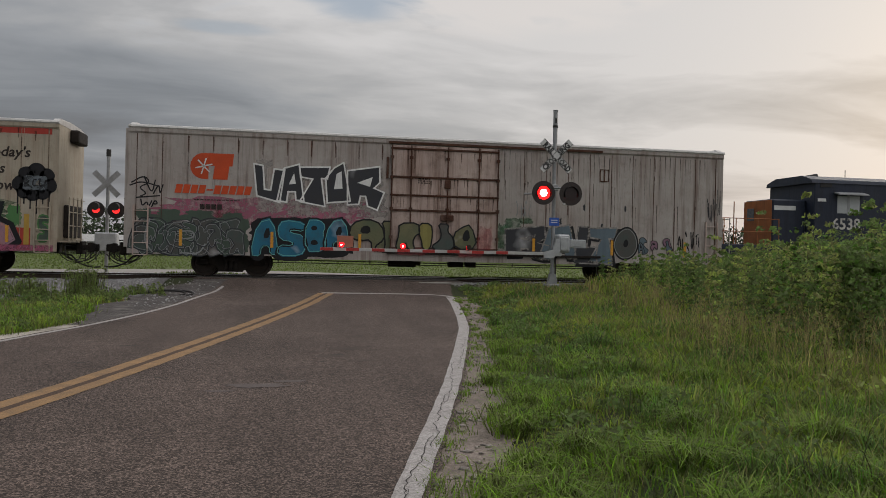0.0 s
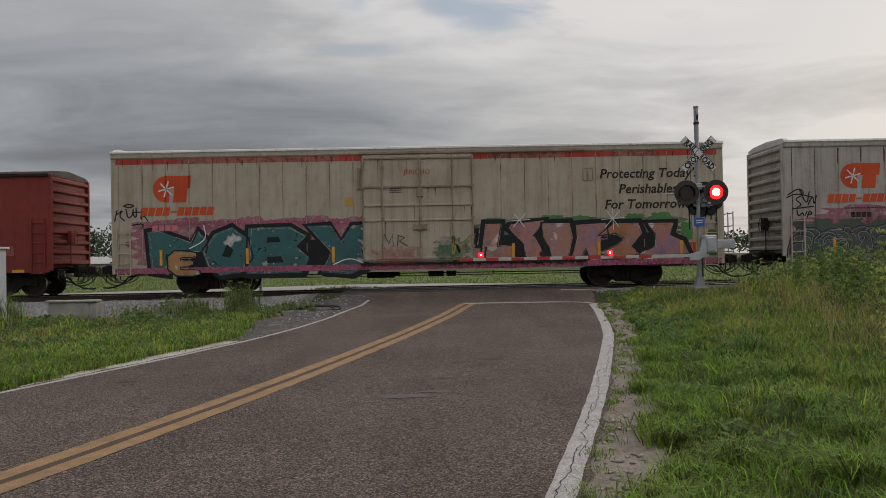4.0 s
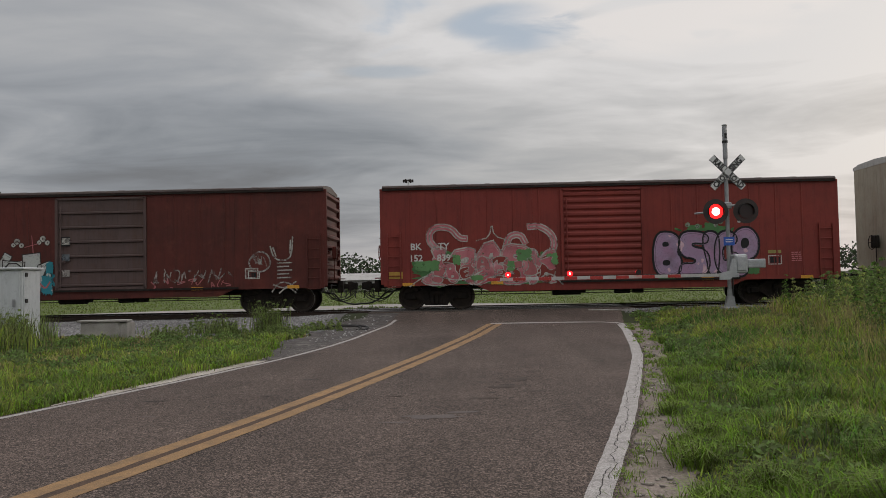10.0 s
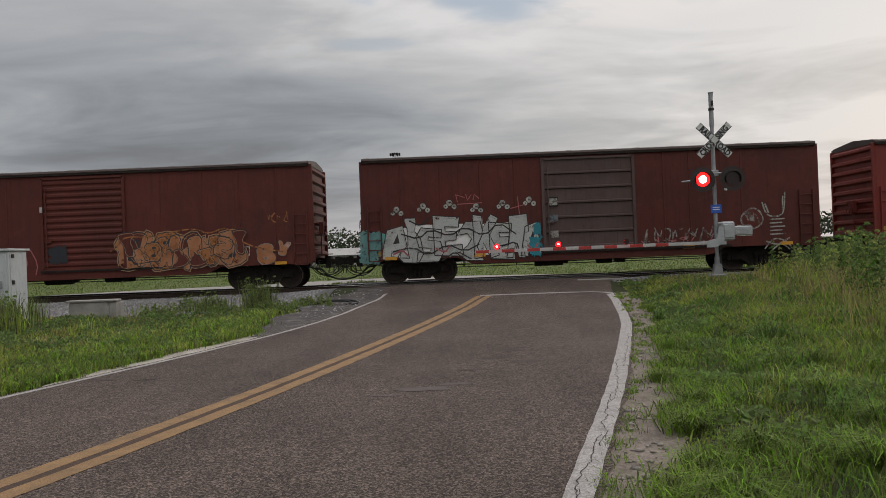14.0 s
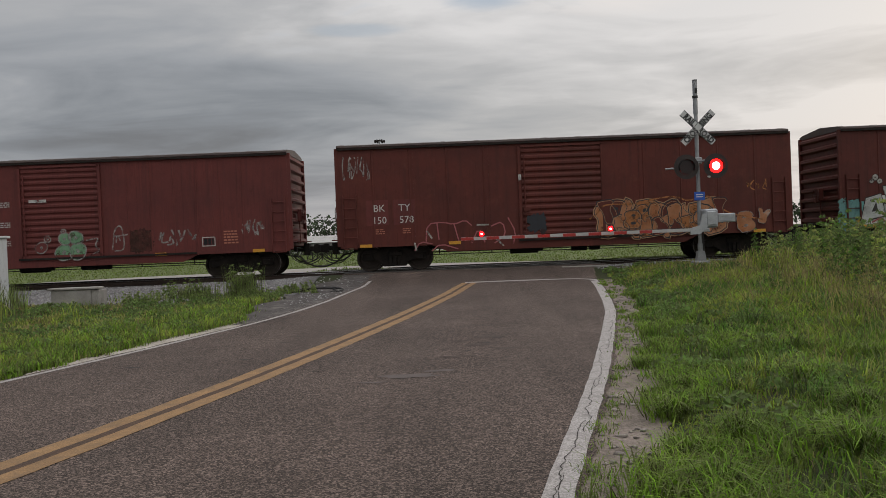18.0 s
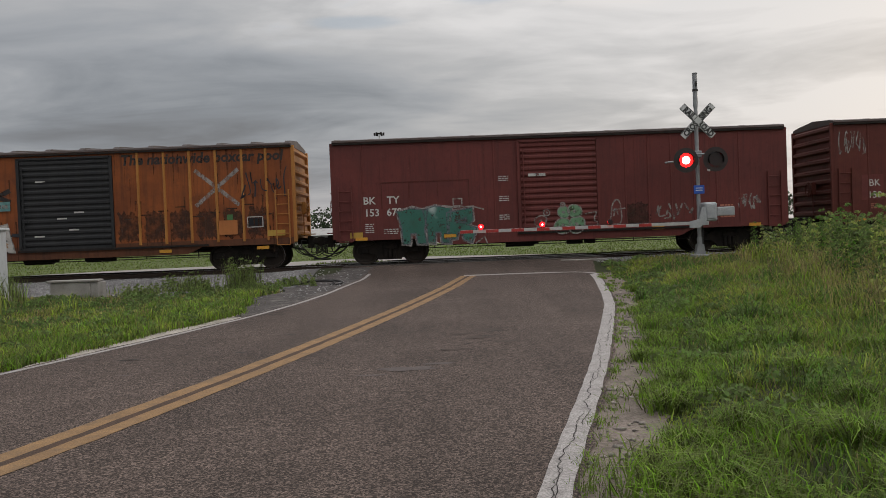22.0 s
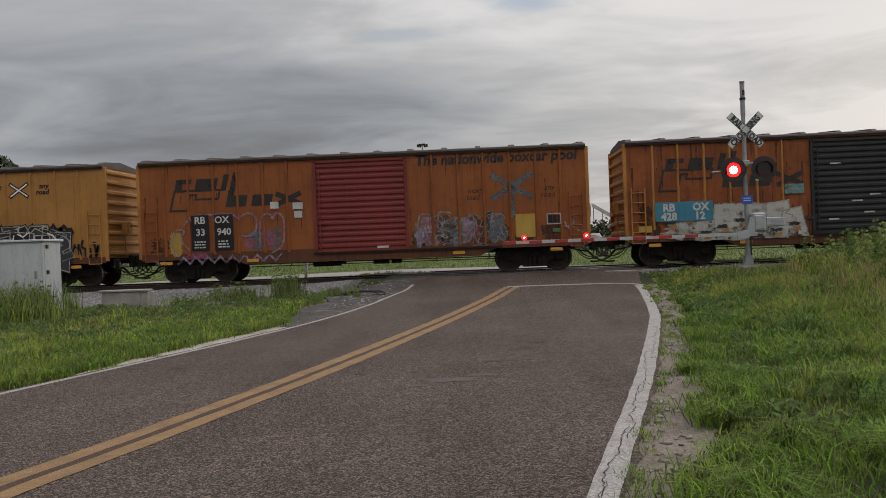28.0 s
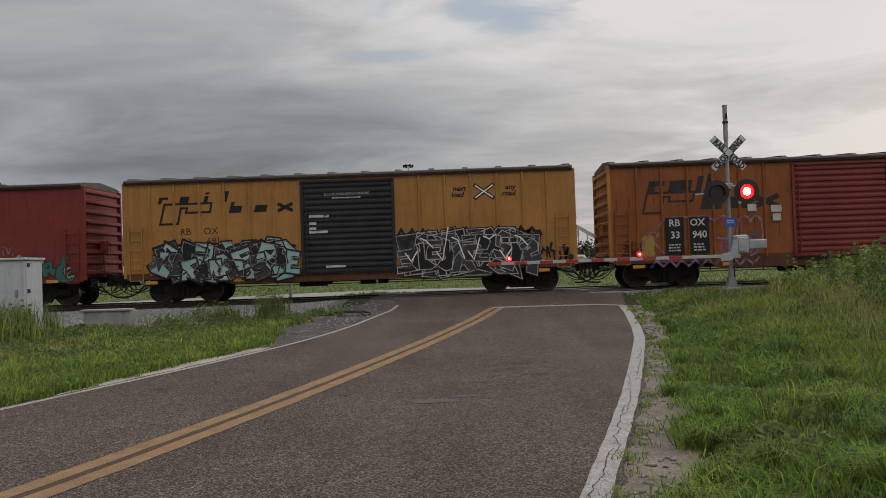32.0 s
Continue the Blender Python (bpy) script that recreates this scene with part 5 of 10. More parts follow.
def underframe(car, L, tx, sill_z, rods=True):
    bm = bmesh.new()
    box(bm, -L / 2 + 0.3, L / 2 - 0.3, -0.22, 0.22, .72, 1.08)
    for k in range(-4, 5):
        x = k * (tx * 2 - 3) / 9
        prism(bm, [(x - 0.04, .70), (x + 0.04, .70), (x + 0.04, 1.08), (x - 0.04, 1.08)], -1.5, 1.5)
    box(bm, -L / 2 + 0.02, L / 2 - 0.02, -1.5, 1.5, 1.05, 1.11)
    part("underframe", bm, GRIME_AND_SHADE, car)
    bm = bmesh.new()
    cyl(bm, (-1.9, -0.75, .60), (-0.9, -0.75, .60), 0.17, 14)
    cyl(bm, (-0.9, -0.75, .60), (-0.72, -0.75, .60), 0.10, 10)
    for x in (-1.7, -1.1):
        box(bm, x - 0.03, x + 0.03, -0.95, -0.55, .60, 1.06)
    part("brake_reservoir", bm, GRIME_AND_SHADE, car)
    bm = bmesh.new()
    cyl(bm, (0.3, -0.8, .58), (0.85, -0.8, .58), 0.13, 12)
    box(bm, 0.95, 1.3, -1.0, -0.6, .46, .82, 0.02)
    box(bm, 0.5, 0.56, -0.95, -0.6, .55, 1.06)
    part("brake_valve", bm, GRIME_AND_SHADE, car)
    bm = bmesh.new()
    cyl(bm, (-tx + 1.2, -1.25, .52), (tx - 1.2, -1.25, .50), 0.014, 6)
    cyl(bm, (-tx + 1.2, -0.55, .60), (tx - 1.2, -0.6, .56), 0.018, 6)
    for x in (-tx + 1.6, -2.6, 2.6, tx - 1.6):
        cyl(bm, (x, -1.25, .52), (x, -1.3, .98), 0.02, 6)
    part("brake_rod", bm, GRIME_AND_SHADE, car)


RIBS = {}


def rib_mesh(kind, length, h, y, depth, material, wide):
    """A pressed rib, running along x (doors) or y (ends), shared by all of one size and paint."""
    key = (kind, round(length, 3), round(h, 4), material.name, wide)
    if key not in RIBS:
        bm = bmesh.new()
        prof = ((-.46, 0), (-.42, 1), (-.32, 1), (-.28, 0)) if wide else ((-.40, 0), (-.16, 1), (.16, 1), (.40, 0))
        a, b = [bm.verts.new((-length / 2, -d * depth, z * h)) for z, d in prof], [bm.verts.new((length / 2, -d * depth, z * h)) for z, d in prof]
        for k in range(3):
            bm.faces.new((a[k], b[k], b[k + 1], a[k + 1]))
        bm.faces.new(a)
        bm.faces.new(b[::-1])
        bmesh.ops.recalc_face_normals(bm, faces=bm.faces[:])
        RIBS[key] = mesh_of(bm, "rib", material)
    return RIBS[key]


def end_wall(car, s, L, z0, z1, material, ribs=9, name="end_wall"):
    """A pressed steel end with level ribs."""
    x = s * L / 2
    wall = part(name, box(bmesh.new(), min(x, x - s * 0.05), max(x, x - s * 0.05), -1.53, 1.53, z0, z1), material, car)
    h = (z1 - z0) / ribs
    for i in range(ribs):
        part("end_rib", rib_mesh("end", 2.86, h * 0.72, 0, 0.11, material, False), None, wall, at=pose(x, 0, z0 + h * (i + 0.5), 0, 0, s * 90))
    for sy in (-1, 1):
        part("corner_post", box(bmesh.new(), min(x - s * 0.05, x + s * 0.112), max(x - s * 0.05, x + s * 0.112), sy * 1.5 - 0.052, sy * 1.5 + 0.052, z0 - 0.1, z1 - 0.02, 0.01), material, wall)
    return wall


def end_gear(car, s, L, material):
    """Brake platform, wheel and grab irons on an end."""
    x = s * (L / 2 + 0.09)
    part("end_platform", box(bmesh.new(), min(x, x + s * 0.32), max(x, x + s * 0.32), -0.75, 0.75, 1.14, 1.18), material, car)
    for z in (1.35, 1.75, 2.15, 2.55):
        bm = cyl(bmesh.new(), (x + s * 0.05, -1.45, z), (x + s * 0.05, -0.98, z), 0.014, 6)
        for y in (-1.45, -0.98):
            cyl(bm, (x - s * 0.05, y, z), (x + s * 0.05, y, z), 0.012, 6)
        part("grab_iron", bm, material, car)
    bm = box(bmesh.new(), min(x, x + s * 0.16), max(x, x + s * 0.16), -0.35, 0.0, 1.9, 2.35, 0.02)
    cyl(bm, (x + s * 0.05, -0.17, 1.1), (x + s * 0.05, -0.17, 1.95), 0.02, 6)
    gear = part("brake_housing", bm, material, car)
    bm = bmesh.new()
    for k in range(12):
        a0, a1 = k * math.pi / 6, (k + 1) * math.pi / 6
        cyl(bm, (x + s * 0.2, -0.17 + 0.26 * math.cos(a0), 2.1 + 0.26 * math.sin(a0)), (x + s * 0.2, -0.17 + 0.26 * math.cos(a1), 2.1 + 0.26 * math.sin(a1)), 0.014, 6)
        if k % 3 == 0:
            cyl(bm, (x + s * 0.18, -0.17, 2.1), (x + s * 0.2, -0.17 + 0.26 * math.cos(a0), 2.1 + 0.26 * math.sin(a0)), 0.01, 5)
    part("brake_wheel", bm, material, gear)


def roof_panels(car, L, eave, material, n, rise=0.16, ridge=0.055):
    """A low peaked roof with raised seam caps and a lip along the eave."""
    roof = part("roof", prism_x(-L / 2 - 0.02, L / 2 + 0.02, ((-1.60, eave - 0.10), (-1.63, eave - 0.06), (-1.60, eave), (-1.35, eave + 0.05), (0, eave + rise), (1.35, eave + 0.05), (1.60, eave), (1.60, eave - 0.10))), material, car)
    cap = bmesh.new()
    for sgn in (-1, 1):
        v = [cap.verts.new((x, y, z)) for x in (-0.09, 0.09) for y, z in ((sgn * 1.55, eave + 0.0), (sgn * 1.32, eave + 0.05 + ridge), (sgn * 0.02, eave + rise + ridge))]
        f = [cap.faces.new((v[0], v[1], v[4], v[3])), cap.faces.new((v[1], v[2], v[5], v[4]))]
        for i in (0, 3):
            w = cap.verts.new((v[i].co.x, v[i + 2].co.y, eave))
            cap.faces.new((v[i], v[i + 1], v[i + 2], w))
    bmesh.ops.recalc_face_normals(cap, faces=cap.faces[:])
    me = mesh_of(cap, "roof_cap", material)
    for i in range(n + 1):
        part("roof_cap", me, None, roof, at=pose(-L / 2 + 0.12 + (L - 0.24) * i / n, 0, 0))
    return roof


def prism_x(x0, x1, prof):
    """A bar along x with the outline prof in y, z."""
    bm = bmesh.new()
    a, b = [bm.verts.new((x0, y, z)) for y, z in prof], [bm.verts.new((x1, y, z)) for y, z in prof]
    n = len(prof)
    for i in range(n):
        bm.faces.new((a[i], b[i], b[(i + 1) % n], a[(i + 1) % n]))
    bm.faces.new(a)
    bm.faces.new(b[::-1])
    bmesh.ops.recalc_face_normals(bm, faces=bm.faces[:])
    return bm


def corrugated_door(car, x0, x1, z0, z1, material, ribs, y=-1.60, far=False, label="", wide_ribs=False):
    """A sliding door with level pressed ribs, its frame, track and bars."""
    bm = bmesh.new()
    yb = -1.572
    box(bm, x0, x1, yb, -1.50, z0, z1)
    door = part("door", bm, material, car, label)
    h = (z1 - z0 - 0.12) / ribs
    for i in range(ribs):
        part("door_rib", rib_mesh("door", x1 - x0 - 0.14, h, 0, 0.055 if wide_ribs else 0.042, material, wide_ribs), None, door, at=pose((x0 + x1) / 2, yb, z0 + 0.06 + h * (i + 0.5)))
        if wide_ribs:
            part("door_joint", box(bmesh.new(), x0 + 0.07, x1 - 0.07, yb - 0.006, yb, z0 + 0.06 + h * (i + 0.02), z0 + 0.06 + h * (i + 0.05)), GRIME_AND_SHADE, door)
    bm = bmesh.new()
    for x in (x0, x1):
        box(bm, x - 0.05, x + 0.05, y - 0.03, -1.5, z0 - 0.02, z1 + 0.02)
    box(bm, x0, x1, y - 0.03, -1.5, z0 - 0.03, z0 + 0.05)
    box(bm, x0, x1, y - 0.03, -1.5, z1 - 0.04, z1 + 0.03)
    part("door_frame", bm, material, door)
    bm = bmesh.new()
    cyl(bm, (x0 + 0.16, y - 0.05, z0 + 0.05), (x0 + 0.16, y - 0.05, z1 - 0.3), 0.022, 8)
    box(bm, x0 + 0.10, x0 + 0.34, y - 0.08, y - 0.03, z0 + 0.95, z0 + 1.02)
    part("locking_bar", bm, material, door)
    return door


def side_sheets(car, L, z0, z1, cuts, material, y=-1.56, name="side_sheet", gap=0.006):
    """The plates of the near side, one by one, between the cuts along x; the far side is one plate."""
    cuts = [-L / 2] + sorted(cuts) + [L / 2]
    for a, b in zip(cuts, cuts[1:]):
        part(name, box(bmesh.new(), a + gap / 2, b - gap / 2, y, y + 0.04, z0, z1), material, car)
    bm = bmesh.new()
    box(bm, -L / 2, L / 2, -y - 0.04, -y, z0, z1)
    box(bm, -L / 2 + 0.02, L / 2 - 0.02, y + 0.045, y + 0.06, z0, z1)
    part("body_lining", bm, material, car)


def posts(car, xs, z0, z1, material, w=0.10, d=0.055, y=-1.56):
    for x in xs:
        bm = bmesh.new()
        v = [(x - w / 2, y), (x - w / 4, y - d), (x + w / 4, y - d), (x + w / 2, y)]
        a, b = [bm.verts.new((px, py, z0)) for px, py in v], [bm.verts.new((px, py, z1)) for px, py in v]
        for k in range(3):
            bm.faces.new((a[k], a[k + 1], b[k + 1], b[k]))
        bm.faces.new(a[::-1])
        bm.faces.new(b)
        part("side_post", bm, material, car)


def sill(car, L, z_end, z_mid, tx, material, y=-1.5495, top=1.08):
    """The side sill, deeper between the trucks."""
    bm = bmesh.new()
    pts = [(-L / 2, top), (-L / 2, z_end), (-tx + 1.35, z_end), (-tx + 1.9, z_mid), (tx - 1.9, z_mid), (tx - 1.35, z_end), (L / 2, z_end), (L / 2, top)]
    prism(bm, pts, y - 0.012, y + 0.03)
    prism(bm, pts, -y - 0.03, -y + 0.012)
    return part("side_sill", bm, material, car)


def reflectors(car, xs, z, y=-1.585, w=0.40, h=0.11):
    for x in xs:
        part("reflector", box(bmesh.new(), x - w / 2, x + w / 2, y - 0.006, y, z, z + h), REFLECT, car, "yellow reflective plate")


def stencil_box(car, x, z, w=0.46, h=0.32, y=-1.566):
    """The black lube plates in a white frame."""
    bm = bmesh.new()
    for a, b, c, d in ((0, w, 0, 0.03), (0, w, h - 0.03, h), (0, 0.03, 0, h), (w - 0.03, w, 0, h)):
        box(bm, x + a, x + b, y - 0.004, y, z + c, z + d)
    fr = part("stencil_frame", bm, STENCIL, car, "white-framed black stencil plate")
    bm = bmesh.new()
    for a, b in ((0.06, w * 0.40), (w * 0.46, w * 0.68), (w * 0.76, w - 0.06)):
        box(bm, x + a, x + b, y - 0.003, y - 0.0005, z + 0.06, z + h - 0.06)
    part("stencil_plate", bm, BLACK_PATCH, fr)


K = 0.9724          # metres of this plan in a metre of the train's own list
CARS = []


def finish(car, x, label, category, group="cars of the freight train"):
    tagged(car, label, category, group)
    CARS.append((car, x * K))
    return car


SILL_DIRT = car_paint("dirty_sill_paint", (0.10, 0.075, 0.065), (0.065, 0.05, 0.045), seed=61)


# ---- train: the two refrigerator cars ----
def reefer(paint, end_paint, door_paint, seams_mat, ribs_left):
    L, eave, tx = 21.42, 5.02, 7.38
    car = thing("refrigerator_car", "", "")
    seam_x = [-9.64 + 0.818 * i for i in range(10)] + [2.9 + 0.835 * i for i in range(10)]
    side_sheets(car, L, 1.02, eave - 0.12, [x for x in seam_x if abs(x) < L / 2], paint)
    for x in seam_x + [-10.45, 10.4]:
        if abs(x) > 2.05:
            h0 = 3.15 if ribs_left and -9.5 < x < -2.0 else (0.0 if int(x * 31) % 3 else 1.4)
            part("seam", box(bmesh.new(), x - 0.011, x + 0.011, -1.568, -1.555, 1.05 + h0, eave - 0.28), seams_mat, car, "rusty seam")
    part("top_rail", prism_x(-L / 2, L / 2, ((-1.575, eave - 0.26), (-1.60, eave - 0.22), (-1.60, eave - 0.02), (-1.50, eave), (-1.50, eave - 0.26))), paint, car)
    roof_panels(car, L, eave, ROOF_GREY, 1, 0.10)
    sill(car, L, 0.74, 0.66, tx, paint)
    underframe(car, L, tx, 0.6)
    add_trucks(car, (-tx, tx))
    add_ends(car, L)
    if ribs_left:
        end_wall(car, -1, L, 1.05, eave - 0.1, end_paint, 11)
    else:
        part("end_wall", box(bmesh.new(), -L / 2 - 0.01, -L / 2 + 0.04, -1.55, 1.55, 1.05, eave - 0.05), end_paint, car)
    part("end_wall", box(bmesh.new(), L / 2 - 0.04, L / 2 + 0.01, -1.55, 1.55, 1.05, eave - 0.05), end_paint, car, "plain pale end wall")
    part("cooling_unit", box(bmesh.new(), L / 2, L / 2 + 0.30, -0.3, 0.9, eave - 0.55, eave - 0.12, 0.04), GRIME_AND_SHADE, car)
    part("control_box", box(bmesh.new(), L / 2, L / 2 + 0.16, -0.9, 0.9, 1.2, 2.3, 0.03), GRIME_AND_SHADE, car)
    platform = part("end_platform", box(bmesh.new(), L / 2, L / 2 + 0.4, -1.5, 0.6, 1.05, 1.10), end_paint, car)
    for y in (-1.5, -1.0, -0.5, 0.0):
        part("railing_post", cyl(bmesh.new(), (L / 2 + 0.35, y, 1.1), (L / 2 + 0.35, y, 2.55), 0.02, 6), end_paint, platform)
    for z in (1.15, 1.6, 2.05, 2.5):
        part("railing_bar", cyl(bmesh.new(), (L / 2 + 0.35, -1.5, z), (L / 2 + 0.35, 0.4, z), 0.018, 6), end_paint, platform)
    end_gear(car, -1, L, GRIME_AND_SHADE)
    ladder(car, -L / 2 + 0.42, 0.92, 2.35, 4, door_paint)
    ladder(car, L / 2 - 0.45, 0.92, 2.35, 4, door_paint)
    # plug door with its cranks and rails
    bm = bmesh.new()
    box(bm, -1.93, 1.90, -1.62, -1.55, 1.02, 4.74, 0.01)
    door = part("door", bm, door_paint, car, "wide insulated plug door")
    for z in (4.62, 3.62, 2.98, 2.45, 1.12):
        part("door_rail", box(bmesh.new(), -1.98, 1.95, -1.66, -1.62, z - 0.035, z + 0.035, 0.008), seams_mat if ribs_left or z in (4.62, 3.62) else door_paint, door)
    for x in (-1.93, -1.25, 0.06, 1.20, 1.90):
        bm = bmesh.new()
        cyl(bm, (x, -1.68, 1.06), (x, -1.68, 4.72), 0.026, 8)
        for z in (1.5, 2.5, 3.6, 4.3):
            box(bm, x - 0.06, x + 0.06, -1.70, -1.62, z - 0.05, z + 0.05)
        part("locking_bar", bm, seams_mat, door)
    bm = bmesh.new()
    box(bm, -0.18, 0.30, -1.71, -1.65, 2.10, 2.32, 0.02)
    cyl(bm, (0.06, -1.72, 2.9), (0.06, -1.70, 2.2), 0.03, 8)
    box(bm, -0.05, 0.17, -1.71, -1.65, 3.25, 3.55, 0.02)
    part("door_crank", bm, seams_mat, door)
    part("door_track", box(bmesh.new(), -2.05, 5.85, -1.64, -1.57, 4.78, 4.86), seams_mat, car, "rusty upper door track")
    part("door_track", box(bmesh.new(), -2.05, 5.85, -1.64, -1.57, 0.90, 0.98), GRIME_AND_SHADE, car)
    part("door_stop", box(bmesh.new(), -2.12, -2.04, -1.62, -1.57, 3.55, 4.3), seams_mat, car)
    # ice-hatch like inspection door and vents
    bm = bmesh.new()
    for a, b, c, d in ((5.78, 6.14, 3.72, 3.75), (5.78, 6.14, 4.15, 4.18), (5.78, 5.81, 3.75, 4.15), (6.11, 6.14, 3.75, 4.15), (5.93, 5.98, 3.75, 4.15)):
        box(bm, a, b, -1.58, -1.56, c, d)
    part("inspection_hatch", bm, seams_mat, car)
    reflectors(car, (-9.0, -6.0, -3.0, 3.3, 6.3, 9.2), 1.02, w=0.10, h=0.55)
    bars(car, -1.0, 3.55, 0.42, 3, STENCIL_DARK, y=-1.624)
    return car


def emblem(car, x, z, w, h):
    """The haulier's mark as a plain shape: a rounded block with a notch, and a snow crystal of bars."""
    r = h / 2
    pts = [(x + r + r * math.cos(a), z + r + r * math.sin(a)) for a in [math.pi / 2 + math.pi * i / 10 for i in range(11)]]
    pts += [(x + w * 0.42, z), (x + w * 0.42, z + h * 0.52), (x + w * 0.56, z + h * 0.52), (x + w * 0.52, z), (x + w * 0.86, z), (x + w * 0.90, z + h * 0.52), (x + w * 0.97, z + h * 0.52), (x + w, z + h)]
    em = part("emblem", prism(bmesh.new(), pts, -1.568, -1.562), LOGO_RED, car, "red-orange painted emblem")
    bm = bmesh.new()
    for k in range(3):
        a = k * math.pi / 3 + 0.25
        ribbon(bm, [(x + r + 0.27 * math.cos(a), z + r + 0.27 * math.sin(a)), (x + r - 0.27 * math.cos(a), z + r - 0.27 * math.sin(a))], 0.045, -1.571, 0)
    part("snow_crystal", bm, P_WHITE, em)


def name_bars(car, x0, x1, z0, z1, material, n, shear=0.12, y=-1.568):
    """A firm's name as plain slanted blocks, a short dash among the longer ones."""
    w, h = (x1 - x0) / n, z1 - z0
    for i in range(n):
        a = x0 + i * w
        lo, hi = (0.36, 0.54) if n > 6 and i == n // 2 - 1 else (0.0, 1.0)
        part("name_block", prism(bmesh.new(), [(a + h * shear * lo, z0 + h * lo), (a + w * 0.84 + h * shear * lo, z0 + h * lo), (a + w * 0.84 + h * shear * hi, z0 + h * hi), (a + h * shear * hi, z0 + h * hi)], y - 0.004, y), material, car)


GREY_CAR = car_paint("dirty_white_car_paint", (0.385, 0.352, 0.325), (0.32, 0.28, 0.255), (0.13, 0.08, 0.06), 0.68, (0.14, 0.08, 0.055), 0.4, 0.6, 1)
PINK_DOOR = car_paint("rust_stained_door_paint", (0.47, 0.375, 0.33), (0.37, 0.27, 0.23), (0.09, 0.04, 0.025), 0.75, (0.08, 0.04, 0.025), 0.65, 0.7, 2)
CREAM_CAR = car_paint("cream_car_paint", (0.3952, 0.3458, 0.2698), (0.3268, 0.2812, 0.2166), (0.22, 0.13, 0.085), 0.4, (0.20, 0.11, 0.07), 0.3, 0.6, 3)
CREAM_SEAM = mat("brown_seam", (0.20, 0.15, 0.11), (0.30, 0.24, 0.18), 0.9, scale=2, fine=20, bump=0.1)

car = reefer(GREY_CAR, GREY_CAR, PINK_DOOR, RUST_LINE, True)
emblem(car, -8.74, 3.29, 1.42, 0.88)
name_bars(car, -9.23, -6.72, 2.80, 3.09, LOGO_RED, 10, 0.22)
name_bars(car, -8.40, -7.65, 2.27, 2.45, STENCIL_DARK, 4, 0.0)
bars(car, -8.6, 2.58, 1.5, 1, STENCIL_DARK)
blob(car, -10.4, -1.9, 1.75, 2.75, P_HAZE, seed=4, ragged=0.3, label="pink overspray")
blob(car, -8.0, -6.9, 1.9, 2.35, P_HAZE_RED, seed=5, ragged=0.3)
splats(car, ((-6.1, 2.45, 0.5, 0.25), (-5.0, 2.4, 0.6, 0.3), (-3.9, 2.5, 0.6, 0.25), (-2.6, 2.4, 0.6, 0.3), (-6.3, 3.9, 0.3, 0.15)), P_OLD_WHITE, -1.5635, 24, "pale overspray")
word(car, "UATOR", ((-6.66, -5.62, 2.58, 3.88), (-5.86, -4.95, 2.60, 3.92), (-5.12, -4.08, 2.46, 3.92), (-4.26, -3.36, 2.62, 4.04), (-3.48, -2.18, 2.42, 3.98)), [F_COAL], "large charcoal graffiti letter outlined in white", line=P_WHITE, lw=0.055, shadow=P_OLD_WHITE, y=-1.57)
blob(car, -10.5, -6.7, 0.7, 2.1, P_MOSS, seed=7, ragged=0.15, y=-1.563)
tangle(car, -10.55, -6.85, 0.66, 2.05, [F_MOSS, P_MOSS, F_MOSS], P_DARK, 18, 8, y=-1.566, lw=0.03, inner=P_GREY, label="green and grey graffiti")
splats(car, ((-10.2, 2.1, 0.3, 0.16), (-9.4, 2.12, 0.4, 0.14), (-8.4, 2.1, 0.5, 0.16), (-7.3, 2.0, 0.4, 0.2)), P_MOSS, -1.5638, 130)
strokes(car, [((-9.1, 1.5), (-8.6, 1.55), (-8.55, 1.3), (-9.0, 1.25)), ((-9.0, 0.8), (-8.4, 0.75), (-8.2, 1.1)), ((-10.0, 1.9), (-10.2, 1.2), (-9.9, 0.8))], P_GREY, 0.05, -1.582)
blob(car, -6.8, -3.2, 0.70, 2.12, P_BLACK, seed=150, ragged=0.12, y=-1.5642)
word(car, "ASBA", ((-6.78, -5.72, 0.68, 2.12), (-5.88, -4.78, 0.70, 2.06), (-4.95, -4.12, 0.84, 2.08), (-4.32, -3.28, 0.95, 2.16)), [F_BLUE], "blue graffiti letter with black outline", line=P_BLACK, lw=0.06, y=-1.566, inner=P_AQUA, shadow=P_BLACK, soft=1)
plate(car, -3.78, -3.22, 1.10, 1.50, P_SALMON, y=-1.584, name="paint_patch", label="salmon painted patch", thick=0.001)
word(car, "9V", ((-3.42, -2.1, 0.98, 2.12), (-2.5, -1.62, 0.95, 2.04)), [F_OLIVE], "olive graffiti letter beside the door", line=P_BLACK, lw=0.055, y=-1.575, soft=1)
word(car, "NIVO", ((-1.78, -0.9, 1.05, 2.02), (-0.95, -0.45, 1.05, 2.0), (-0.5, 0.35, 1.05, 2.0), (0.25, 1.2, 1.1, 2.02)), [F_OLIVE, P_KHAKI, F_MOSS], "olive graffiti letter across the door", line=P_BLACK, lw=0.05, y=-1.715, soft=1)
splats(car, ((1.45, 1.5, 0.3, 0.5), (0.9, 0.95, 0.5, 0.15), (-1.2, 1.0, 0.6, 0.15)), P_HAZE_RED, -1.7135, 160)
word(car, "RAHT", ((2.22, 3.95, 0.80, 2.06), (3.5, 4.95, 0.80, 2.10), (4.85, 5.75, 0.70, 2.05), (5.4, 6.5, 0.62, 2.10)), [F_COAL, P_SLATE], "dark graffiti letter with grey outline", line=P_OLD_WHITE, lw=0.06, y=-1.567, shadow=P_BLACK)
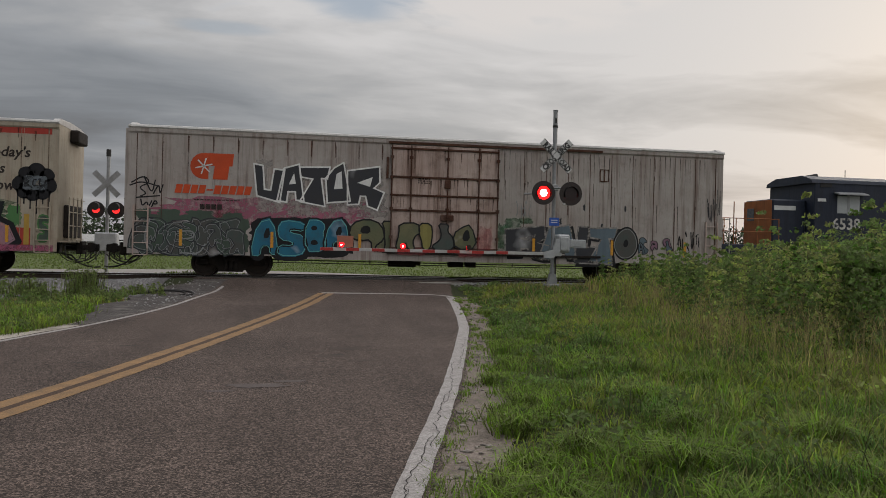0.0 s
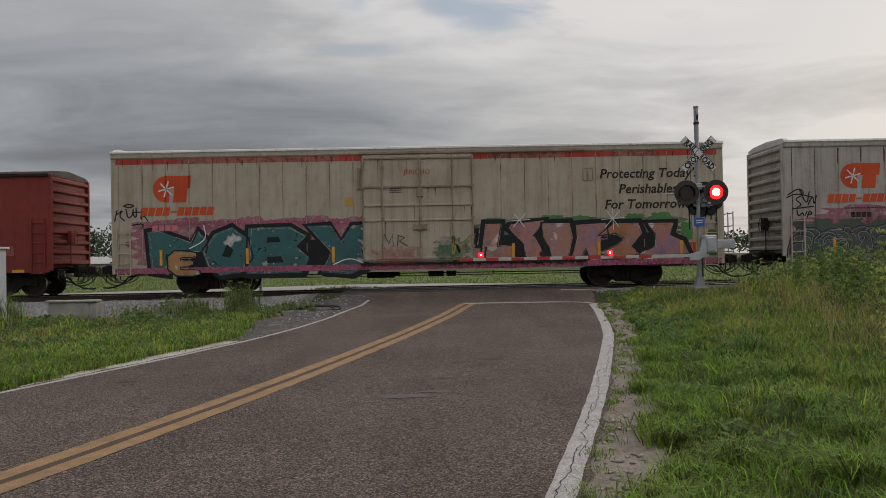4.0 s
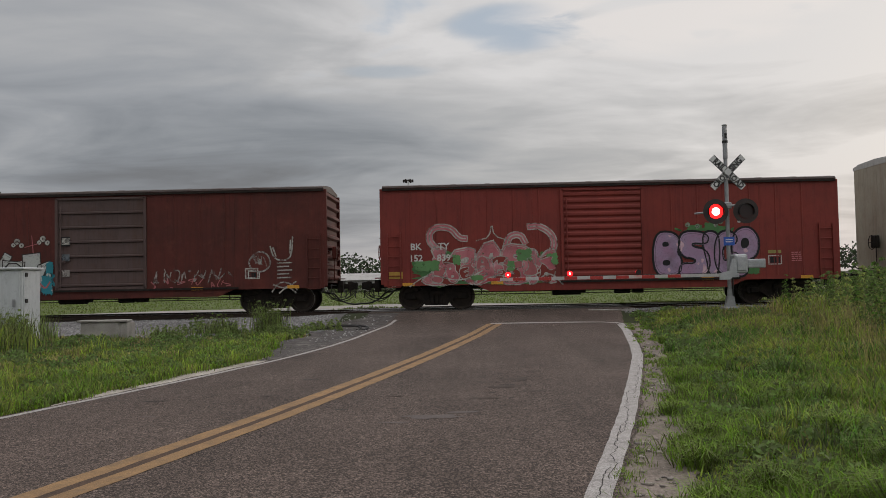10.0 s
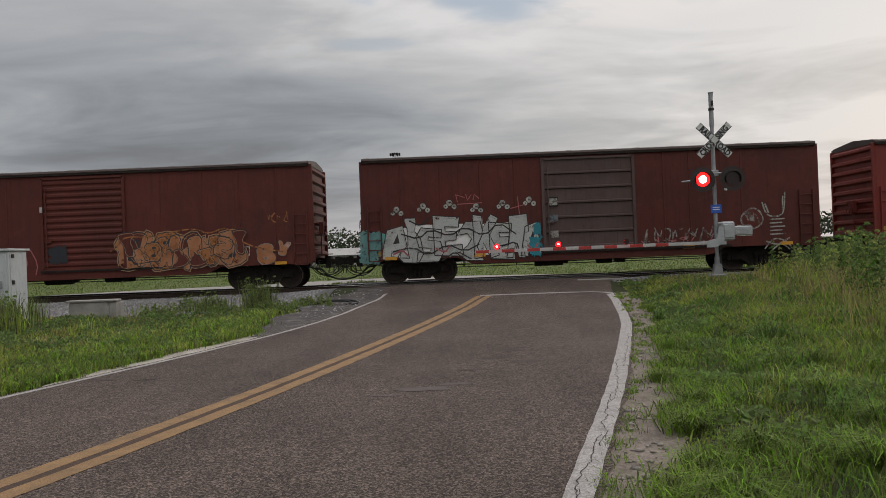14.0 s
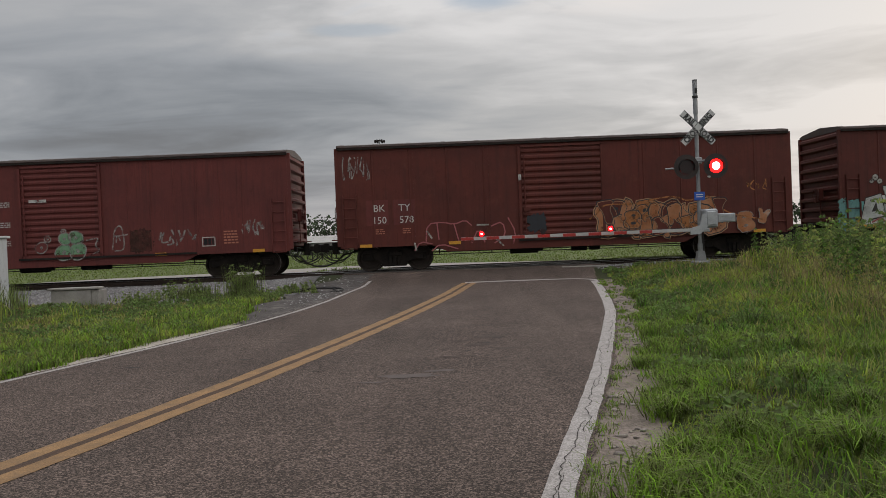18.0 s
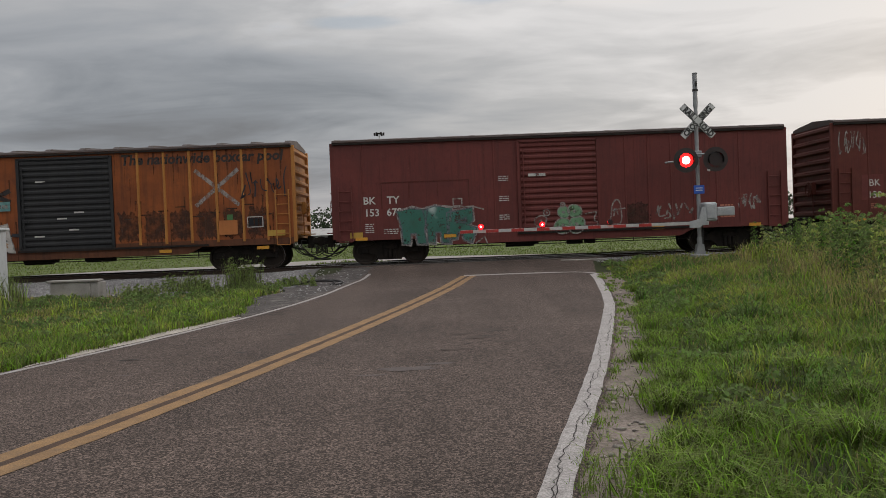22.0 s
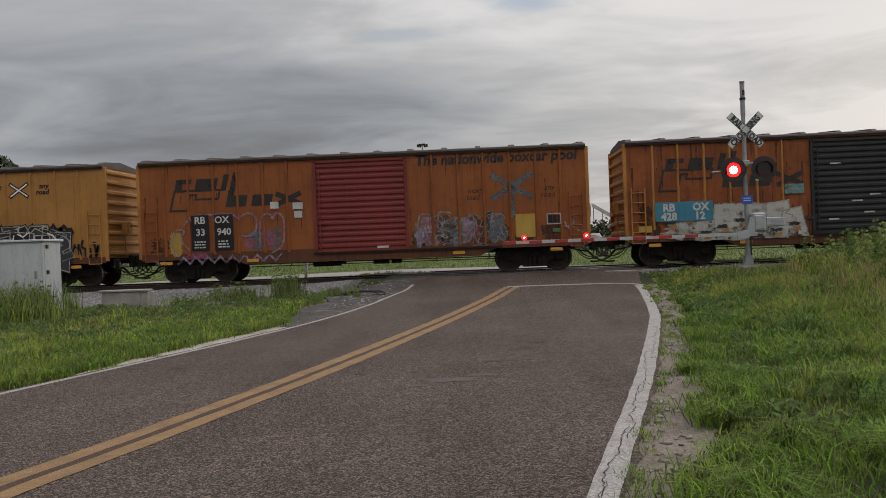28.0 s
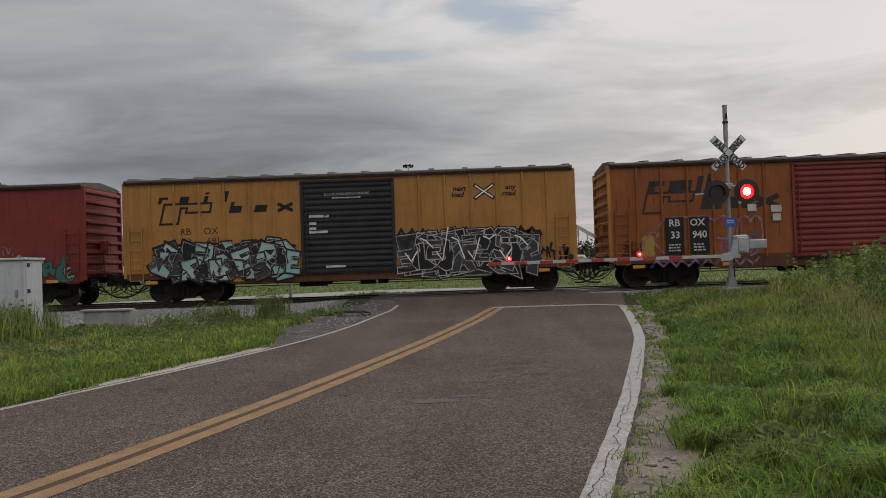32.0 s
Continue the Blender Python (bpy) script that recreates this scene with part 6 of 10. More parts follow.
splats(car, ((2.5, 2.1, 0.35, 0.2), (3.0, 2.2, 0.3, 0.12), (2.1, 1.6, 0.2, 0.5)), P_HAZE_GREEN, -1.5638, 170)
form(car, "Q", (6.32, 7.35, 0.85, 2.12), F_MOSS, P_BLACK, 0.05, -1.575, inner=P_GREY, soft=2, label="round green and grey graffiti form")
tangle(car, 7.35, 8.7, 1.05, 1.72, [P_SLATE, P_MAUVE], P_BLACK, 5, 14, lw=0.025)
strokes(car, [((-10.6, 3.1), (-10.2, 3.35), (-10.0, 3.1), (-10.4, 2.95), (-10.1, 2.75), (-10.3, 2.65)), ((-10.65, 3.0), (-10.3, 3.15), (-9.75, 3.0)), ((-10.2, 3.3), (-9.95, 2.7), (-9.85, 3.2)), ((-9.9, 2.75), (-9.72, 3.1), (-9.7, 2.7), (-9.6, 3.05)), ((-10.3, 2.55), (-10.25, 2.3), (-10.1, 2.5), (-10.05, 2.28), (-9.95, 2.5)), ((-9.95, 2.3), (-9.85, 2.55), (-9.75, 2.4), (-9.9, 2.4)), ((-10.45, 2.6), (-9.7, 2.68))], P_BLACK, 0.045, -1.567, 2, label="black scribbled tag")
scribble(car, 8.9, 9.85, 1.2, 2.0, P_BLACK, 9, 0.035, seed=5)
scribble(car, 10.08, 10.6, 2.2, 3.6, P_DARK, 10, 0.018, seed=7)
runs(car, [-9.64 + 0.818 * k + 0.03 for k in range(10)] + [2.15 + 0.2 * k for k in range(40)], (4.72, 4.7, 4.6), P_RUN, 31)
runs(car, [2.2 + 0.835 * k for k in range(9)] + [2.92 + 0.835 * k for k in range(9)], (3.6, 2.9, 4.0), P_RUN, 32, w=(0.02, 0.06), long=(0.5, 1.8))
runs(car, [-1.85 + 0.12 * k for k in range(31)], (4.6, 3.6, 2.95), P_RUN, 33, y=-1.6225, w=(0.015, 0.07), long=(0.2, 0.9))
scribble(car, 2.6, 3.2, 2.2, 3.0, P_GREY, 5, 0.02, seed=17)
for k, (x, z) in enumerate(((2.9, 2.6), (4.3, 2.35), (5.2, 2.9), (5.9, 2.2), (6.8, 2.9), (3.6, 3.1))):
    blob(car, x - 0.05, x + 0.05, z - 0.28, z, P_DARK, seed=20 + k, ragged=0.5, name="rust_spot")
finish(car, 5.345, "dirty white refrigerator car with rust stains, graffiti and a red emblem", "freight car")

car = reefer(CREAM_CAR, CREAM_CAR, CREAM_CAR, CREAM_SEAM, False)
emblem(car, -9.26, 3.22, 1.34, 0.93)
name_bars(car, -9.70, -7.15, 2.76, 3.05, LOGO_RED, 10, 0.22)
name_bars(car, -9.3, -8.4, 2.22, 2.42, P_PINK, 4, 0.0)
rs_ = random.Random(4)
x_ = -10.55
while x_ < 10.4:
    w_ = rs_.uniform(0.7, 1.9)
    plate(car, x_, min(x_ + w_, 10.5), 4.56, 4.75, P_RED if rs_.random() < 0.22 else P_STRIPE, y=-1.563, name="red_stripe", thick=0.002)
    x_ += w_ + 0.01
letters(car, "JERICHO", -0.03, 4.05, 0.24, P_RED, y=-1.626)
for body_, x_, z_ in (("Protecting Today's", 8.10, 3.80), ("Perishables", 8.05, 3.26), ("For Tomorrow", 7.95, 2.72)):
    letters(car, body_, x_, z_, 0.46, STENCIL_DARK, shear=0.2, bold=0.009, label="dark script lettering")
plate(car, -2.57, -2.3, 2.98, 3.28, P_GOLD, name="placard", label="orange placard")
blob(car, -10.4, -1.6, 0.9, 2.6, P_HAZE, seed=14, ragged=0.16, label="pink overspray")
blob(car, -1.75, 0.2, 0.85, 1.6, P_HAZE_RED, seed=15, ragged=0.5, y=-1.716)
blob(car, 0.4, 1.9, 0.9, 1.9, P_HAZE_GREEN, seed=18, ragged=0.5, y=-1.716)
plate(car, 0.75, 1.3, 1.55, 1.85, P_OLD_WHITE, y=-1.717, name="paint_patch", thick=0.001)
scribble(car, 1.0, 1.9, 1.1, 1.95, P_KHAKI, 4, 0.05, y=-1.718, seed=37)
blob(car, 1.5, 9.6, 1.6, 2.5, P_HAZE_GREEN, seed=16, ragged=0.3)
blob(car, -9.3, -1.95, 0.72, 1.9, P_BLACK, seed=19, ragged=0.25, y=-1.563)
splats(car, [(-9.6 + 0.75 * k, 2.42 + 0.06 * (k % 3), 0.5, 0.16) for k in range(11)], P_HAZE, -1.5628, 180)
word(car, "FQBY", ((-9.50, -7.35, 0.66, 2.32), (-7.60, -5.80, 0.60, 2.36), (-6.12, -3.80, 0.60, 2.34), (-3.95, -1.50, 0.56, 2.40)), [F_LAGOON], "teal graffiti letter with black outline and white edge line", line=P_BLACK, lw=0.06, y=-1.567, halo=P_BLACK, hw=0.20, inner=P_OLD_WHITE, shadow=P_BLACK)
form(car, "E", (-8.80, -7.62, 0.62, 1.55), F_AMBER, P_BLACK, 0.05, -1.588, inner=P_OLD_WHITE, soft=1, label="amber graffiti form")
strokes(car, [((-8.0, 1.6), (-7.4, 1.9), (-7.5, 2.4)), ((-3.0, 0.95), (-2.4, 1.2), (-1.8, 0.9)), ((-2.0, 2.2), (-1.7, 1.8), (-2.1, 1.7), (-1.6, 1.5))], P_WHITE, 0.035, -1.59)
blob(car, 1.9, 9.6, 0.7, 2.0, P_BLACK, seed=22, ragged=0.2, y=-1.563)
plate(car, 9.0, 9.9, 0.78, 1.5, P_RED, name="paint_patch", y=-1.5635, thick=0.001)
plate(car, -10.6, 10.6, 0.74, 0.94, P_HAZE, name="sprayed_sill", y=-1.5845, thick=0.002, label="sill sprayed in dull pink")
word(car, "HHXINZV", ((1.30, 2.35, 0.95, 2.00), (2.10, 3.35, 0.85, 2.30), (3.02, 4.45, 0.95, 2.30), (4.28, 5.42, 0.95, 2.28), (5.28, 6.66, 0.90, 2.26), (6.15, 7.86, 0.92, 2.24), (7.40, 9.50, 0.80, 2.22)), [F_DUSK, F_SUNSET, F_DUSK, F_SUNSET], "pink and orange graffiti letter with black outline", line=P_BLACK, lw=0.06, y=-1.568, halo=P_BLACK, hw=0.26, inner=P_OLD_WHITE, shadow=P_BLACK)
strokes(car, [((3.1, 2.35), (3.9, 2.4)), ((3.35, 2.6), (3.7, 2.15)), ((3.3, 2.15), (3.75, 2.6)), ((6.4, 2.35), (7.2, 2.4)), ((6.6, 2.65), (7.0, 2.1)), ((6.55, 2.1), (7.05, 2.65)), ((6.8, 2.75), (6.82, 2.0))], P_WHITE, 0.025, -1.59, 0, "painted_star")
splats(car, ((2.6, 2.35, 0.4, 0.14), (4.7, 2.42, 0.45, 0.14), (5.7, 2.38, 0.35, 0.14), (7.6, 2.4, 0.4, 0.16), (8.5, 2.42, 0.4, 0.18), (9.4, 1.9, 0.25, 0.4)), P_GREEN, -1.5636, 190, "green spray puff")
plate(car, 9.7, 9.86, 0.95, 1.95, P_GOLD, y=-1.57, name="panel", label="orange strip", thick=0.001)
strokes(car, [((-10.6, 2.6), (-10.5, 3.05), (-10.55, 2.8), (-10.3, 3.0), (-10.45, 2.78), (-10.25, 2.6)), ((-10.2, 3.0), (-10.15, 2.7), (-10.0, 2.75), (-9.95, 3.0)), ((-9.85, 3.05), (-9.85, 2.65), (-10.0, 2.9), (-9.7, 2.9)), ((-9.65, 3.0), (-9.7, 2.6), (-9.6, 2.8), (-9.45, 2.6)), ((-10.3, 3.12), (-10.1, 3.2), (-9.9, 3.12), (-10.1, 3.06), (-10.3, 3.12)), ((-10.0, 2.45), (-9.6, 2.5), (-9.65, 2.35))], P_BLACK, 0.045, -1.566, 1, label="black scribbled tag")
strokes(car, [((-1.3, 1.55), (-1.2, 1.95), (-1.05, 1.65), (-0.92, 1.95), (-0.9, 1.55)), ((-0.75, 1.55), (-0.72, 1.92), (-0.5, 1.85), (-0.68, 1.72), (-0.4, 1.55))], P_DARK, 0.035, -1.63, 0)
runs(car, [-9.64 + 0.818 * k + 0.02 for k in range(10)] + [2.9 + 0.835 * k for k in range(10)], (4.5, 4.4, 3.2), P_RUN, 41, w=(0.01, 0.03))
runs(car, [-1.9 + 0.25 * k for k in range(16)], (4.6, 3.6, 2.95, 2.4), P_RUN, 42, y=-1.6225, long=(0.2, 0.8))
runs(car, [-10.3 + 0.52 * k for k in range(16)] + [2.2 + 0.52 * k for k in range(16)], (4.74, 4.7), P_RUN, 43, long=(0.1, 0.35), w=(0.03, 0.10), y=-1.572)
for k, (x_, z_, r_) in enumerate(((9.58, 2.95, 0.26), (9.75, 3.22, 0.26), (10.05, 3.32, 0.28), (10.35, 3.18, 0.25), (10.45, 2.9, 0.24), (10.25, 2.68, 0.24), (9.95, 2.64, 0.25), (9.68, 2.70, 0.24))):
    form(car, "Q", (x_ - r_, x_ + r_, z_ - r_, z_ + r_), P_BLACK, P_BLACK, 0.06, -1.570, soft=2, turn=60 * k, label="black dripping cloud tag")
blob(car, 9.62, 10.42, 2.72, 3.22, P_WORN_SLATE, seed=37, ragged=0.15, y=-1.5765)
strokes(car, [((9.7, 2.85), (9.72, 3.1), (9.85, 3.0), (9.72, 2.95), (9.88, 2.86), (9.7, 2.85)), ((10.05, 3.08), (9.95, 3.05), (9.95, 2.86), (10.08, 2.88)), ((10.15, 3.08), (10.14, 2.88), (10.26, 2.9)), ((10.3, 2.88), (10.34, 3.1), (10.42, 2.9)), ((9.75, 3.3), (10.0, 3.42), (10.2, 3.3), (10.0, 3.24))], P_BLACK, 0.04, -1.578, 1)
for k in range(6):
    plate(car, 9.48 + 0.19 * k, 9.52 + 0.19 * k, 1.95 + 0.16 * (k * 2 % 3), 2.7, P_BLACK, name="paint_drip", y=-1.57)
form(car, "S", (10.12, 10.48, 1.05, 1.95), P_MOSS, P_GREEN, 0.05, -1.57, soft=1)
finish(car, -18.92, "cream refrigerator car with red top stripe, script lettering and graffiti", "freight car")


# ---- train: the boxcars ----
def boxcar(L, eave, paint, door_paint, post_paint, post_x, cuts, ribs, seed, door=(-1.58, 1.58), wide_ribs=False, roof=None, smooth=False, end_paint=None, door_label="", sill_paint=None):
    tx = 6.05
    car = thing("boxcar", "", "")
    side_sheets(car, L, 1.0, eave - 0.05, cuts, paint)
    posts(car, post_x, 1.0, eave - 0.14, post_paint, 0.10 if not smooth else 0.06, 0.055 if not smooth else 0.018)
    part("top_rail", prism_x(-L / 2, L / 2, ((-1.56, eave - 0.16), (-1.615, eave - 0.14), (-1.615, eave - 0.03), (-1.56, eave))), paint, car)
    roof_panels(car, L, eave, roof or paint, 13, ridge=0.012 if smooth else 0.055)
    # near-black strip that paints the shade below the roof lip
    part("eave_shade_strip", box(bmesh.new(), -L / 2 - 0.01, L / 2 + 0.01, -1.636, -1.56, eave - 0.15, eave - 0.085), GRIME_AND_SHADE, car, "dark strip painted as the shade under the roof edge")
    sill(car, L, 0.86, 0.62, tx, sill_paint or paint)
    underframe(car, L, tx, 0.6)
    add_trucks(car, (-tx, tx))
    add_ends(car, L)
    for s in (-1, 1):
        end_wall(car, s, L, 1.02, eave - 0.06, end_paint or paint, 9)
        end_gear(car, s, L, end_paint or paint)
    ladder(car, -L / 2 + 0.36, 1.05, 2.75, 5, post_paint)
    ladder(car, L / 2 - 0.36, 1.05, 2.75, 5, post_paint)
    corrugated_door(car, door[0], door[1], 0.98, eave - 0.24, door_paint, ribs, wide_ribs=wide_ribs, label=door_label)
    part("door_track", box(bmesh.new(), door[0] - 0.1, min(door[1] + 3.3, L / 2 - 0.4), -1.63, -1.57, 0.88, 0.95), GRIME_AND_SHADE, car)
    reflectors(car, (-7.0, -3.9, 3.4, 6.8), 0.70 if not smooth else 0.86, w=0.42)
    return car


def plain_cuts(n, L):
    return [-L / 2 + L * i / n for i in range(1, n)]


RED_A = car_paint("bright_boxcar_red", (0.2021, 0.03268, 0.02408), (0.1591, 0.02752, 0.02236), (0.09, 0.02, 0.016), 0.45, (0.12, 0.035, 0.022), 0.35, 0.6, 11)
RED_B = car_paint("dark_boxcar_brown_red", (0.098, 0.0215, 0.0155), (0.072, 0.0185, 0.014), (0.04, 0.016, 0.013), 0.5, (0.17, 0.05, 0.03), 0.35, 0.65, 12)
RED_C = car_paint("faded_boxcar_red", (0.110, 0.0255, 0.0182), (0.082, 0.0215, 0.0162), (0.05, 0.018, 0.015), 0.5, (0.18, 0.06, 0.035), 0.3, 0.65, 13)
RED_D = car_paint("mineral_red", (0.1403, 0.034, 0.0289), (0.1062, 0.02805, 0.02465), (0.06, 0.02, 0.018), 0.45, (0.09, 0.03, 0.025), 0.35, 0.65, 14)
BROWN_DOOR = car_paint("grey_brown_door_paint", (0.09775, 0.0663, 0.0612), (0.07225, 0.0493, 0.0459), seed=15)
RUST_ORANGE = car_paint("rusted_orange_paint", (0.285, 0.082, 0.021), (0.17, 0.048, 0.016), (0.07, 0.026, 0.015), 0.75, (0.08, 0.026, 0.015), 0.85, 0.68, 16)
ORANGE_POST = car_paint("orange_post_paint", (0.46, 0.205, 0.05), (0.34, 0.14, 0.035), seed=17)
OLD_ORANGE = car_paint("faded_orange_paint", (0.28, 0.088, 0.022), (0.22, 0.066, 0.019), (0.10, 0.04, 0.02), 0.45, (0.12, 0.045, 0.022), 0.45, 0.65, 18)
YELLOW_CAR = car_paint("yellow_ochre_paint", (0.40, 0.195, 0.05), (0.33, 0.155, 0.04), (0.18, 0.09, 0.035), 0.35, (0.20, 0.09, 0.04), 0.25, 0.6, 19)
BLACK_DOOR = car_paint("black_door_paint", (0.020, 0.021, 0.023), (0.028, 0.028, 0.029), (0.05, 0.045, 0.042), 0.3, (0.035, 0.028, 0.024), 0.35, 0.6, 20)
RED_DOOR = car_paint("red_door_paint", (0.204, 0.0357, 0.0306), (0.1615, 0.0306, 0.0272), seed=21)
RUST_SILL = car_paint("rusty_sill_paint", (0.13, 0.048, 0.022), (0.085, 0.034, 0.018), (0.04, 0.02, 0.014), 0.6, (0.05, 0.025, 0.016), 0.6, 0.7, 23)
DARK_ROOF = car_paint("dark_roof_paint", (0.046, 0.030, 0.027), (0.075, 0.060, 0.054), seed=22)

LB = 15.78
# bright red car with pink and lilac pieces
car = boxcar(15.72, 4.37, RED_A, RED_A, RED_A, [-6.9, -6.0, -5.1, -4.2, -3.3, -2.4, 2.2, 3.1, 4.0, 4.9, 5.8, 6.7], plain_cuts(6, 15.72), 13, 1, door=(-1.6, 1.2), roof=DARK_ROOF, smooth=True)
blob(car, -7.0, -1.7, 0.75, 1.75, P_GREEN, seed=41, ragged=0.35)
blob(car, -6.3, -1.9, 0.84, 2.0, P_HAZE, seed=43, ragged=0.35, y=-1.563)
for k, (a_, b_, c_, d_) in enumerate(((-7.0, -6.0, 1.25, 1.75), (-6.1, -5.4, 1.5, 2.1), (-4.5, -4.0, 1.7, 2.2), (-3.0, -1.75, 1.2, 2.0))):
    blob(car, a_, b_, c_, d_, P_GREEN, seed=140 + k, ragged=0.4, y=-1.5635)
for k, (a_, b_, c_, d_) in enumerate(((-6.6, -5.3, 0.84, 2.2), (-5.6, -4.5, 0.84, 2.25), (-4.8, -3.6, 0.84, 2.45), (-3.8, -2.7, 0.84, 2.3), (-2.9, -1.75, 0.84, 2.1))):
    form(car, "VRASK"[k], (a_, b_, c_, d_), F_PINK, P_CHIP, 0.045, -1.581 - 0.001 * k, inner=P_CHIP, soft=1, label="pink graffiti letter with white outline")
tangle(car, -6.3, -1.9, 0.86, 1.95, [F_PINK, RED_A, P_ROSE], P_CHIP, 16, 42, y=-1.588, lw=0.028, soft=2)
splats(car, ((-6.3, 1.55, 0.5, 0.22), (-5.3, 1.75, 0.16, 0.2), (-4.6, 1.1, 0.25, 0.1), (-2.95, 1.87, 0.3, 0.24), (-1.98, 1.7, 0.24, 0.24), (-3.4, 1.5, 0.15, 0.2)), P_SPRING, -1.602, 240, "green spray puff")
# flared baseline, long hooks and a spike
strokes(car, [((-6.95, 0.84), (-6.3, 1.3), (-5.2, 0.95), (-4.4, 1.35)), ((-4.6, 0.86), (-3.9, 1.25), (-3.2, 0.95), (-2.4, 1.25)), ((-2.6, 0.86), (-2.1, 1.3), (-1.62, 0.82))], P_CHIP, 0.05, -1.602, 3)
for w_, m_, y_ in ((0.26, P_CHIP, -1.580), (0.18, F_PINK, -1.5815), (0.05, P_CHIP, -1.583)):
    strokes(car, [((-5.95, 2.1), (-6.3, 2.45), (-6.15, 2.9), (-5.5, 2.9), (-5.2, 2.5), (-4.98, 2.48)), ((-2.25, 1.7), (-1.85, 2.1), (-1.95, 2.6), (-2.4, 2.88), (-2.75, 2.85)), ((-3.55, 2.2), (-3.45, 2.55), (-3.05, 2.6), (-2.9, 2.3))], m_, w_, y_, 3, label="pink hooked flourish with white edges")
strokes(car, [((-4.6, 2.4), (-4.15, 2.5), (-4.05, 3.0), (-3.98, 2.55), (-3.45, 2.38))], P_CHIP, 0.04, -1.584, 1)
splats(car, ((2.0, 1.1, 0.35, 0.2), (3.0, 2.62, 0.3, 0.2), (3.5, 2.7, 0.2, 0.18), (3.85, 2.55, 0.25, 0.2), (4.9, 1.25, 0.35, 0.25)), P_GREEN, -1.5795, 200, "green spray puff")
word(car, "BSIGP", ((1.50, 2.55, 0.98, 2.58), (2.38, 3.52, 0.98, 2.62), (3.25, 3.85, 0.98, 2.55), (3.62, 4.55, 0.98, 2.62), (4.20, 5.22, 0.98, 2.70)), [F_LILAC], "lilac bubble graffiti letter with black outline", line=P_BLACK, lw=0.05, y=-1.581, halo=P_BLACK, hw=0.10, inner=P_WORN_LILAC, soft=2)
for x_, z_ in ((2.75, 2.8), (3.08, 2.74), (3.72, 2.78), (3.88, 2.88)):
    form(car, "Q", (x_ - 0.08, x_ + 0.08, z_ - 0.08, z_ + 0.08), P_CHIP, P_WORN_GREEN, 0.02, -1.586, soft=2, name="spray_dot")
scribble(car, 2.2, 4.4, 2.5, 2.8, P_GREEN, 6, 0.05, seed=46)
for body_, x_, z_ in (("BK", -6.72, 2.12), ("TY", -5.75, 2.12), ("152", -6.72, 1.72), ("839", -5.75, 1.72)):
    letters(car, body_, x_, z_, 0.32, STENCIL, y=-1.61, name="reporting_letters", bold=0.008)
stencil_box(car, 5.5, 1.36)
bars(car, 6.3, 1.75, 0.35, 5, P_PINK)
plate(car, -7.68, -7.2, 1.12, 1.36, P_GOLD, name="placard")
plate(car, 5.5, 5.95, 1.75, 1.86, P_KHAKI, name="placard")
finish(car, -40.27, "bright red boxcar with ribbed door and pink and lilac graffiti", "boxcar")

# dark red car with a panelled grey-brown door and a silver piece
car = boxcar(LB, 4.42, RED_B, BROWN_DOOR, RED_B, [-6.6, -5.2, -3.8, -2.6, 2.6, 3.5, 4.4, 5.3], plain_cuts(5, LB), 6, 2, door=(-1.60, 1.56), wide_ribs=True, smooth=True, roof=DARK_ROOF, door_label="grey-brown door with wide level panels")
blob(car, -7.85, -6.6, 0.9, 1.9, P_AQUA, seed=50, ragged=0.25)
blob(car, -7.2, -1.9, 0.86, 2.1, P_WHITE, seed=57, ragged=0.2, y=-1.563)
blob(car, -2.4, -1.65, 0.9, 1.8, P_TEAL, seed=58, ragged=0.4, y=-1.5635)
word(car, "AVSEZKENA", ((-7.35, -6.35, 0.85, 2.05), (-6.75, -5.85, 0.72, 2.30), (-6.1, -5.15, 0.74, 1.95), (-5.5, -4.45, 0.90, 2.36), (-4.75, -3.75, 0.72, 2.10), (-4.1, -3.2, 0.80, 2.34), (-3.55, -2.65, 0.72, 2.05), (-2.95, -2.15, 0.78, 2.30), (-2.45, -1.72, 0.80, 2.0)), [F_SILVER], "silver graffiti letter with thin black outline", line=P_MARK, lw=0.034, y=-1.581, inner=P_CHIP)
strokes(car, [((-6.6, 1.75), (-6.0, 1.55), (-5.6, 1.9), (-4.9, 1.6), (-4.4, 1.95), (-3.7, 1.55), (-3.2, 2.05), (-2.6, 1.6)), ((-6.9, 1.15), (-6.2, 1.3), (-5.7, 0.95), (-5.0, 1.35), (-4.4, 1.05), (-3.9, 1.3)), ((-5.2, 0.78), (-4.7, 1.1), (-4.2, 0.8)), ((-3.1, 1.2), (-2.6, 1.35), (-2.5, 1.0), (-3.0, 0.95)), ((-6.3, 2.2), (-5.9, 2.0), (-5.6, 2.3))], P_MARK, 0.05, -1.596, 1)
strokes(car, [((-6.9, 1.05), (-6.6, 1.2), (-6.4, 1.0)), ((-5.4, 1.2), (-5.1, 1.05), (-4.95, 1.25)), ((-2.2, 1.2), (-2.0, 1.0), (-1.85, 1.25))], P_ROSE, 0.06, -1.597, 1)
splats(car, [(-1.95, 1.15, 0.22, 0.4), (-1.85, 1.75, 0.15, 0.25)], P_TEAL, -1.5975, 211, "blue spray puff")
splats(car, [(-7.7, 1.5, 0.45, 0.45), (-7.75, 1.0, 0.4, 0.3)], P_WORN_AQUA, -1.5795, 210, "pale blue-green patch")
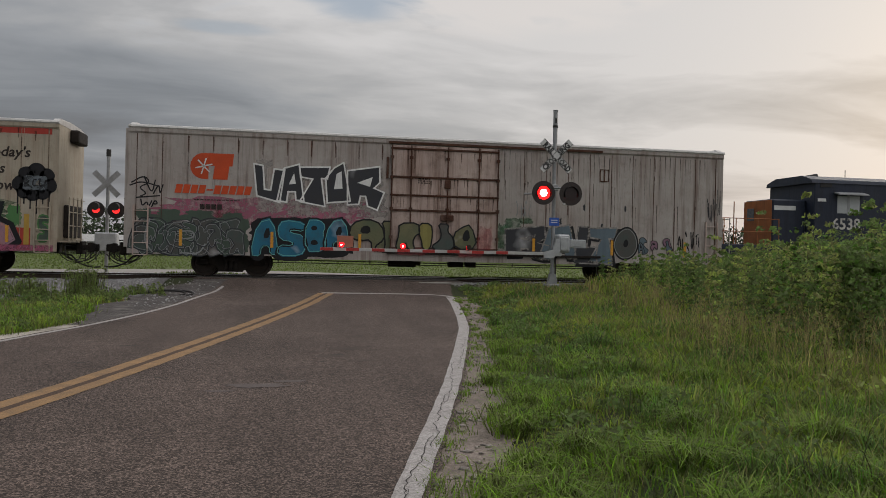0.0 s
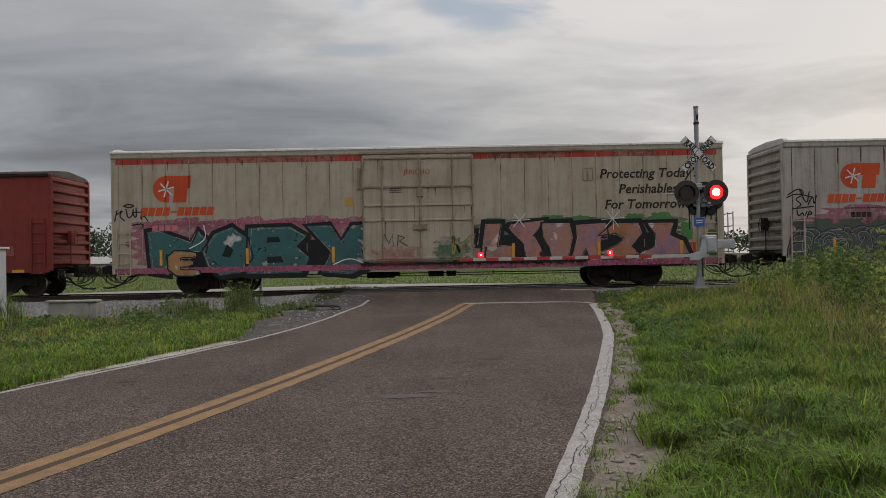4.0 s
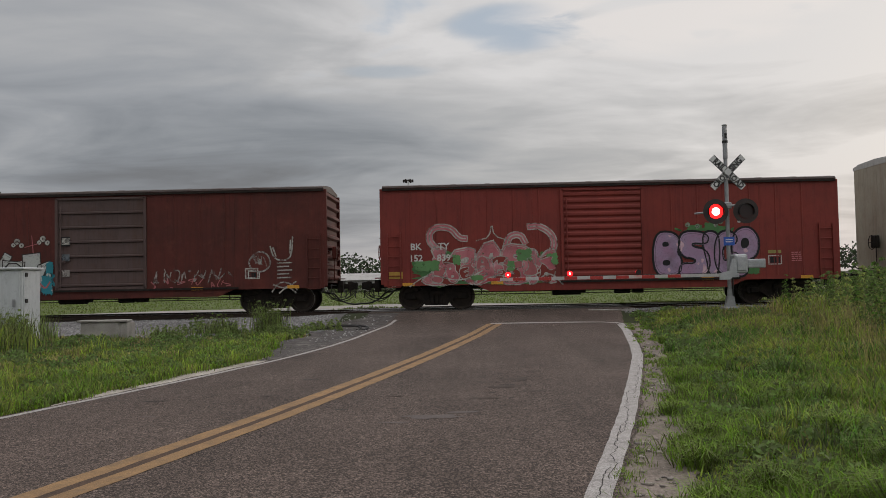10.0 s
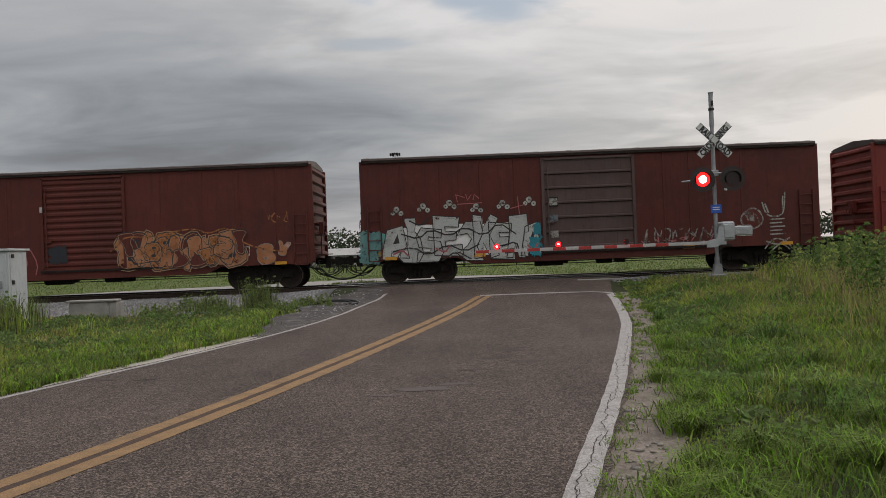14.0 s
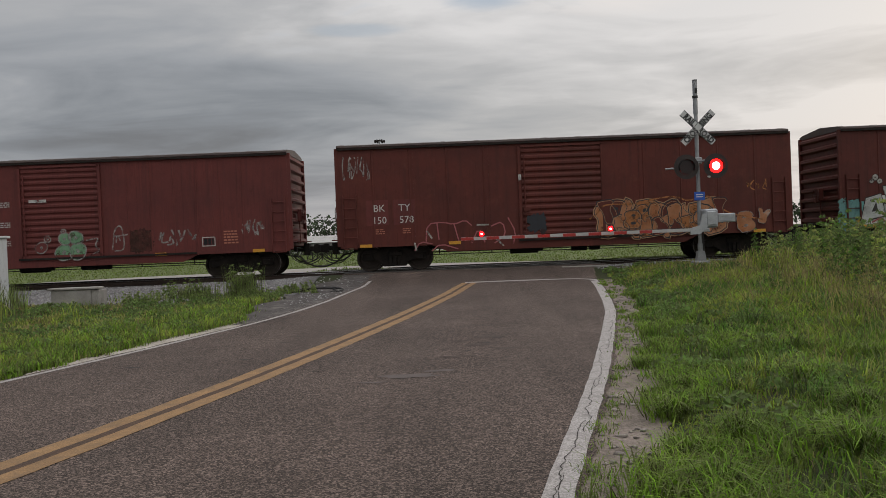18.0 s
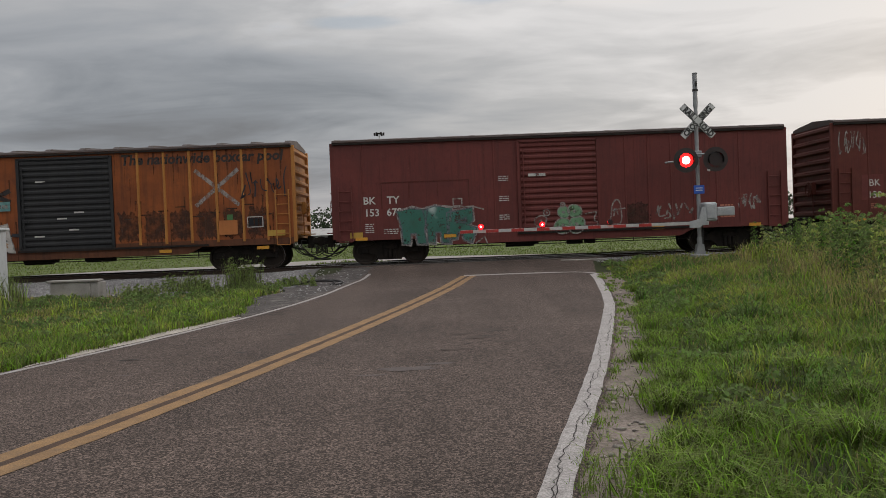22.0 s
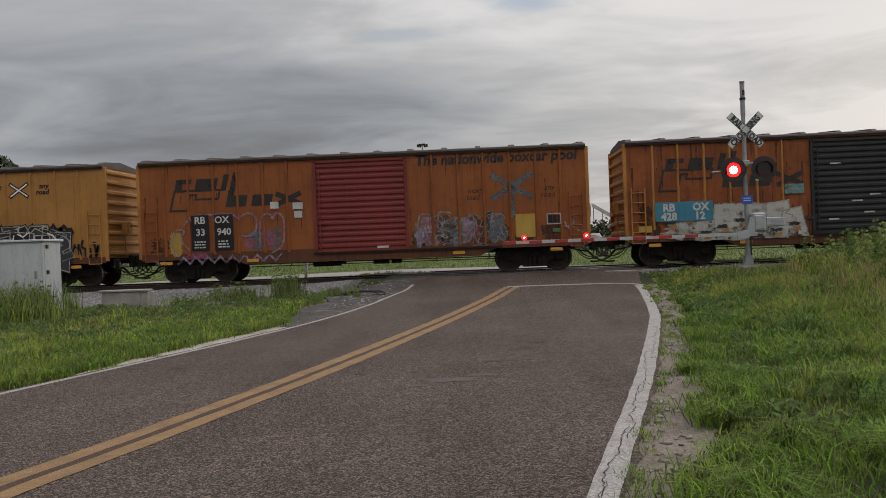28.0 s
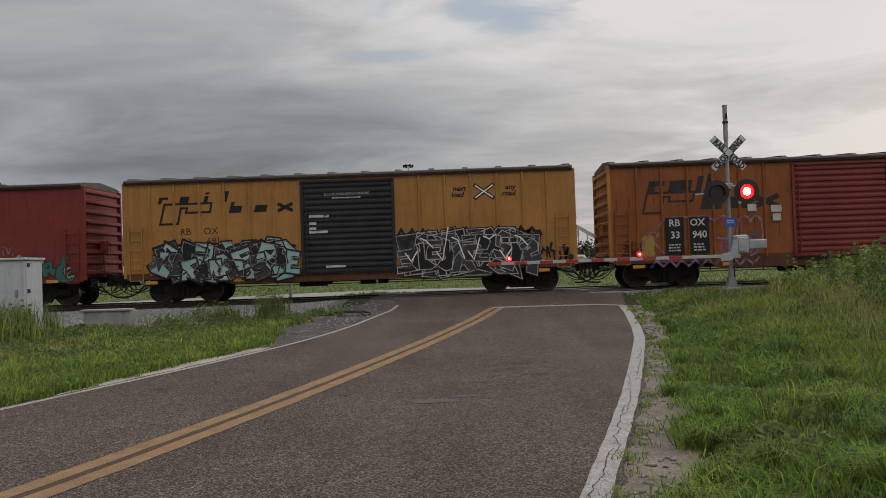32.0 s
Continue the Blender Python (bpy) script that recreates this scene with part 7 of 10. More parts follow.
for k in range(6):
    for dx_, dz_, r_ in ((0.0, 0.0, 0.12), (0.16, -0.14, 0.10), (-0.13, -0.12, 0.09)):
        x_, z_ = -6.75 + 0.93 * k + dx_, 2.62 + 0.08 * (k % 3) + dz_
        form(car, "Q", (x_ - r_, x_ + r_, z_ - r_, z_ + r_), P_CHIP, P_MARK, 0.014, -1.579, soft=2, turn=40 * k, name="spray_dot")
strokes(car, [((-4.6, 2.8), (-4.65, 3.05), (-4.35, 2.95)), ((-4.3, 3.05), (-4.25, 2.85), (-4.1, 3.05)), ((-4.05, 2.85), (-4.0, 3.05), (-3.85, 2.9)), ((-4.6, 2.72), (-3.75, 2.74)), ((-2.45, 2.3), (-2.5, 2.9)), ((-2.75, 2.5), (-2.25, 2.62))], P_ROSE, 0.03, -1.58, 0)
scribble(car, 1.72, 4.6, 1.0, 1.62, P_OLD_WHITE, 13, 0.04, seed=53, y=-1.581)
scribble(car, 1.8, 4.6, 0.95, 1.3, P_ROSE, 9, 0.03, seed=59, y=-1.5815)
form(car, "Q", (5.22, 6.02, 1.45, 2.20), RED_B, P_OLD_WHITE, 0.06, -1.581, soft=2, label="white round face tag")
scribble(car, 5.35, 5.9, 1.6, 2.1, P_OLD_WHITE, 4, 0.03, seed=155, y=-1.586)
strokes(car, [((5.12, 1.25), (5.12, 1.58), (5.55, 1.58), (5.55, 1.25), (5.12, 1.25)), ((5.22, 1.33), (5.22, 1.5), (5.45, 1.5))], P_CHIP, 0.05, -1.584, 0)
strokes(car, [((6.0, 2.35), (6.1, 1.98), (6.3, 1.85), (6.55, 1.85), (6.75, 2.0), (6.8, 2.68)), ((6.1, 2.3), (6.2, 2.0)), ((6.7, 2.1), (6.72, 2.55))], P_CHIP, 0.055, -1.582, 2, label="white horned tag")
for k in range(5):
    strokes(car, [((6.25, 1.76 - 0.13 * k), (6.75 - 0.1 * (k % 2), 1.77 - 0.13 * k))], P_CHIP, 0.05, -1.582, 0)
strokes(car, [((6.05, 0.75), (6.3, 1.1), (6.7, 1.05), (6.95, 0.8)), ((6.1, 1.0), (6.5, 0.85), (6.9, 1.1)), ((6.3, 0.7), (6.6, 0.95), (6.9, 0.7))], P_CHIP, 0.05, -1.583, 2)
stencil_box(car, 5.2, 1.22, 0.42, 0.28)
for z, m_ in ((2.55, P_CHIP), (1.98, P_WORN_SLATE), (1.42, P_OLD_WHITE)):
    plate(car, -1.40, -1.12, z, z + 0.24, m_, y=-1.635, name="placard")
plate(car, -1.42, -1.10, 2.5, 2.84, P_BLACK, y=-1.633, name="placard", thick=0.001)
plate(car, -7.55, -7.05, 1.0, 1.2, P_GOLD, name="placard")
finish(car, -58.63, "dark red boxcar with grey-brown panelled door and silver graffiti", "boxcar")

# dark red car with a worn orange piece
car = boxcar(LB, 4.43, RED_C, RED_C, RED_C, [-6.7, -5.4, -4.1, -2.8, 2.8, 4.1, 5.4, 6.7], plain_cuts(6, LB), 14, 3, door=(-1.55, 1.35), smooth=True, roof=DARK_ROOF)
blob(car, 1.2, 5.4, 0.86, 2.0, F_ORANGE, seed=161, ragged=0.25, y=-1.625)
tangle(car, 0.95, 5.6, 0.80, 2.2, [F_ORANGE, RED_C, F_ORANGE, P_OLD_ORANGE], P_DARK, 18, 61, y=-1.626, lw=0.03, soft=1, halo=P_PALE_ORANGE, inner=P_PALE_ORANGE, label="worn orange graffiti letter with pale outline")
tangle(car, 4.9, 6.9, 0.86, 1.7, [P_OLD_ORANGE, F_ORANGE], P_OLD_WHITE, 4, 162, y=-1.626, lw=0.025)
strokes(car, [((0.85, 1.55), (1.15, 1.75), (1.3, 2.05), (2.4, 2.0), (3.0, 2.15), (3.9, 2.25), (4.3, 2.0), (5.0, 2.3), (5.5, 1.6), (6.9, 1.3))], P_OLD_ORANGE, 0.05, -1.642, 2)
strokes(car, [((-4.9, 1.0), (-4.85, 1.6), (-4.3, 1.65), (-3.9, 1.55), (-3.5, 1.7), (-3.3, 1.5)), ((-4.5, 1.6), (-4.45, 1.05)), ((-3.9, 1.55), (-3.75, 0.95)), ((-3.3, 0.9), (-3.05, 1.4), (-2.85, 0.9)), ((-2.6, 1.45), (-2.2, 1.6), (-2.1, 1.1), (-2.5, 0.85)), ((-5.3, 0.7), (-5.1, 1.0), (-4.7, 0.9)), ((-2.0, 1.7), (-1.75, 1.2), (-1.85, 0.8)), ((-4.7, 0.66), (-4.4, 0.9), (-3.8, 0.7))], P_ROSE, 0.045, -1.58, 1, label="worn outlined graffiti")
strokes(car, [((-4.85, 1.35), (-4.7, 1.1)), ((-3.1, 1.5), (-2.7, 1.5)), ((-2.45, 1.0), (-2.2, 0.75)), ((-5.3, 0.95), (-5.25, 0.7))], P_CHIP, 0.06, -1.581, 0)
scribble(car, -7.75, -6.8, 3.1, 4.1, P_OLD_WHITE, 6, 0.035, seed=63)
scribble(car, 6.4, 7.2, 2.3, 2.75, P_OLD_ORANGE, 6, 0.03, seed=64)
plate(car, -6.95, -6.18, 1.62, 2.5, RED_D, name="repainted_patch")
plate(car, -6.0, -5.25, 1.62, 2.5, RED_D, name="repainted_patch")
for body_, x_, z_ in (("BK", -6.5, 2.1), ("150", -6.5, 1.68), ("TY", -5.62, 2.1), ("578", -5.55, 1.68)):
    letters(car, body_, x_, z_, 0.34, STENCIL, y=-1.572, name="reporting_letters")
bars(car, -6.65, 1.45, 0.32, 3, P_SALMON)
bars(car, -5.7, 1.45, 0.32, 3, P_SALMON)
stencil_box(car, 5.27, 1.22)
plate(car, -1.6, -1.5, 3.0, 3.2, STENCIL, y=-1.64, name="placard")
blob(car, -1.4, -0.6, 1.1, 1.9, P_DARK, seed=65, ragged=0.4, y=-1.626)
finish(car, -76.8, "dark red boxcar with worn orange graffiti and white lettering", "boxcar")

# mineral red car with a green piece
car = boxcar(LB, 4.36, RED_D, RED_D, RED_D, [2.3, 3.1, 3.9, 4.7, 5.5, 6.3, -6.9, -2.3], plain_cuts(6, LB), 15, 4, door=(-1.43, 1.35), smooth=True, roof=DARK_ROOF)
bm = bmesh.new()
for a, b, c, d in ((-6.26, -3.18, 2.84, 2.87), (-6.26, -6.23, 1.9, 2.84), (-3.21, -3.18, 1.9, 2.84), (-5.3, -5.27, 2.3, 2.84), (-4.3, -4.27, 2.3, 2.84)):
    box(bm, a, b, -1.572, -1.56, c, d)
part("welded_panel", bm, RED_B, car, "edges of a welded repair panel")
word(car, "DDR", ((-5.72, -4.66, 0.66, 1.92), (-4.83, -3.82, 0.66, 1.97), (-4.0, -2.95, 0.66, 1.90)), [F_JADE], "dull green graffiti letter with pale outline", line=P_WORN_SLATE, lw=0.05, y=-1.581, halo=P_OLD_WHITE, hw=0.13)
strokes(car, [((-5.6, 1.85), (-5.2, 2.0), (-4.8, 1.88), (-4.4, 2.02), (-3.9, 1.9), (-3.1, 1.92), (-2.7, 1.8)), ((-3.75, 1.95), (-3.75, 2.2), (-3.45, 2.2), (-3.45, 1.95), (-3.75, 1.95)), ((-3.0, 0.62), (-2.7, 0.85), (-2.6, 0.6))], P_OLD_WHITE, 0.05, -1.59, 0)
for k, (x_, z_, r_, q_) in enumerate(((0.05, 1.12, 0.34, 0.30), (0.52, 1.14, 0.34, 0.30), (0.08, 1.58, 0.24, 0.22), (0.48, 1.60, 0.28, 0.24), (-0.72, 1.3, 0.24, 0.2), (-0.5, 1.6, 0.12, 0.12), (0.06, 1.85, 0.08, 0.09))):
    form(car, "Q", (x_ - r_, x_ + r_, z_ - q_, z_ + q_), P_WORN_GREEN if k < 4 else RED_D, P_OLD_WHITE, 0.045, -1.626 - 0.001 * k, soft=2, turn=50 * k, label="pale round bubble tag")
strokes(car, [((0.85, 1.5), (1.3, 1.6), (1.1, 1.3), (1.35, 1.15), (0.9, 0.95))], P_OLD_WHITE, 0.05, -1.63, 2)
strokes(car, [((1.72, 1.15), (1.8, 1.85), (2.0, 2.0), (2.1, 1.8), (2.15, 1.1), (1.8, 1.1)), ((1.8, 1.6), (2.25, 1.65)), ((1.85, 1.4), (1.9, 1.7), (2.0, 1.45))], P_OLD_WHITE, 0.05, -1.58, 2, label="white outlined tag")
blob(car, 2.2, 3.2, 0.95, 1.9, P_SCUFF, seed=171, ragged=0.3, y=-1.5635, name="scraped_patch")
scribble(car, 3.2, 4.7, 1.15, 1.75, P_OLD_WHITE, 7, 0.05, seed=75)
scribble(car, 6.2, 7.0, 1.45, 2.0, P_OLD_WHITE, 9, 0.045, seed=76)
for body_, x_, z_ in (("BK", -6.68, 2.12), ("TY", -5.85, 2.12), ("153", -6.6, 1.70), ("678", -5.82, 1.70)):
    letters(car, body_, x_, z_, 0.36, STENCIL, name="reporting_letters", bold=0.006)
bars(car, -6.85, 1.4, 0.3, 5, STENCIL)
bars(car, -6.2, 1.2, 0.5, 3, STENCIL)
stencil_box(car, 4.84, 1.13, 0.46, 0.33)
bars(car, 5.6, 1.6, 0.5, 5, P_SALMON, pitch=0.1)
for z in (2.9, 2.2, 1.55):
    bars(car, -2.15, z, 0.35, 3, STENCIL)
plate(car, -1.1, -0.5, 2.88, 2.98, STENCIL, y=-1.625, name="placard")
plate(car, -7.4, -6.95, 0.95, 1.15, P_GOLD, name="placard")
finish(car, -94.85, "mineral red boxcar with ribbed door, dull green graffiti and white tags", "boxcar")


# ---- train: the pool boxcars with outside posts ----
def slanted_word(car, blocks, x0, z0, w, h, material, shear, y=-1.5645):
    """A firm's word mark as plain slanted blocks of the same weight and size."""
    for a, b, c, d in blocks:
        pts = [(x0 + px * w + pz * h * shear, z0 + pz * h) for px, pz in ((a, c), (b, c), (b, d), (a, d))]
        part("word_mark", prism(bmesh.new(), pts, y - 0.004, y), material, car, "dark painted block of a word mark")


def bracket_mark(car, x0, x1, z0, z1, material, y=-1.5645, w=0.075):
    """The open bracket shape under the word mark."""
    bm = bmesh.new()
    s, xm = 0.18, x0 + (x1 - x0) * 0.42
    pts = [(x0, z0), (x0 + s, z1), (x1, z1), (x1 - 0.06, z1 - (z1 - z0) * 0.45), (xm + 0.16, z1 - (z1 - z0) * 0.45), (xm + 0.2, z1 - (z1 - z0) * 0.22), (xm - 0.02, z1 - (z1 - z0) * 0.22), (xm - 0.14, z0), (x0, z0)]
    ribbon(bm, pts, w, y - 0.003, 0)
    return part("bracket_mark", bm, material, car, "dark open bracket mark")


WORD_TOP = ((0, .26, .44, .7), (0, .12, 0, .44), (.34, .70, 0, .7), (.78, .87, 0, .9), (.93, 1.02, 0, 1.0))
WORD_LOW = ((0, .09, 0, 1.0), (.09, .30, 0, .66), (.38, .68, 0, .66))


def cross_mark(car, x0, x1, z0, z1, material, y=-1.5645, w=0.22):
    bm = bmesh.new()
    ribbon(bm, [(x0, z1), (x1, z0)], w, y, 0)
    ribbon(bm, [(x0, z0), (x1, z1)], w, y - 0.003, 0)
    return part("cross_mark", bm, material, car, "faded painted cross")


POSTS = [-7.0, -6.14, -5.24, -4.37, -3.46, -2.6, 2.54, 3.45, 4.34, 5.25, 6.16, 7.0]


def pool_car(paint, post_paint, door_paint, roof, label, end=None):
    return boxcar(LB, 4.37, paint, door_paint, post_paint, POSTS, POSTS, 15, 5, door=(-1.60, 1.62), roof=roof, door_label=label, sill_paint=RUST_SILL, end_paint=end or paint)


# rusted orange with black door
car = pool_car(RUST_ORANGE, ORANGE_POST, BLACK_DOOR, DARK_ROOF, "black ribbed door", ORANGE_POST)
slanted_word(car, WORD_TOP, -6.6, 3.28, 2.3, 0.62, P_MARK, 0.25)
slanted_word(car, WORD_LOW, -4.65, 2.66, 2.4, 0.62, P_MARK, 0.2)
cross_mark(car, -2.75, -1.95, 2.68, 3.05, P_MARK, w=0.16)
bracket_mark(car, -6.8, -4.95, 2.60, 3.32, P_MARK)
letters(car, "The nationwide boxcar pool", 4.78, 3.80, 0.50, P_MARK, y=-1.568, shear=0.15, wide=0.98, bold=0.016)
cross_mark(car, 4.55, 6.0, 2.3, 3.5, P_OLD_WHITE, w=0.14)
runs(car, [-7.7 + 0.17 * q for q in range(36)] + [1.75 + 0.17 * q for q in range(35)], (4.2, 3.4, 2.6, 2.0), P_RUN, 51, y=-1.5655, w=(0.02, 0.09))
for x_ in (-7.6, 1.7, 2.65, 3.55, 4.45, 5.35, 6.25):
    blob(car, x_, x_ + 0.86, 1.02, 2.25, P_SCUFF, seed=int(x_ * 10) + 300, ragged=0.35, y=-1.5645, name="scraped_patch")
plate(car, -6.97, -5.0, 1.55, 2.22, BLUE_PATCH, y=-1.636, name="number_panel", label="faded blue number panel")
for body_, x_, z_ in (("RB", -6.50, 1.91), ("OX", -5.42, 1.91), ("428", -6.50, 1.60), ("12", -5.45, 1.60)):
    letters(car, body_, x_, z_, 0.36, STENCIL, y=-1.641, name="reporting_letters", bold=0.014)
blob(car, -6.9, -1.8, 0.80, 1.60, P_CHIP, y=-1.6175, seed=80, ragged=0.2)
blob(car, -5.2, -2.2, 1.3, 2.15, P_CHIP, y=-1.618, seed=81, ragged=0.25)
word(car, "BERA", ((-5.0, -4.0, 1.25, 2.1), (-4.0, -3.2, 1.25, 2.1), (-3.2, -2.3, 1.25, 2.15), (-2.9, -1.8, 0.86, 1.9)), [F_CHALK], "grey and white chipped graffiti letter", line=P_CHIP, lw=0.05, y=-1.6195)
for k in range(26):
    x_, z_ = -6.95 + 0.2 * k, 0.86 + 0.19 * ((k * 7) % 4)
    blob(car, x_, x_ + 0.14 + 0.2 * ((k * 5) % 3), z_, z_ + 0.10 + 0.06 * (k % 3), (P_SCUFF, P_DARK, F_AMBER)[k % 3], y=-1.6245 - 0.0002 * k, seed=220 + k, ragged=0.6, name="chipped_spot")
plate(car, -2.55, -1.9, 2.35, 2.68, P_WORN_AQUA, y=-1.617, name="placard", label="faded blue-green placard")
bars(car, -2.48, 2.45, 0.5, 1, P_OLD_WHITE, y=-1.6215, pitch=0.24)
plate(car, -7.55, -7.1, 1.2, 1.42, P_GOLD, y=-1.617, name="placard")
plate(car, 5.3, 5.95, 1.25, 1.75, P_ORANGE, y=-1.617, name="placard")
plate(car, 5.6, 5.8, 1.75, 1.95, P_GREEN, y=-1.619, name="placard")
plate(car, 7.0, 7.6, 1.15, 1.35, P_GOLD, y=-1.617, name="placard")
stencil_box(car, 6.29, 1.47, 0.56, 0.38, y=-1.618)
scribble(car, 6.1, 7.7, 2.4, 3.6, P_DARK, 9, 0.04, y=-1.618, seed=83)
for k in range(9):
    plate(car, 2.0 + 0.6 * k, 2.35 + 0.6 * k, 1.9 + 0.12 * (k % 4), 1.94 + 0.12 * (k % 4), P_SCUFF, y=-1.566, name="scratch", thick=0.001)
for k, (x, z) in enumerate(((-1.0, 3.3), (-0.3, 2.0), (0.3, 2.2), (-1.1, 1.4), (0.1, 1.6))):
    plate(car, x, x + 0.35, z, z + 0.05, STENCIL, y=-1.618, name="scratch")
finish(car, -112.58, "rusted orange boxcar with outside posts, black door and grey graffiti", "boxcar")

# faded orange with red door
car = pool_car(OLD_ORANGE, OLD_ORANGE, RED_DOOR, DARK_ROOF, "dull red ribbed door", ORANGE_POST)
slanted_word(car, WORD_TOP, -6.65, 3.26, 2.15, 0.64, P_MARK, 0.25)
slanted_word(car, WORD_LOW, -4.80, 2.68, 2.4, 0.60, P_MARK, 0.2)
cross_mark(car, -2.95, -2.15, 2.70, 3.06, P_MARK, w=0.18)
bracket_mark(car, -6.8, -5.0, 2.60, 3.30, P_MARK)
for x0_, x1_ in ((-6.05, -5.42), (-5.22, -4.55)):
    plate(car, x0_, x1_, 1.15, 2.42, BLACK_PATCH, y=-1.617, name="number_panel", label="black number panel")
for body_, x_, z_ in (("RB", -5.74, 2.12), ("OX", -4.95, 2.12), ("33", -5.72, 1.70), ("940", -4.88, 1.70)):
    letters(car, body_, x_, z_, 0.34, STENCIL, y=-1.624, name="reporting_letters", bold=0.008)
bars(car, -5.95, 1.45, 0.4, 3, STENCIL, y=-1.622, pitch=0.1)
bars(car, -5.1, 1.45, 0.4, 3, STENCIL, y=-1.622, pitch=0.1)
letters(car, "The nationwide boxcar pool", 4.78, 3.86, 0.50, P_MARK, y=-1.568, shear=0.15, wide=0.98, bold=0.018)
letters(car, "next", 4.02, 2.82, 0.27, P_MARK, y=-1.5665, shear=0.15)
letters(car, "load", 3.96, 2.58, 0.27, P_MARK, y=-1.5665, shear=0.15)
letters(car, "any", 6.62, 2.82, 0.27, P_MARK, y=-1.5665, shear=0.15)
letters(car, "road", 6.56, 2.58, 0.27, P_MARK, y=-1.5665, shear=0.15)
cross_mark(car, 4.65, 5.98, 2.6, 3.4, P_WORN_SLATE, w=0.2)
plate(car, 5.2, 5.42, 1.9, 3.0, P_WORN_SLATE, y=-1.5635, name="faded_bar")
strokes(car, [((-6.6, 1.0), (-6.85, 1.5), (-6.6, 1.95), (-6.25, 1.9), (-6.5, 1.6), (-6.15, 1.2)), ((-6.3, 2.1), (-6.0, 2.42), (-5.3, 2.42), (-4.6, 2.45), (-4.3, 2.2)), ((-4.3, 2.3), (-3.95, 2.48), (-3.65, 2.2), (-3.8, 1.6), (-4.3, 1.65)), ((-3.6, 1.2), (-3.6, 2.2), (-3.3, 2.45), (-3.1, 2.2)), ((-3.15, 2.2), (-2.95, 2.45), (-2.7, 2.2), (-2.75, 1.2), (-3.2, 1.0))], P_WORN_LILAC, 0.07, -1.620, 2, label="lilac outlined graffiti")
blob(car, -6.9, -6.4, 0.95, 1.9, P_GOLD, seed=181, ragged=0.3, y=-1.5625)
blob(car, -4.2, -2.75, 1.05, 1.9, P_WORN_SLATE, seed=182, ragged=0.4, y=-1.5625)
splats(car, ((-4.0, 1.4, 0.2, 0.2), (-3.3, 1.5, 0.3, 0.3), (-5.9, 1.0, 0.4, 0.15)), P_HAZE, -1.563, 183)
runs(car, [-7.7 + 0.43 * q for q in range(14)] + [1.75 + 0.43 * q for q in range(14)], (4.2, 3.2, 2.4), P_RUN, 52, y=-1.5655, w=(0.015, 0.05), long=(0.2, 0.9))
bm = bmesh.new()
pts_ = [(-6.6 + 0.22 * i, 0.72 + (0.22 if i % 2 else 0)) for i in range(18)]
ribbon(bm, pts_, 0.08, -1.59, 0)
part("zigzag_line", bm, P_WORN_LILAC, car)
strokes(car, [((2.5, 2.1), (2.1, 2.2), (1.95, 1.7), (2.35, 1.45), (2.6, 1.7)), ((3.2, 2.15), (2.75, 2.25), (2.65, 1.9), (3.15, 1.7), (3.0, 1.35), (2.6, 1.4)), ((3.5, 1.4), (3.6, 2.1), (3.9, 1.5), (4.1, 2.0)), ((4.3, 1.3), (4.35, 2.05), (4.9, 1.4), (4.95, 1.9))], P_OLD_WHITE, 0.06, -1.5665, 2, label="pale worn graffiti")
tangle(car, 1.9, 5.1, 0.95, 2.15, [P_WORN_LILAC, P_HAZE_RED, P_SCUFF, P_WORN_SLATE], P_OLD_WHITE, 16, 93, y=-1.5625, lw=0.024)
scribble(car, 1.9, 5.0, 1.0, 2.2, P_OLD_WHITE, 9, 0.03, y=-1.567, seed=193)
for x_, z_, w_ in ((-3.2, 2.55, 0.30), (-2.4, 2.5, 0.36), (-2.35, 2.2, 0.28)):
    plate(car, x_, x_ + w_, z_, z_ + 0.24, STENCIL, y=-1.618, name="placard", label="white paper placard")
plate(car, 5.41, 6.09, 1.21, 2.02, P_GOLD, y=-1.563, name="placard", label="ochre painted square")
stencil_box(car, 6.49, 1.62, 0.50, 0.38, y=-1.618)
plate(car, 6.7, 6.95, 1.35, 1.48, P_GREEN, y=-1.618, name="placard")
scribble(car, 7.1, 7.7, 1.3, 1.75, P_OLD_WHITE, 5, 0.04, y=-1.618, seed=94)
plate(car, 0.55, 0.95, 1.02, 1.10, STENCIL, y=-1.64, name="placard")
for x_ in (-7.6, 1.7, 2.65, 3.55, 4.45, 5.35, 6.25):
    blob(car, x_, x_ + 0.82, 1.02, 1.7, P_SCUFF, seed=int(x_ * 10) + 400, ragged=0.4, y=-1.5615, name="scraped_patch")
finish(car, -130.26, "faded orange boxcar with outside posts, red door and black number panels", "boxcar")

# yellow with black door
car = pool_car(YELLOW_CAR, YELLOW_CAR, BLACK_DOOR, DARK_ROOF, "black ribbed door with white stencils")
slanted_word(car, ((0, .05, 0, .62), (.05, .13, .40, .62), (.31, .44, 0, .62), (.66, .72, 0, .62), (.66, .72, .76, .95), (.93, 1.0, 0, 1.0)), -6.72, 3.52, 2.45, 0.38, P_BLACK, 0.3)
slanted_word(car, ((0, .06, 0, 1.0), (.06, .22, 0, .62), (.46, .68, 0, .62)), -4.20, 3.13, 1.95, 0.38, P_BLACK, 0.3)
cross_mark(car, -2.42, -1.95, 3.15, 3.38, P_BLACK, w=0.12)
bracket_mark(car, -6.65, -4.8, 2.80, 3.50, P_BLACK)
for body_, x_, z_ in (("RB", -5.75, 2.40), ("OX", -4.85, 2.40), ("32", -5.7, 2.05), ("691", -4.75, 2.05)):
    letters(car, body_, x_, z_, 0.34, STENCIL_DARK, y=-1.5665, name="reporting_letters")
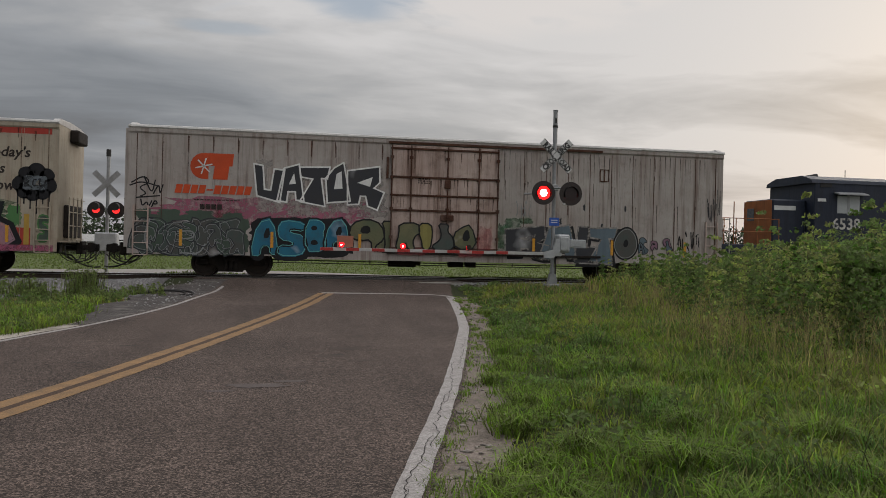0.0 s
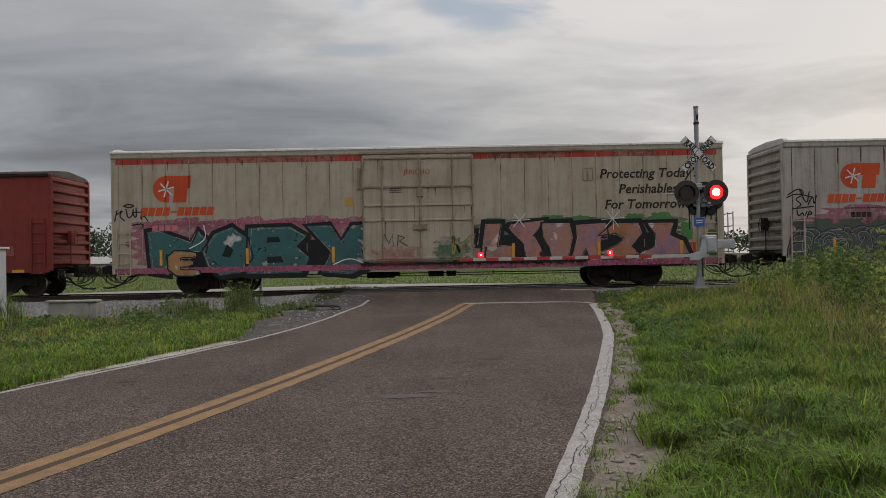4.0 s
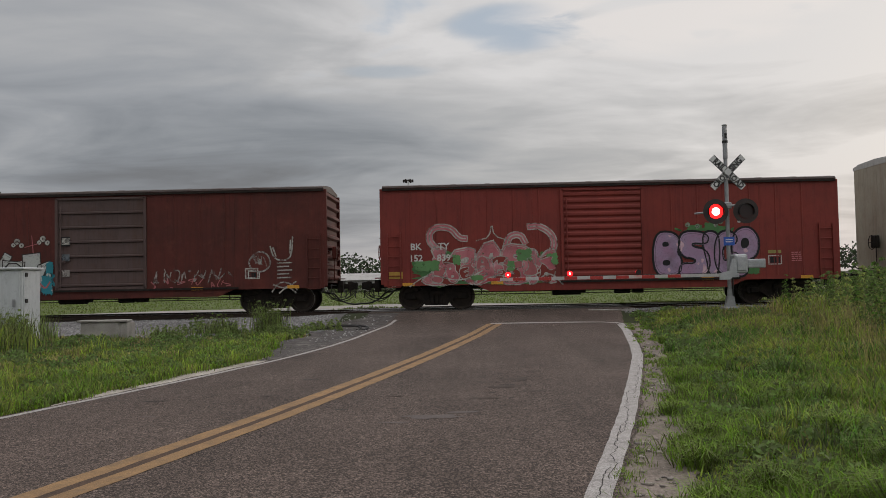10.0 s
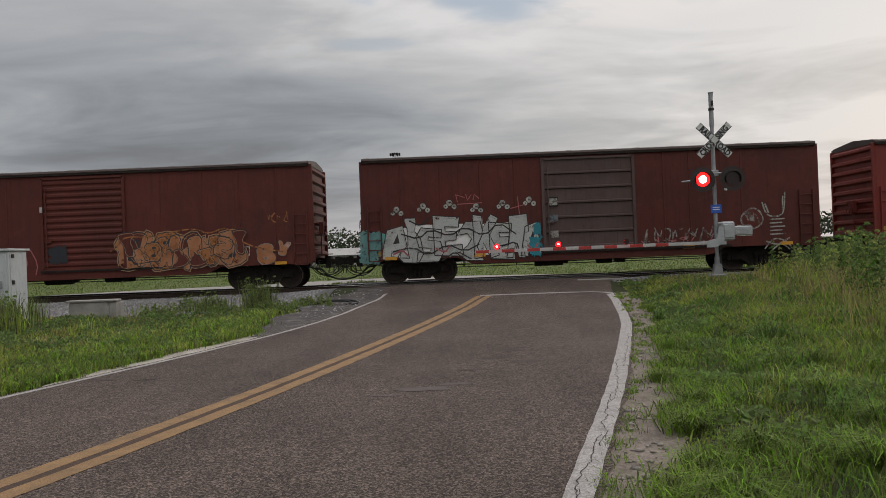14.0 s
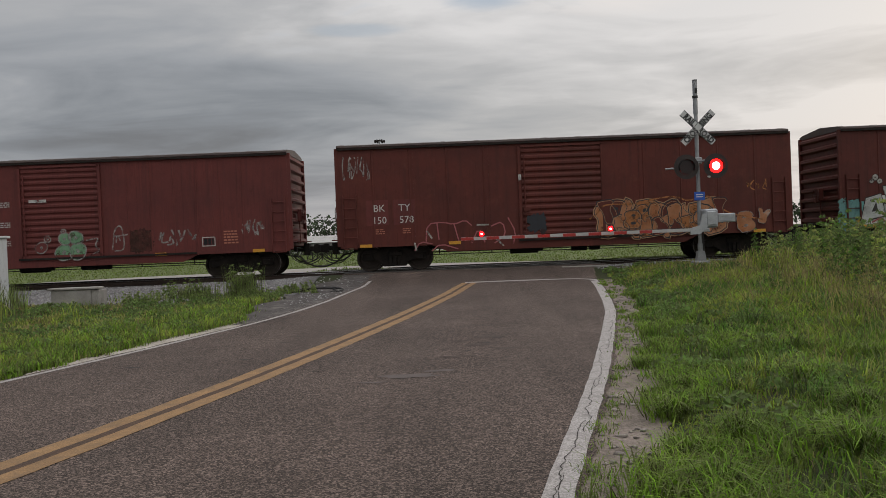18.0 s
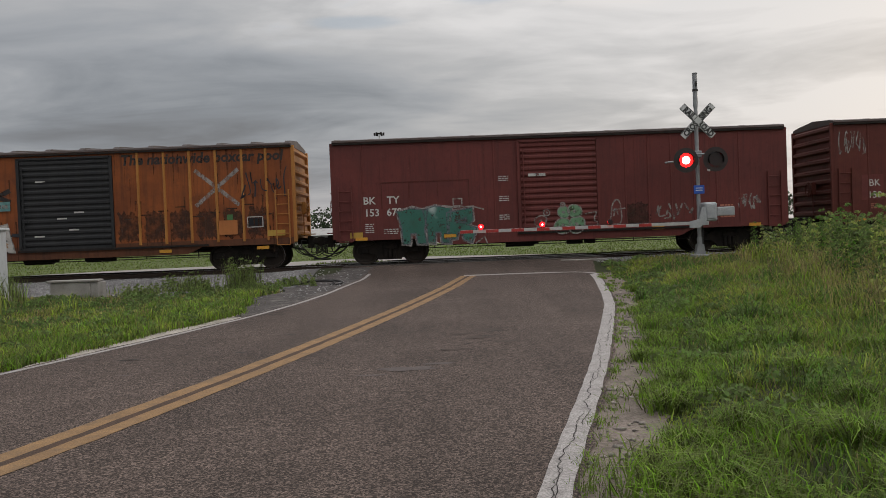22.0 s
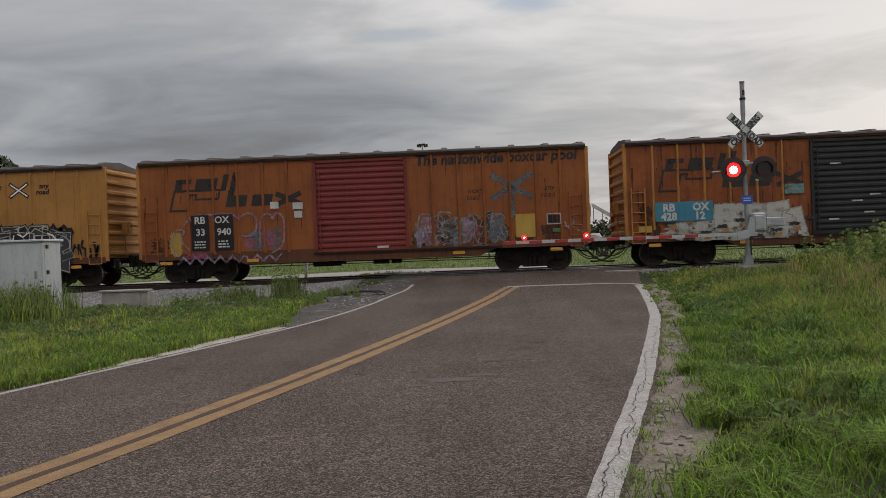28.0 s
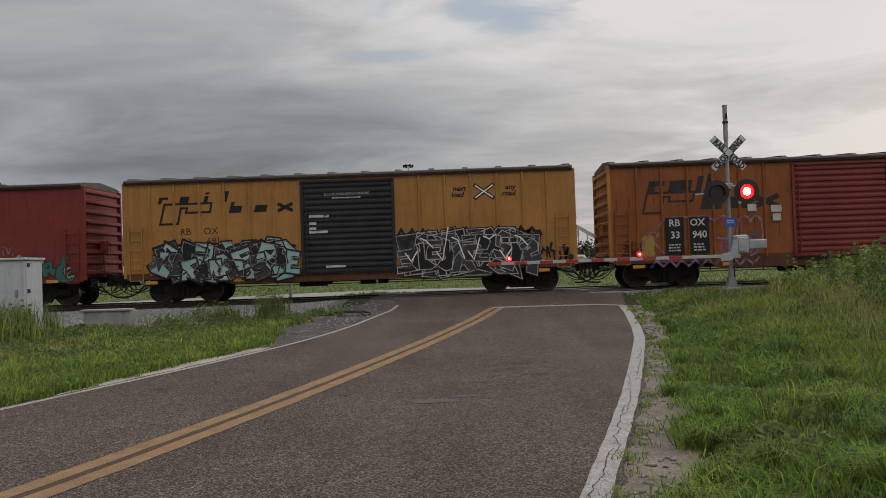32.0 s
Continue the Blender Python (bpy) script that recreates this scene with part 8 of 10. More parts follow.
letters(car, "next", 3.95, 3.62, 0.25, P_BLACK, y=-1.5665, shear=0.15, bold=0.008)
letters(car, "load", 3.89, 3.40, 0.25, P_BLACK, y=-1.5665, shear=0.15, bold=0.008)
letters(car, "any", 5.74, 3.62, 0.25, P_BLACK, y=-1.5665, shear=0.15, bold=0.008)
letters(car, "road", 5.68, 3.40, 0.25, P_BLACK, y=-1.5665, shear=0.15, bold=0.008)
cross_mark(car, 4.5, 5.14, 3.34, 3.80, P_BLACK, w=0.13)
cross_mark(car, 4.52, 5.12, 3.36, 3.78, P_WHITE, w=0.05, y=-1.570)
blob(car, -7.1, -1.7, 0.80, 2.15, P_BLACK, seed=100, ragged=0.2, y=-1.617)
blob(car, -6.9, -1.8, 0.86, 2.0, P_GREY, seed=105, ragged=0.25, y=-1.6175)
tangle(car, -7.1, -1.65, 0.72, 2.2, [F_AQUA, F_INK, F_AQUA, P_BLACK, F_AQUA, F_AQUA, F_INK], P_BLACK, 26, 101, y=-1.6185, lw=0.06, size=(0.42, 0.74), soft=0, text="RAKEZNSV>Y", inner=P_OLD_WHITE, label="pale blue-green graffiti letter with black outline")
blob(car, 1.8, 6.5, 0.86, 2.05, P_BLACK, seed=102, ragged=0.2, y=-1.617)
tangle(car, 1.75, 6.75, 0.62, 2.28, [F_INK, P_BLACK, F_INK, P_BLACK, F_COAL], P_CHIP, 20, 103, y=-1.6185, lw=0.036, size=(0.5, 0.85), soft=0, halo=P_BLACK, text="RAKEZNSV>Y", label="black graffiti letter with thin white outline")
rs_ = random.Random(104)
for k in range(13):
    x_, h_ = 1.9 + 0.38 * k, rs_.uniform(0.06, 0.22)
    strokes(car, [((x_ - 0.16, 2.08), (x_ - 0.02, 2.12 + h_), (x_ + 0.1, 2.1), (x_ + 0.24, 2.05 + 0.6 * h_), (x_ + 0.3, 1.98))], P_BLACK, 0.11, -1.6182, 0)
strokes(car, [((2.0 + 0.55 * k, 1.5 + 0.5 * (k % 2)), (2.2 + 0.55 * k, 1.2 + 0.7 * (k % 2)), (2.42 + 0.55 * k, 1.55 + 0.4 * (k % 3) - 0.3 * (k % 2))) for k in range(8)], P_WHITE, 0.05, -1.6445, 0)
plate(car, 5.35, 5.95, 1.72, 1.95, P_CHIP, y=-1.646, name="placard", thick=0.001)
plate(car, 5.40, 5.62, 1.76, 1.91, P_BLACK, y=-1.6475, name="placard", thick=0.001)
plate(car, 5.68, 5.90, 1.76, 1.91, P_BLACK, y=-1.6475, name="placard", thick=0.001)
scribble(car, 6.7, 7.7, 1.0, 1.7, P_BLACK, 8, 0.06, y=-1.618, seed=104)
letters(car, "CLOSE AND LOCK DOORS", 0.0, 3.62, 0.13, STENCIL, y=-1.625)
bars(car, -0.5, 3.5, 1.0, 1, STENCIL, y=-1.625, pitch=0.09)
for z_, w_ in ((2.85, 0.7), (2.6, 0.25), (2.42, 0.25), (2.3, 0.65)):
    plate(car, -1.35, -1.35 + w_, z_, z_ + 0.09, STENCIL, y=-1.618, name="stencil")
plate(car, -0.8, -0.1, 1.08, 1.16, STENCIL, y=-1.63, name="stencil")
stencil_box(car, 5.55, 1.66, 0.5, 0.3, y=-1.625)
finish(car, -147.86, "yellow ochre boxcar with black door and pale blue graffiti", "boxcar")

# last red car
car = boxcar(LB, 4.36, RED_A, RED_A, RED_A, [-6.9, -6.0, -5.1, -4.2, -3.3, 3.3, 4.2, 5.1, 6.0, 6.9], plain_cuts(6, LB), 13, 6, smooth=True, roof=DARK_ROOF)
tangle(car, 5.5, 7.6, 0.85, 1.9, [P_GREY, P_SEAGREEN], P_DARK, 5, 111, y=-1.581, label="grey graffiti letter")
tangle(car, 2.6, 5.6, 1.3, 2.2, [P_GREY, RED_A], P_OLD_WHITE, 5, 112, y=-1.581)
finish(car, -165.7, "red boxcar with grey graffiti near its end", "boxcar")


# ---- train: locomotive at the front, cab towards the cars ----
def locomotive():
    NAVY = car_paint("navy_locomotive_paint", (0.018, 0.024, 0.042), (0.028, 0.034, 0.05), (0.012, 0.012, 0.014), 0.4, (0.05, 0.035, 0.03), 0.25, 0.5, 31)
    NOSE = car_paint("faded_orange_nose_paint", (0.30, 0.105, 0.03), (0.24, 0.08, 0.026), seed=32)
    GLASS = mat("cab_glass", (0.03, 0.035, 0.04), rough=0.1, bump=0.0)
    # pale colour stands in for the light seen in the cab's side panes
    PANE = mat("painted_lit_window", (0.40, 0.42, 0.43), rough=0.15, bump=0.0, spread=0.1)
    lo = thing("locomotive", "", "")
    part("frame", box(bmesh.new(), -0.9, 18.5, -1.5, 1.5, 1.15, 1.55, 0.02), NAVY, lo)
    nose = part("nose", box(bmesh.new(), 1.50, 2.97, -1.0, 1.0, 1.5, 3.38, 0.06), NAVY, lo, "dark navy low nose")
    part("nose_front", box(bmesh.new(), 1.46, 1.5, -0.97, 0.97, 1.55, 3.34, 0.01), NOSE, nose, "faded orange nose front")
    part("nose_stripe", box(bmesh.new(), 1.58, 2.5, -1.012, -0.998, 2.95, 3.12), SIGN_WHITE, nose, "pale stripe")
    bm = box(bmesh.new(), 2.97, 6.4, -1.52, 1.52, 1.5, 4.10, 0.03)
    cab = part("cab", bm, NAVY, lo, "dark navy cab")
    part("cab_roof", prism_x(2.82, 6.5, ((-1.56, 4.02), (-1.50, 4.16), (-0.9, 4.34), (0.9, 4.34), (1.50, 4.16), (1.56, 4.02))), NAVY, cab)
    for x0, x1 in ((3.95, 4.38), (4.48, 4.92)):
        part("window", box(bmesh.new(), x0, x1, -1.54, -1.515, 2.86, 3.55), PANE, cab)
    part("window_frame", box(bmesh.new(), 4.38, 4.48, -1.55, -1.51, 2.80, 3.6), GALV, cab)
    part("sunshade", prism_x(3.8, 5.1, ((-1.52, 3.62), (-1.86, 3.56), (-1.86, 3.60), (-1.52, 3.70))), GALV, cab)
    part("number_board", box(bmesh.new(), 3.2, 3.7, -1.54, -1.515, 3.86, 4.02), BLACK, cab)
    part("number_light", box(bmesh.new(), 3.1, 3.45, -1.54, -1.515, 3.3, 3.42), SIGN_WHITE, cab)
    letters(lo, "6538", 4.36, 2.24, 0.62, STENCIL, y=-1.53, name="road_number", bold=0.012)
    part("nose_window", box(bmesh.new(), 1.44, 1.462, 0.2, 0.7, 2.55, 3.05), GLASS, nose)
    part("hood", box(bmesh.new(), 6.4, 17.4, -0.95, 0.95, 1.5, 4.05, 0.08), NAVY, lo, "long dark hood")
    for k in range(9):
        part("hood_door", box(bmesh.new(), 6.6 + 1.15 * k, 7.65 + 1.15 * k, -0.985, -0.94, 1.75, 3.4, 0.02), NAVY, lo)
    part("grille", box(bmesh.new(), 13.0, 16.4, -1.02, -0.95, 2.9, 3.8), BLACK, lo)
    bm = bmesh.new()
    xs = [-0.8, -0.3, 0.6, 1.5] + [6.8 + 1.6 * k for k in range(8)]
    for x in xs:
        cyl(bm, (x, -1.46, 1.5), (x, -1.46, 2.55), 0.018, 6)
    for z in (2.05, 2.55):
        cyl(bm, (-0.8, -1.46, z), (1.5, -1.46, z), 0.016, 6)
        cyl(bm, (6.8, -1.46, z), (18.0, -1.46, z), 0.016, 6)
        cyl(bm, (-0.8, -1.46, z), (-0.8, 1.46, z), 0.016, 6)
    cyl(bm, (-0.25, -1.2, 1.5), (-0.25, -1.2, 3.2), 0.02, 6)
    part("handrail", bm, NOSE, lo)
    part("pilot", box(bmesh.new(), -0.95, -0.85, -1.4, 1.4, 0.35, 1.3), NAVY, lo)
    part("horn", cyl(bmesh.new(), (3.6, 0, 4.36), (4.1, 0, 4.46), 0.09, 8), BLACK, lo)
    part("rooftop_box", box(bmesh.new(), 7.2, 9.6, -0.5, 0.5, 4.05, 4.3, 0.05), NAVY, lo)
    part("antenna", cyl(bmesh.new(), (5.4, 0, 4.3), (5.4, 0, 4.75), 0.015, 6), BLACK, lo)
    part("fuel_tank", box(bmesh.new(), 6.8, 11.2, -1.4, 1.4, 0.35, 1.15, 0.12), NAVY, lo)
    add_trucks(lo, (2.7, 14.6))
    part("coupler", COUPLER, None, lo, at=pose(-1.3, 0, 0, 0, 0, 180))
    return lo


car = locomotive()
tagged(car, "dark navy locomotive with faded orange nose and white road number", "locomotive", "cars of the freight train")
CARS.append((car, 16.85))

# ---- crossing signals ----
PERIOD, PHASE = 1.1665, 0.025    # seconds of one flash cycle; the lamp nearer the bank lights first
BLINK_COVERS = []                    # (added cover, its resting place, True when it opens in the cycle's first half)


def flasher(parent, x, z, first, y=-0.30, lit_both=False):
    """A round red flasher with its backing disc, hood, lens and an added dark cover, no real part, that slides into the
    housing to make it blink.
    """
    bm = bmesh.new()
    cyl(bm, (x, y, z), (x, y + 0.012, z), 0.39, 32)
    disc = part("backing_disc", bm, OLD_BLACK, parent, "round black backing disc")
    bm = bmesh.new()
    cyl(bm, (x, y + 0.012, z), (x, y + 0.20, z), 0.17, 20, 0.12)
    part("lamp_housing", bm, BLACK, disc)
    # lens wider than its glass: the red rim stands in for the glow
    part("lens", cyl(bmesh.new(), (x, y - 0.010, z), (x, y - 0.004, z), 0.22, 28), RED_LENS, disc, "lit red lens")
    part("lamp_core", cyl(bmesh.new(), (x, y - 0.014, z), (x, y - 0.0105, z), 0.125, 24), LAMP_CORE, disc, "white-hot core of the lamp")
    bm = bmesh.new()
    for i in range(15):
        a0, a1 = math.pi * (i / 15 * 1.3 - 0.15), math.pi * ((i + 1) / 15 * 1.3 - 0.15)
        p = [(0.24 * math.cos(a), 0.24 * math.sin(a)) for a in (a0, a1)]
        v = [bm.verts.new((x + p[0][0], y, z + p[0][1])), bm.verts.new((x + p[1][0], y, z + p[1][1])), bm.verts.new((x + p[1][0], y - 0.12, z + p[1][1] - 0.01)), bm.verts.new((x + p[0][0], y - 0.12, z + p[0][1] - 0.01))]
        bm.faces.new(v)
    bmesh.ops.solidify(bm, geom=bm.faces[:], thickness=0.006)
    part("hood", bm, BLACK, disc)
    # added disc that blocks the lens in the dark half of the cycle
    sh = part("shutter", cyl(bmesh.new(), (0, -0.008, 0), (0, 0.0, 0), 0.230, 28), DARK_LENS, disc, "added dark disc that hides the lamp while it is off", at=pose(x, y - 0.016, z))
    BLINK_COVERS.append((sh, (x, y - 0.016, z), (x, y + 0.022, z), first))
    return disc


def crossbuck(parent, x, z, y, text=True):
    """Two crossed white boards."""
    words = ("RAIL ROAD", "CROSSING")
    for k, a in enumerate((-45, 45)):
        b = part("crossbuck_board", box(bmesh.new(), -0.69, 0.69, -0.008, 0.008, -0.115, 0.115), SIGN_WHITE, parent, "white reflective board", at=pose(x, y - 0.012 * k, z, 0, -a, 0))
        bm = bmesh.new()
        for s in (-1, 1):
            box(bm, -0.69, 0.69, -0.011, -0.008, s * 0.105 - 0.008, s * 0.105 + 0.008)
        part("border", bm, SIGN_BLACK, b)
        if text:
            halves = (("RAIL", -0.40), ("ROAD", 0.40)) if k == 0 else (("CROS", -0.38), ("SING", 0.38))
            for w, dx in halves:
                part("lettering", text_mesh(w, 0.245, 0.004, SIGN_BLACK, wide=0.86, bold=0.011), None, b, at=pose(dx * 0.9, -0.012, -0.085))
    return


def signal_mast(at):
    """The gate mast on our side: pole, crossbuck, flashers, gate machine with the lowered arm."""
    m = thing("crossing_signal", "galvanised crossing signal mast with crossbuck, red flashers and lowered gate", "crossing signal", at)
    bm = bmesh.new()
    cyl(bm, (0, 0, 0.0), (0, 0, 4.75), 0.062, 16)
    cyl(bm, (0, 0, 4.75), (0, 0, 5.80), 0.075, 16)
    pole = part("pole", bm, GALV, m, "round galvanised pole")
    part("pole_cap", cyl(bmesh.new(), (0, 0, 5.80), (0, 0, 5.83), 0.085, 16), GALV, pole)
    bm = bmesh.new()
    cyl(bm, (0, 0, 5.25), (0, 0, 5.32), 0.09, 14)
    box(bm, -0.03, 0.03, -0.10, -0.06, 5.4, 5.55)
    part("bell", bm, BLACK, pole)
    bm = bmesh.new()
    box(bm, -0.24, 0.24, -0.24, 0.24, 0.0, 0.08, 0.02)
    prism(bm, [(-0.15, 0.08), (0.15, 0.08), (0.10, 0.40), (-0.10, 0.40)], -0.11, 0.11)
    cyl(bm, (0, 0, 0.4), (0, 0, 0.62), 0.085, 14)
    for sx in (-1, 1):
        for sy in (-1, 1):
            cyl(bm, (sx * 0.2, sy * 0.2, 0.08), (sx * 0.2, sy * 0.2, 0.17), 0.02, 6)
    part("base", bm, GALV, m, "flared cast base with bolts")
    part("foundation", box(bmesh.new(), -0.4, 0.4, -0.4, 0.4, -0.7, 0.0, 0.02), CONCRETE, m)
    crossbuck(m, 0.02, 4.30, -0.10)
    bm = bmesh.new()
    cyl(bm, (-0.5, -0.12, 3.25), (0.5, -0.12, 3.25), 0.032, 10)
    box(bm, -0.11, 0.11, -0.14, 0.1, 3.15, 3.36, 0.02)
    for s in (-1, 1):
        cyl(bm, (s * 0.46, -0.12, 3.25), (s * 0.46, -0.12, 3.08), 0.03, 8)
    arm = part("lamp_bracket", bm, GALV, m)
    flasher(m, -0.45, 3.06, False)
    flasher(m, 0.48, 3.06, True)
    part("crew_lamp", cyl(bmesh.new(), (0.27, -0.30, 2.72), (0.27, -0.2, 2.74), 0.035, 10), SIGN_WHITE, arm, "small white side lamp")
    part("back_bracket", cyl(bmesh.new(), (-0.45, -0.1, 3.06), (-0.98, 0.15, 3.04), 0.03, 8), GALV, arm)
    part("sign_plate", box(bmesh.new(), -0.17, 0.17, -0.10, -0.085, 2.0, 2.27, 0.01), BLUE_SIGN, m, "small blue information plate")
    bm = bmesh.new()
    for z in (2.17, 2.10):
        box(bm, -0.11, 0.11, -0.104, -0.1005, z, z + 0.025)
    part("plate_print", bm, SIGN_WHITE, m)
    # gate machine and its arms
    bm = bmesh.new()
    box(bm, 0.08, 0.50, -0.30, 0.22, 1.12, 1.72, 0.05)
    box(bm, 0.14, 0.44, -0.33, -0.29, 1.20, 1.64, 0.02)
    mech = part("gate_machine", bm, SILVER, m, "silver gate machine housing")
    bm = bmesh.new()
    box(bm, 0.52, 1.08, -0.20, -0.02, 1.28, 1.56, 0.02)
    for z in (1.36, 1.48):
        box(bm, 0.60, 0.95, -0.215, -0.20, z - 0.02, z + 0.02)
    part("counterweight", bm, SILVER, mech, "ribbed counterweight plates")
    bm = bmesh.new()
    prism(bm, [(-0.42, 0.93), (-0.10, 0.93), (0.12, 1.15), (0.10, 1.55), (-0.02, 1.58), (-0.12, 1.20), (-0.42, 1.13)], -0.40, -0.34)
    box(bm, -0.30, 0.20, -0.34, -0.22, 1.0, 1.12, 0.01)
    part("gate_support", bm, SILVER, mech)
    part("conduit", cyl(bmesh.new(), (0.09, -0.05, 0.0), (0.09, -0.05, 1.15), 0.025, 8), BLACK, m)
    # the lowered arm, banded red and white
    x_end, x_start = -7.62, -0.25
    gate = part("gate_arm", box(bmesh.new(), x_end, x_start, -0.385, -0.355, 1.025, 1.125, 0.004), mat("dulled_white_sheet", (0.47, 0.46, 0.45), (0.36, 0.35, 0.34), 0.5, scale=5, bump=0.03, spread=0.15), m, "red and white banded gate arm")
    k = 0
    x = x_end
    while x < x_start - 1.1:
        if k % 2 == 0:
            part("red_band", box(bmesh.new(), x, min(x + 0.40, x_start), -0.389, -0.351, 1.028, 1.122), RED_BAND, gate)
        x += 0.40
        k += 1
    bm = bmesh.new()
    cyl(bm, (-0.3, -0.37, 1.14), (-4.6, -0.37, 1.13), 0.008, 5)
    for px in (-1.6, -3.2, -4.6):
        cyl(bm, (px, -0.37, 1.12), (px, -0.37, 1.15), 0.008, 5)
    part("lamp_cable", bm, BLACK, gate)
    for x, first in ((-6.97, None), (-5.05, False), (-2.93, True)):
        bm = cyl(bmesh.new(), (x, -0.37, 1.12), (x, -0.37, 1.20), 0.03, 8)
        cyl(bm, (x, -0.40, 1.215), (x, -0.34, 1.215), 0.090, 14)
        lamp = part("gate_lamp", bm, BLACK, gate, "small red gate lamp")
        # lens enlarged so that its rim stands in for the lamp's red halo
        part("lamp_lens", cyl(bmesh.new(), (x, -0.43, 1.215), (x, -0.404, 1.215), 0.082, 16), RED_LAMP, lamp, "lit red lens")
        part("lamp_core", cyl(bmesh.new(), (x, -0.434, 1.215), (x, -0.4305, 1.215), 0.030, 14), LAMP_CORE, lamp)
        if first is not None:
            # added dark disc that blinks the gate lamp, not a part of it
            sh = part("lamp_blink_cover", cyl(bmesh.new(), (0, -0.010, 0), (0, -0.003, 0), 0.086, 16), DARK_LENS, lamp, "added dark disc that hides the lamp while it is off", at=pose(x, -0.436, 1.215))
            BLINK_COVERS.append((sh, (x, -0.436, 1.215), (x, -0.36, 1.215), first))
    return m


MAST_X, MAST_Y = 8.37, 25.6
signal_mast(pose(MAST_X, MAST_Y, 0.36))


def far_signal():
    """The signal on the other side of the track, its back lamps towards us."""
    m = thing("crossing_signal", "far crossing signal mast with back of crossbuck and red lamps", "crossing signal", pose(-8.05, 37.0, 0.0))
    part("pole", cyl(bmesh.new(), (0, 0, 0), (0, 0, 5.45), 0.075, 14), GALV, m)
    part("pole_cap", cyl(bmesh.new(), (0, 0, 5.2), (0, 0, 5.5), 0.1, 12), BLACK, m)
    for a in (-45, 45):
        part("crossbuck_board", box(bmesh.new(), -0.72, 0.72, -0.01, 0.01, -0.115, 0.115), GALV, m, "bare back of a crossed board", at=pose(-0.05, -0.1 + a * 0.0004, 4.0, 0, a, 0))
    part("lamp_bracket", cyl(bmesh.new(), (-0.6, -0.1, 2.95), (0.6, -0.1, 2.95), 0.035, 8), GALV, m)
    for x in (-0.42, 0.40):
        d = part("backing_disc", cyl(bmesh.new(), (x, -0.25, 2.87), (x, -0.23, 2.87), 0.36, 28), BLACK, m)
        part("lens", cyl(bmesh.new(), (x, -0.28, 2.87), (x, -0.255, 2.87), 0.15, 24), mat("dim_red_lens", (0.8, 0.02, 0.02), rough=0.3, emit=2.2, bump=0.0, spread=0), d, "dim red lens")
        bm = bmesh.new()
        cyl(bm, (x, -0.3, 3.02), (x, -0.55, 3.0), 0.17, 12)
        part("hood", bm, BLACK, d)
    part("gate_machine", box(bmesh.new(), -0.45, 0.45, -0.3, 0.3, 1.1, 1.9, 0.05), SILVER, m)
    return m


far_signal()


# ---- things beside the track ----
def signal_cabinet():
    c = thing("relay_cabinet", "pale grey metal relay cabinet standing in tall grass", "equipment cabinet", pose(-11.95, 20.0, 0.0, 0, 0, 3))
    PAINT = car_paint("pale_grey_cabinet_paint", (0.47, 0.49, 0.50), (0.40, 0.415, 0.42), (0.30, 0.30, 0.29), 0.3, (0.25, 0.24, 0.22), 0.2, 0.5, 41)
    part("body", box(bmesh.new(), -1.2, 1.0, -0.3, 0.65, 0.25, 1.93, 0.015), PAINT, c)
    part("roof", box(bmesh.new(), -1.26, 1.06, -0.36, 0.72, 1.93, 1.99, 0.012), PAINT, c, "overhanging flat metal lid")
    for x0, x1 in ((-1.15, -0.12), (-0.06, 0.95)):
        d = part("door", box(bmesh.new(), x0, x1, -0.325, -0.30, 0.32, 1.86, 0.008), PAINT, c)
        part("handle", box(bmesh.new(), x1 - 0.16, x1 - 0.10, -0.37, -0.325, 1.0, 1.2, 0.008), GALV, d)
    sd = part("side_door", box(bmesh.new(), 1.0, 1.02, -0.24, 0.58, 0.32, 1.86), PAINT, c)
    for z in (0.6, 1.1, 1.75):
        part("hinge", box(bmesh.new(), 1.02, 1.05, -0.2, -0.1, z, z + 0.1), BLACK, sd)
    part("base", box(bmesh.new(), -1.25, 1.05, -0.35, 0.7, -0.1, 0.25, 0.02), CONCRETE, c)
    return c


signal_cabinet()


def headwall():
    """Concrete culvert headwall beside the ballast."""
    h = thing("culvert_headwall", "weathered concrete culvert headwall between grass and ballast", "culvert", pose(-9.75, 21.7, 0.0, 0, 0, 0))
    part("wall", box(bmesh.new(), -0.62, 0.45, -0.1, 0.15, -0.2, 0.50, 0.02), CONCRETE, h)
    part("wing_wall", box(bmesh.new(), 0.45, 0.66, -0.08, 0.45, -0.2, 0.485, 0.02), CONCRETE, h)
    part("coping", box(bmesh.new(), -0.70, 0.68, -0.14, 0.22, 0.50, 0.56, 0.015), CONCRETE, h)
    return h


headwall()


def loose_panel():
    """A pale timber board and rubble at the end of the crossing."""
    b = thing("loose_boards", "pale broken boards lying at the end of the crossing panels", "rubble", pose(5.2, 27.3, 0.33, 0, 0, -8))
    part("board", box(bmesh.new(), -1.0, 0.5, -0.16, 0.10, -0.1, 0.03, 0.01), CONCRETE, b, "pale worn board")
    part("board", box(bmesh.new(), 0.4, 1.0, -0.35, -0.05, -0.15, -0.02, 0.01), TIE, b, "dark broken timber")
    c = thing("black_cable_loop", "black rubber strips curling out of the gravel", "rubber strip", pose(-3.6, 23.2, 0.10))
    bm = bmesh.new()
    for r in (0.42, 0.56):
        pts = [Vector((r * 1.5 * math.cos(a), r * 0.8 * math.sin(a), 0.02 + 0.06 * math.sin(a * 1.3))) for a in [k * 0.35 - 0.6 for k in range(11)]]
        for p, q in zip(pts, pts[1:]):
            cyl(bm, p, q, 0.03, 6)
    part("strip", bm, BLACK, c)


loose_panel()


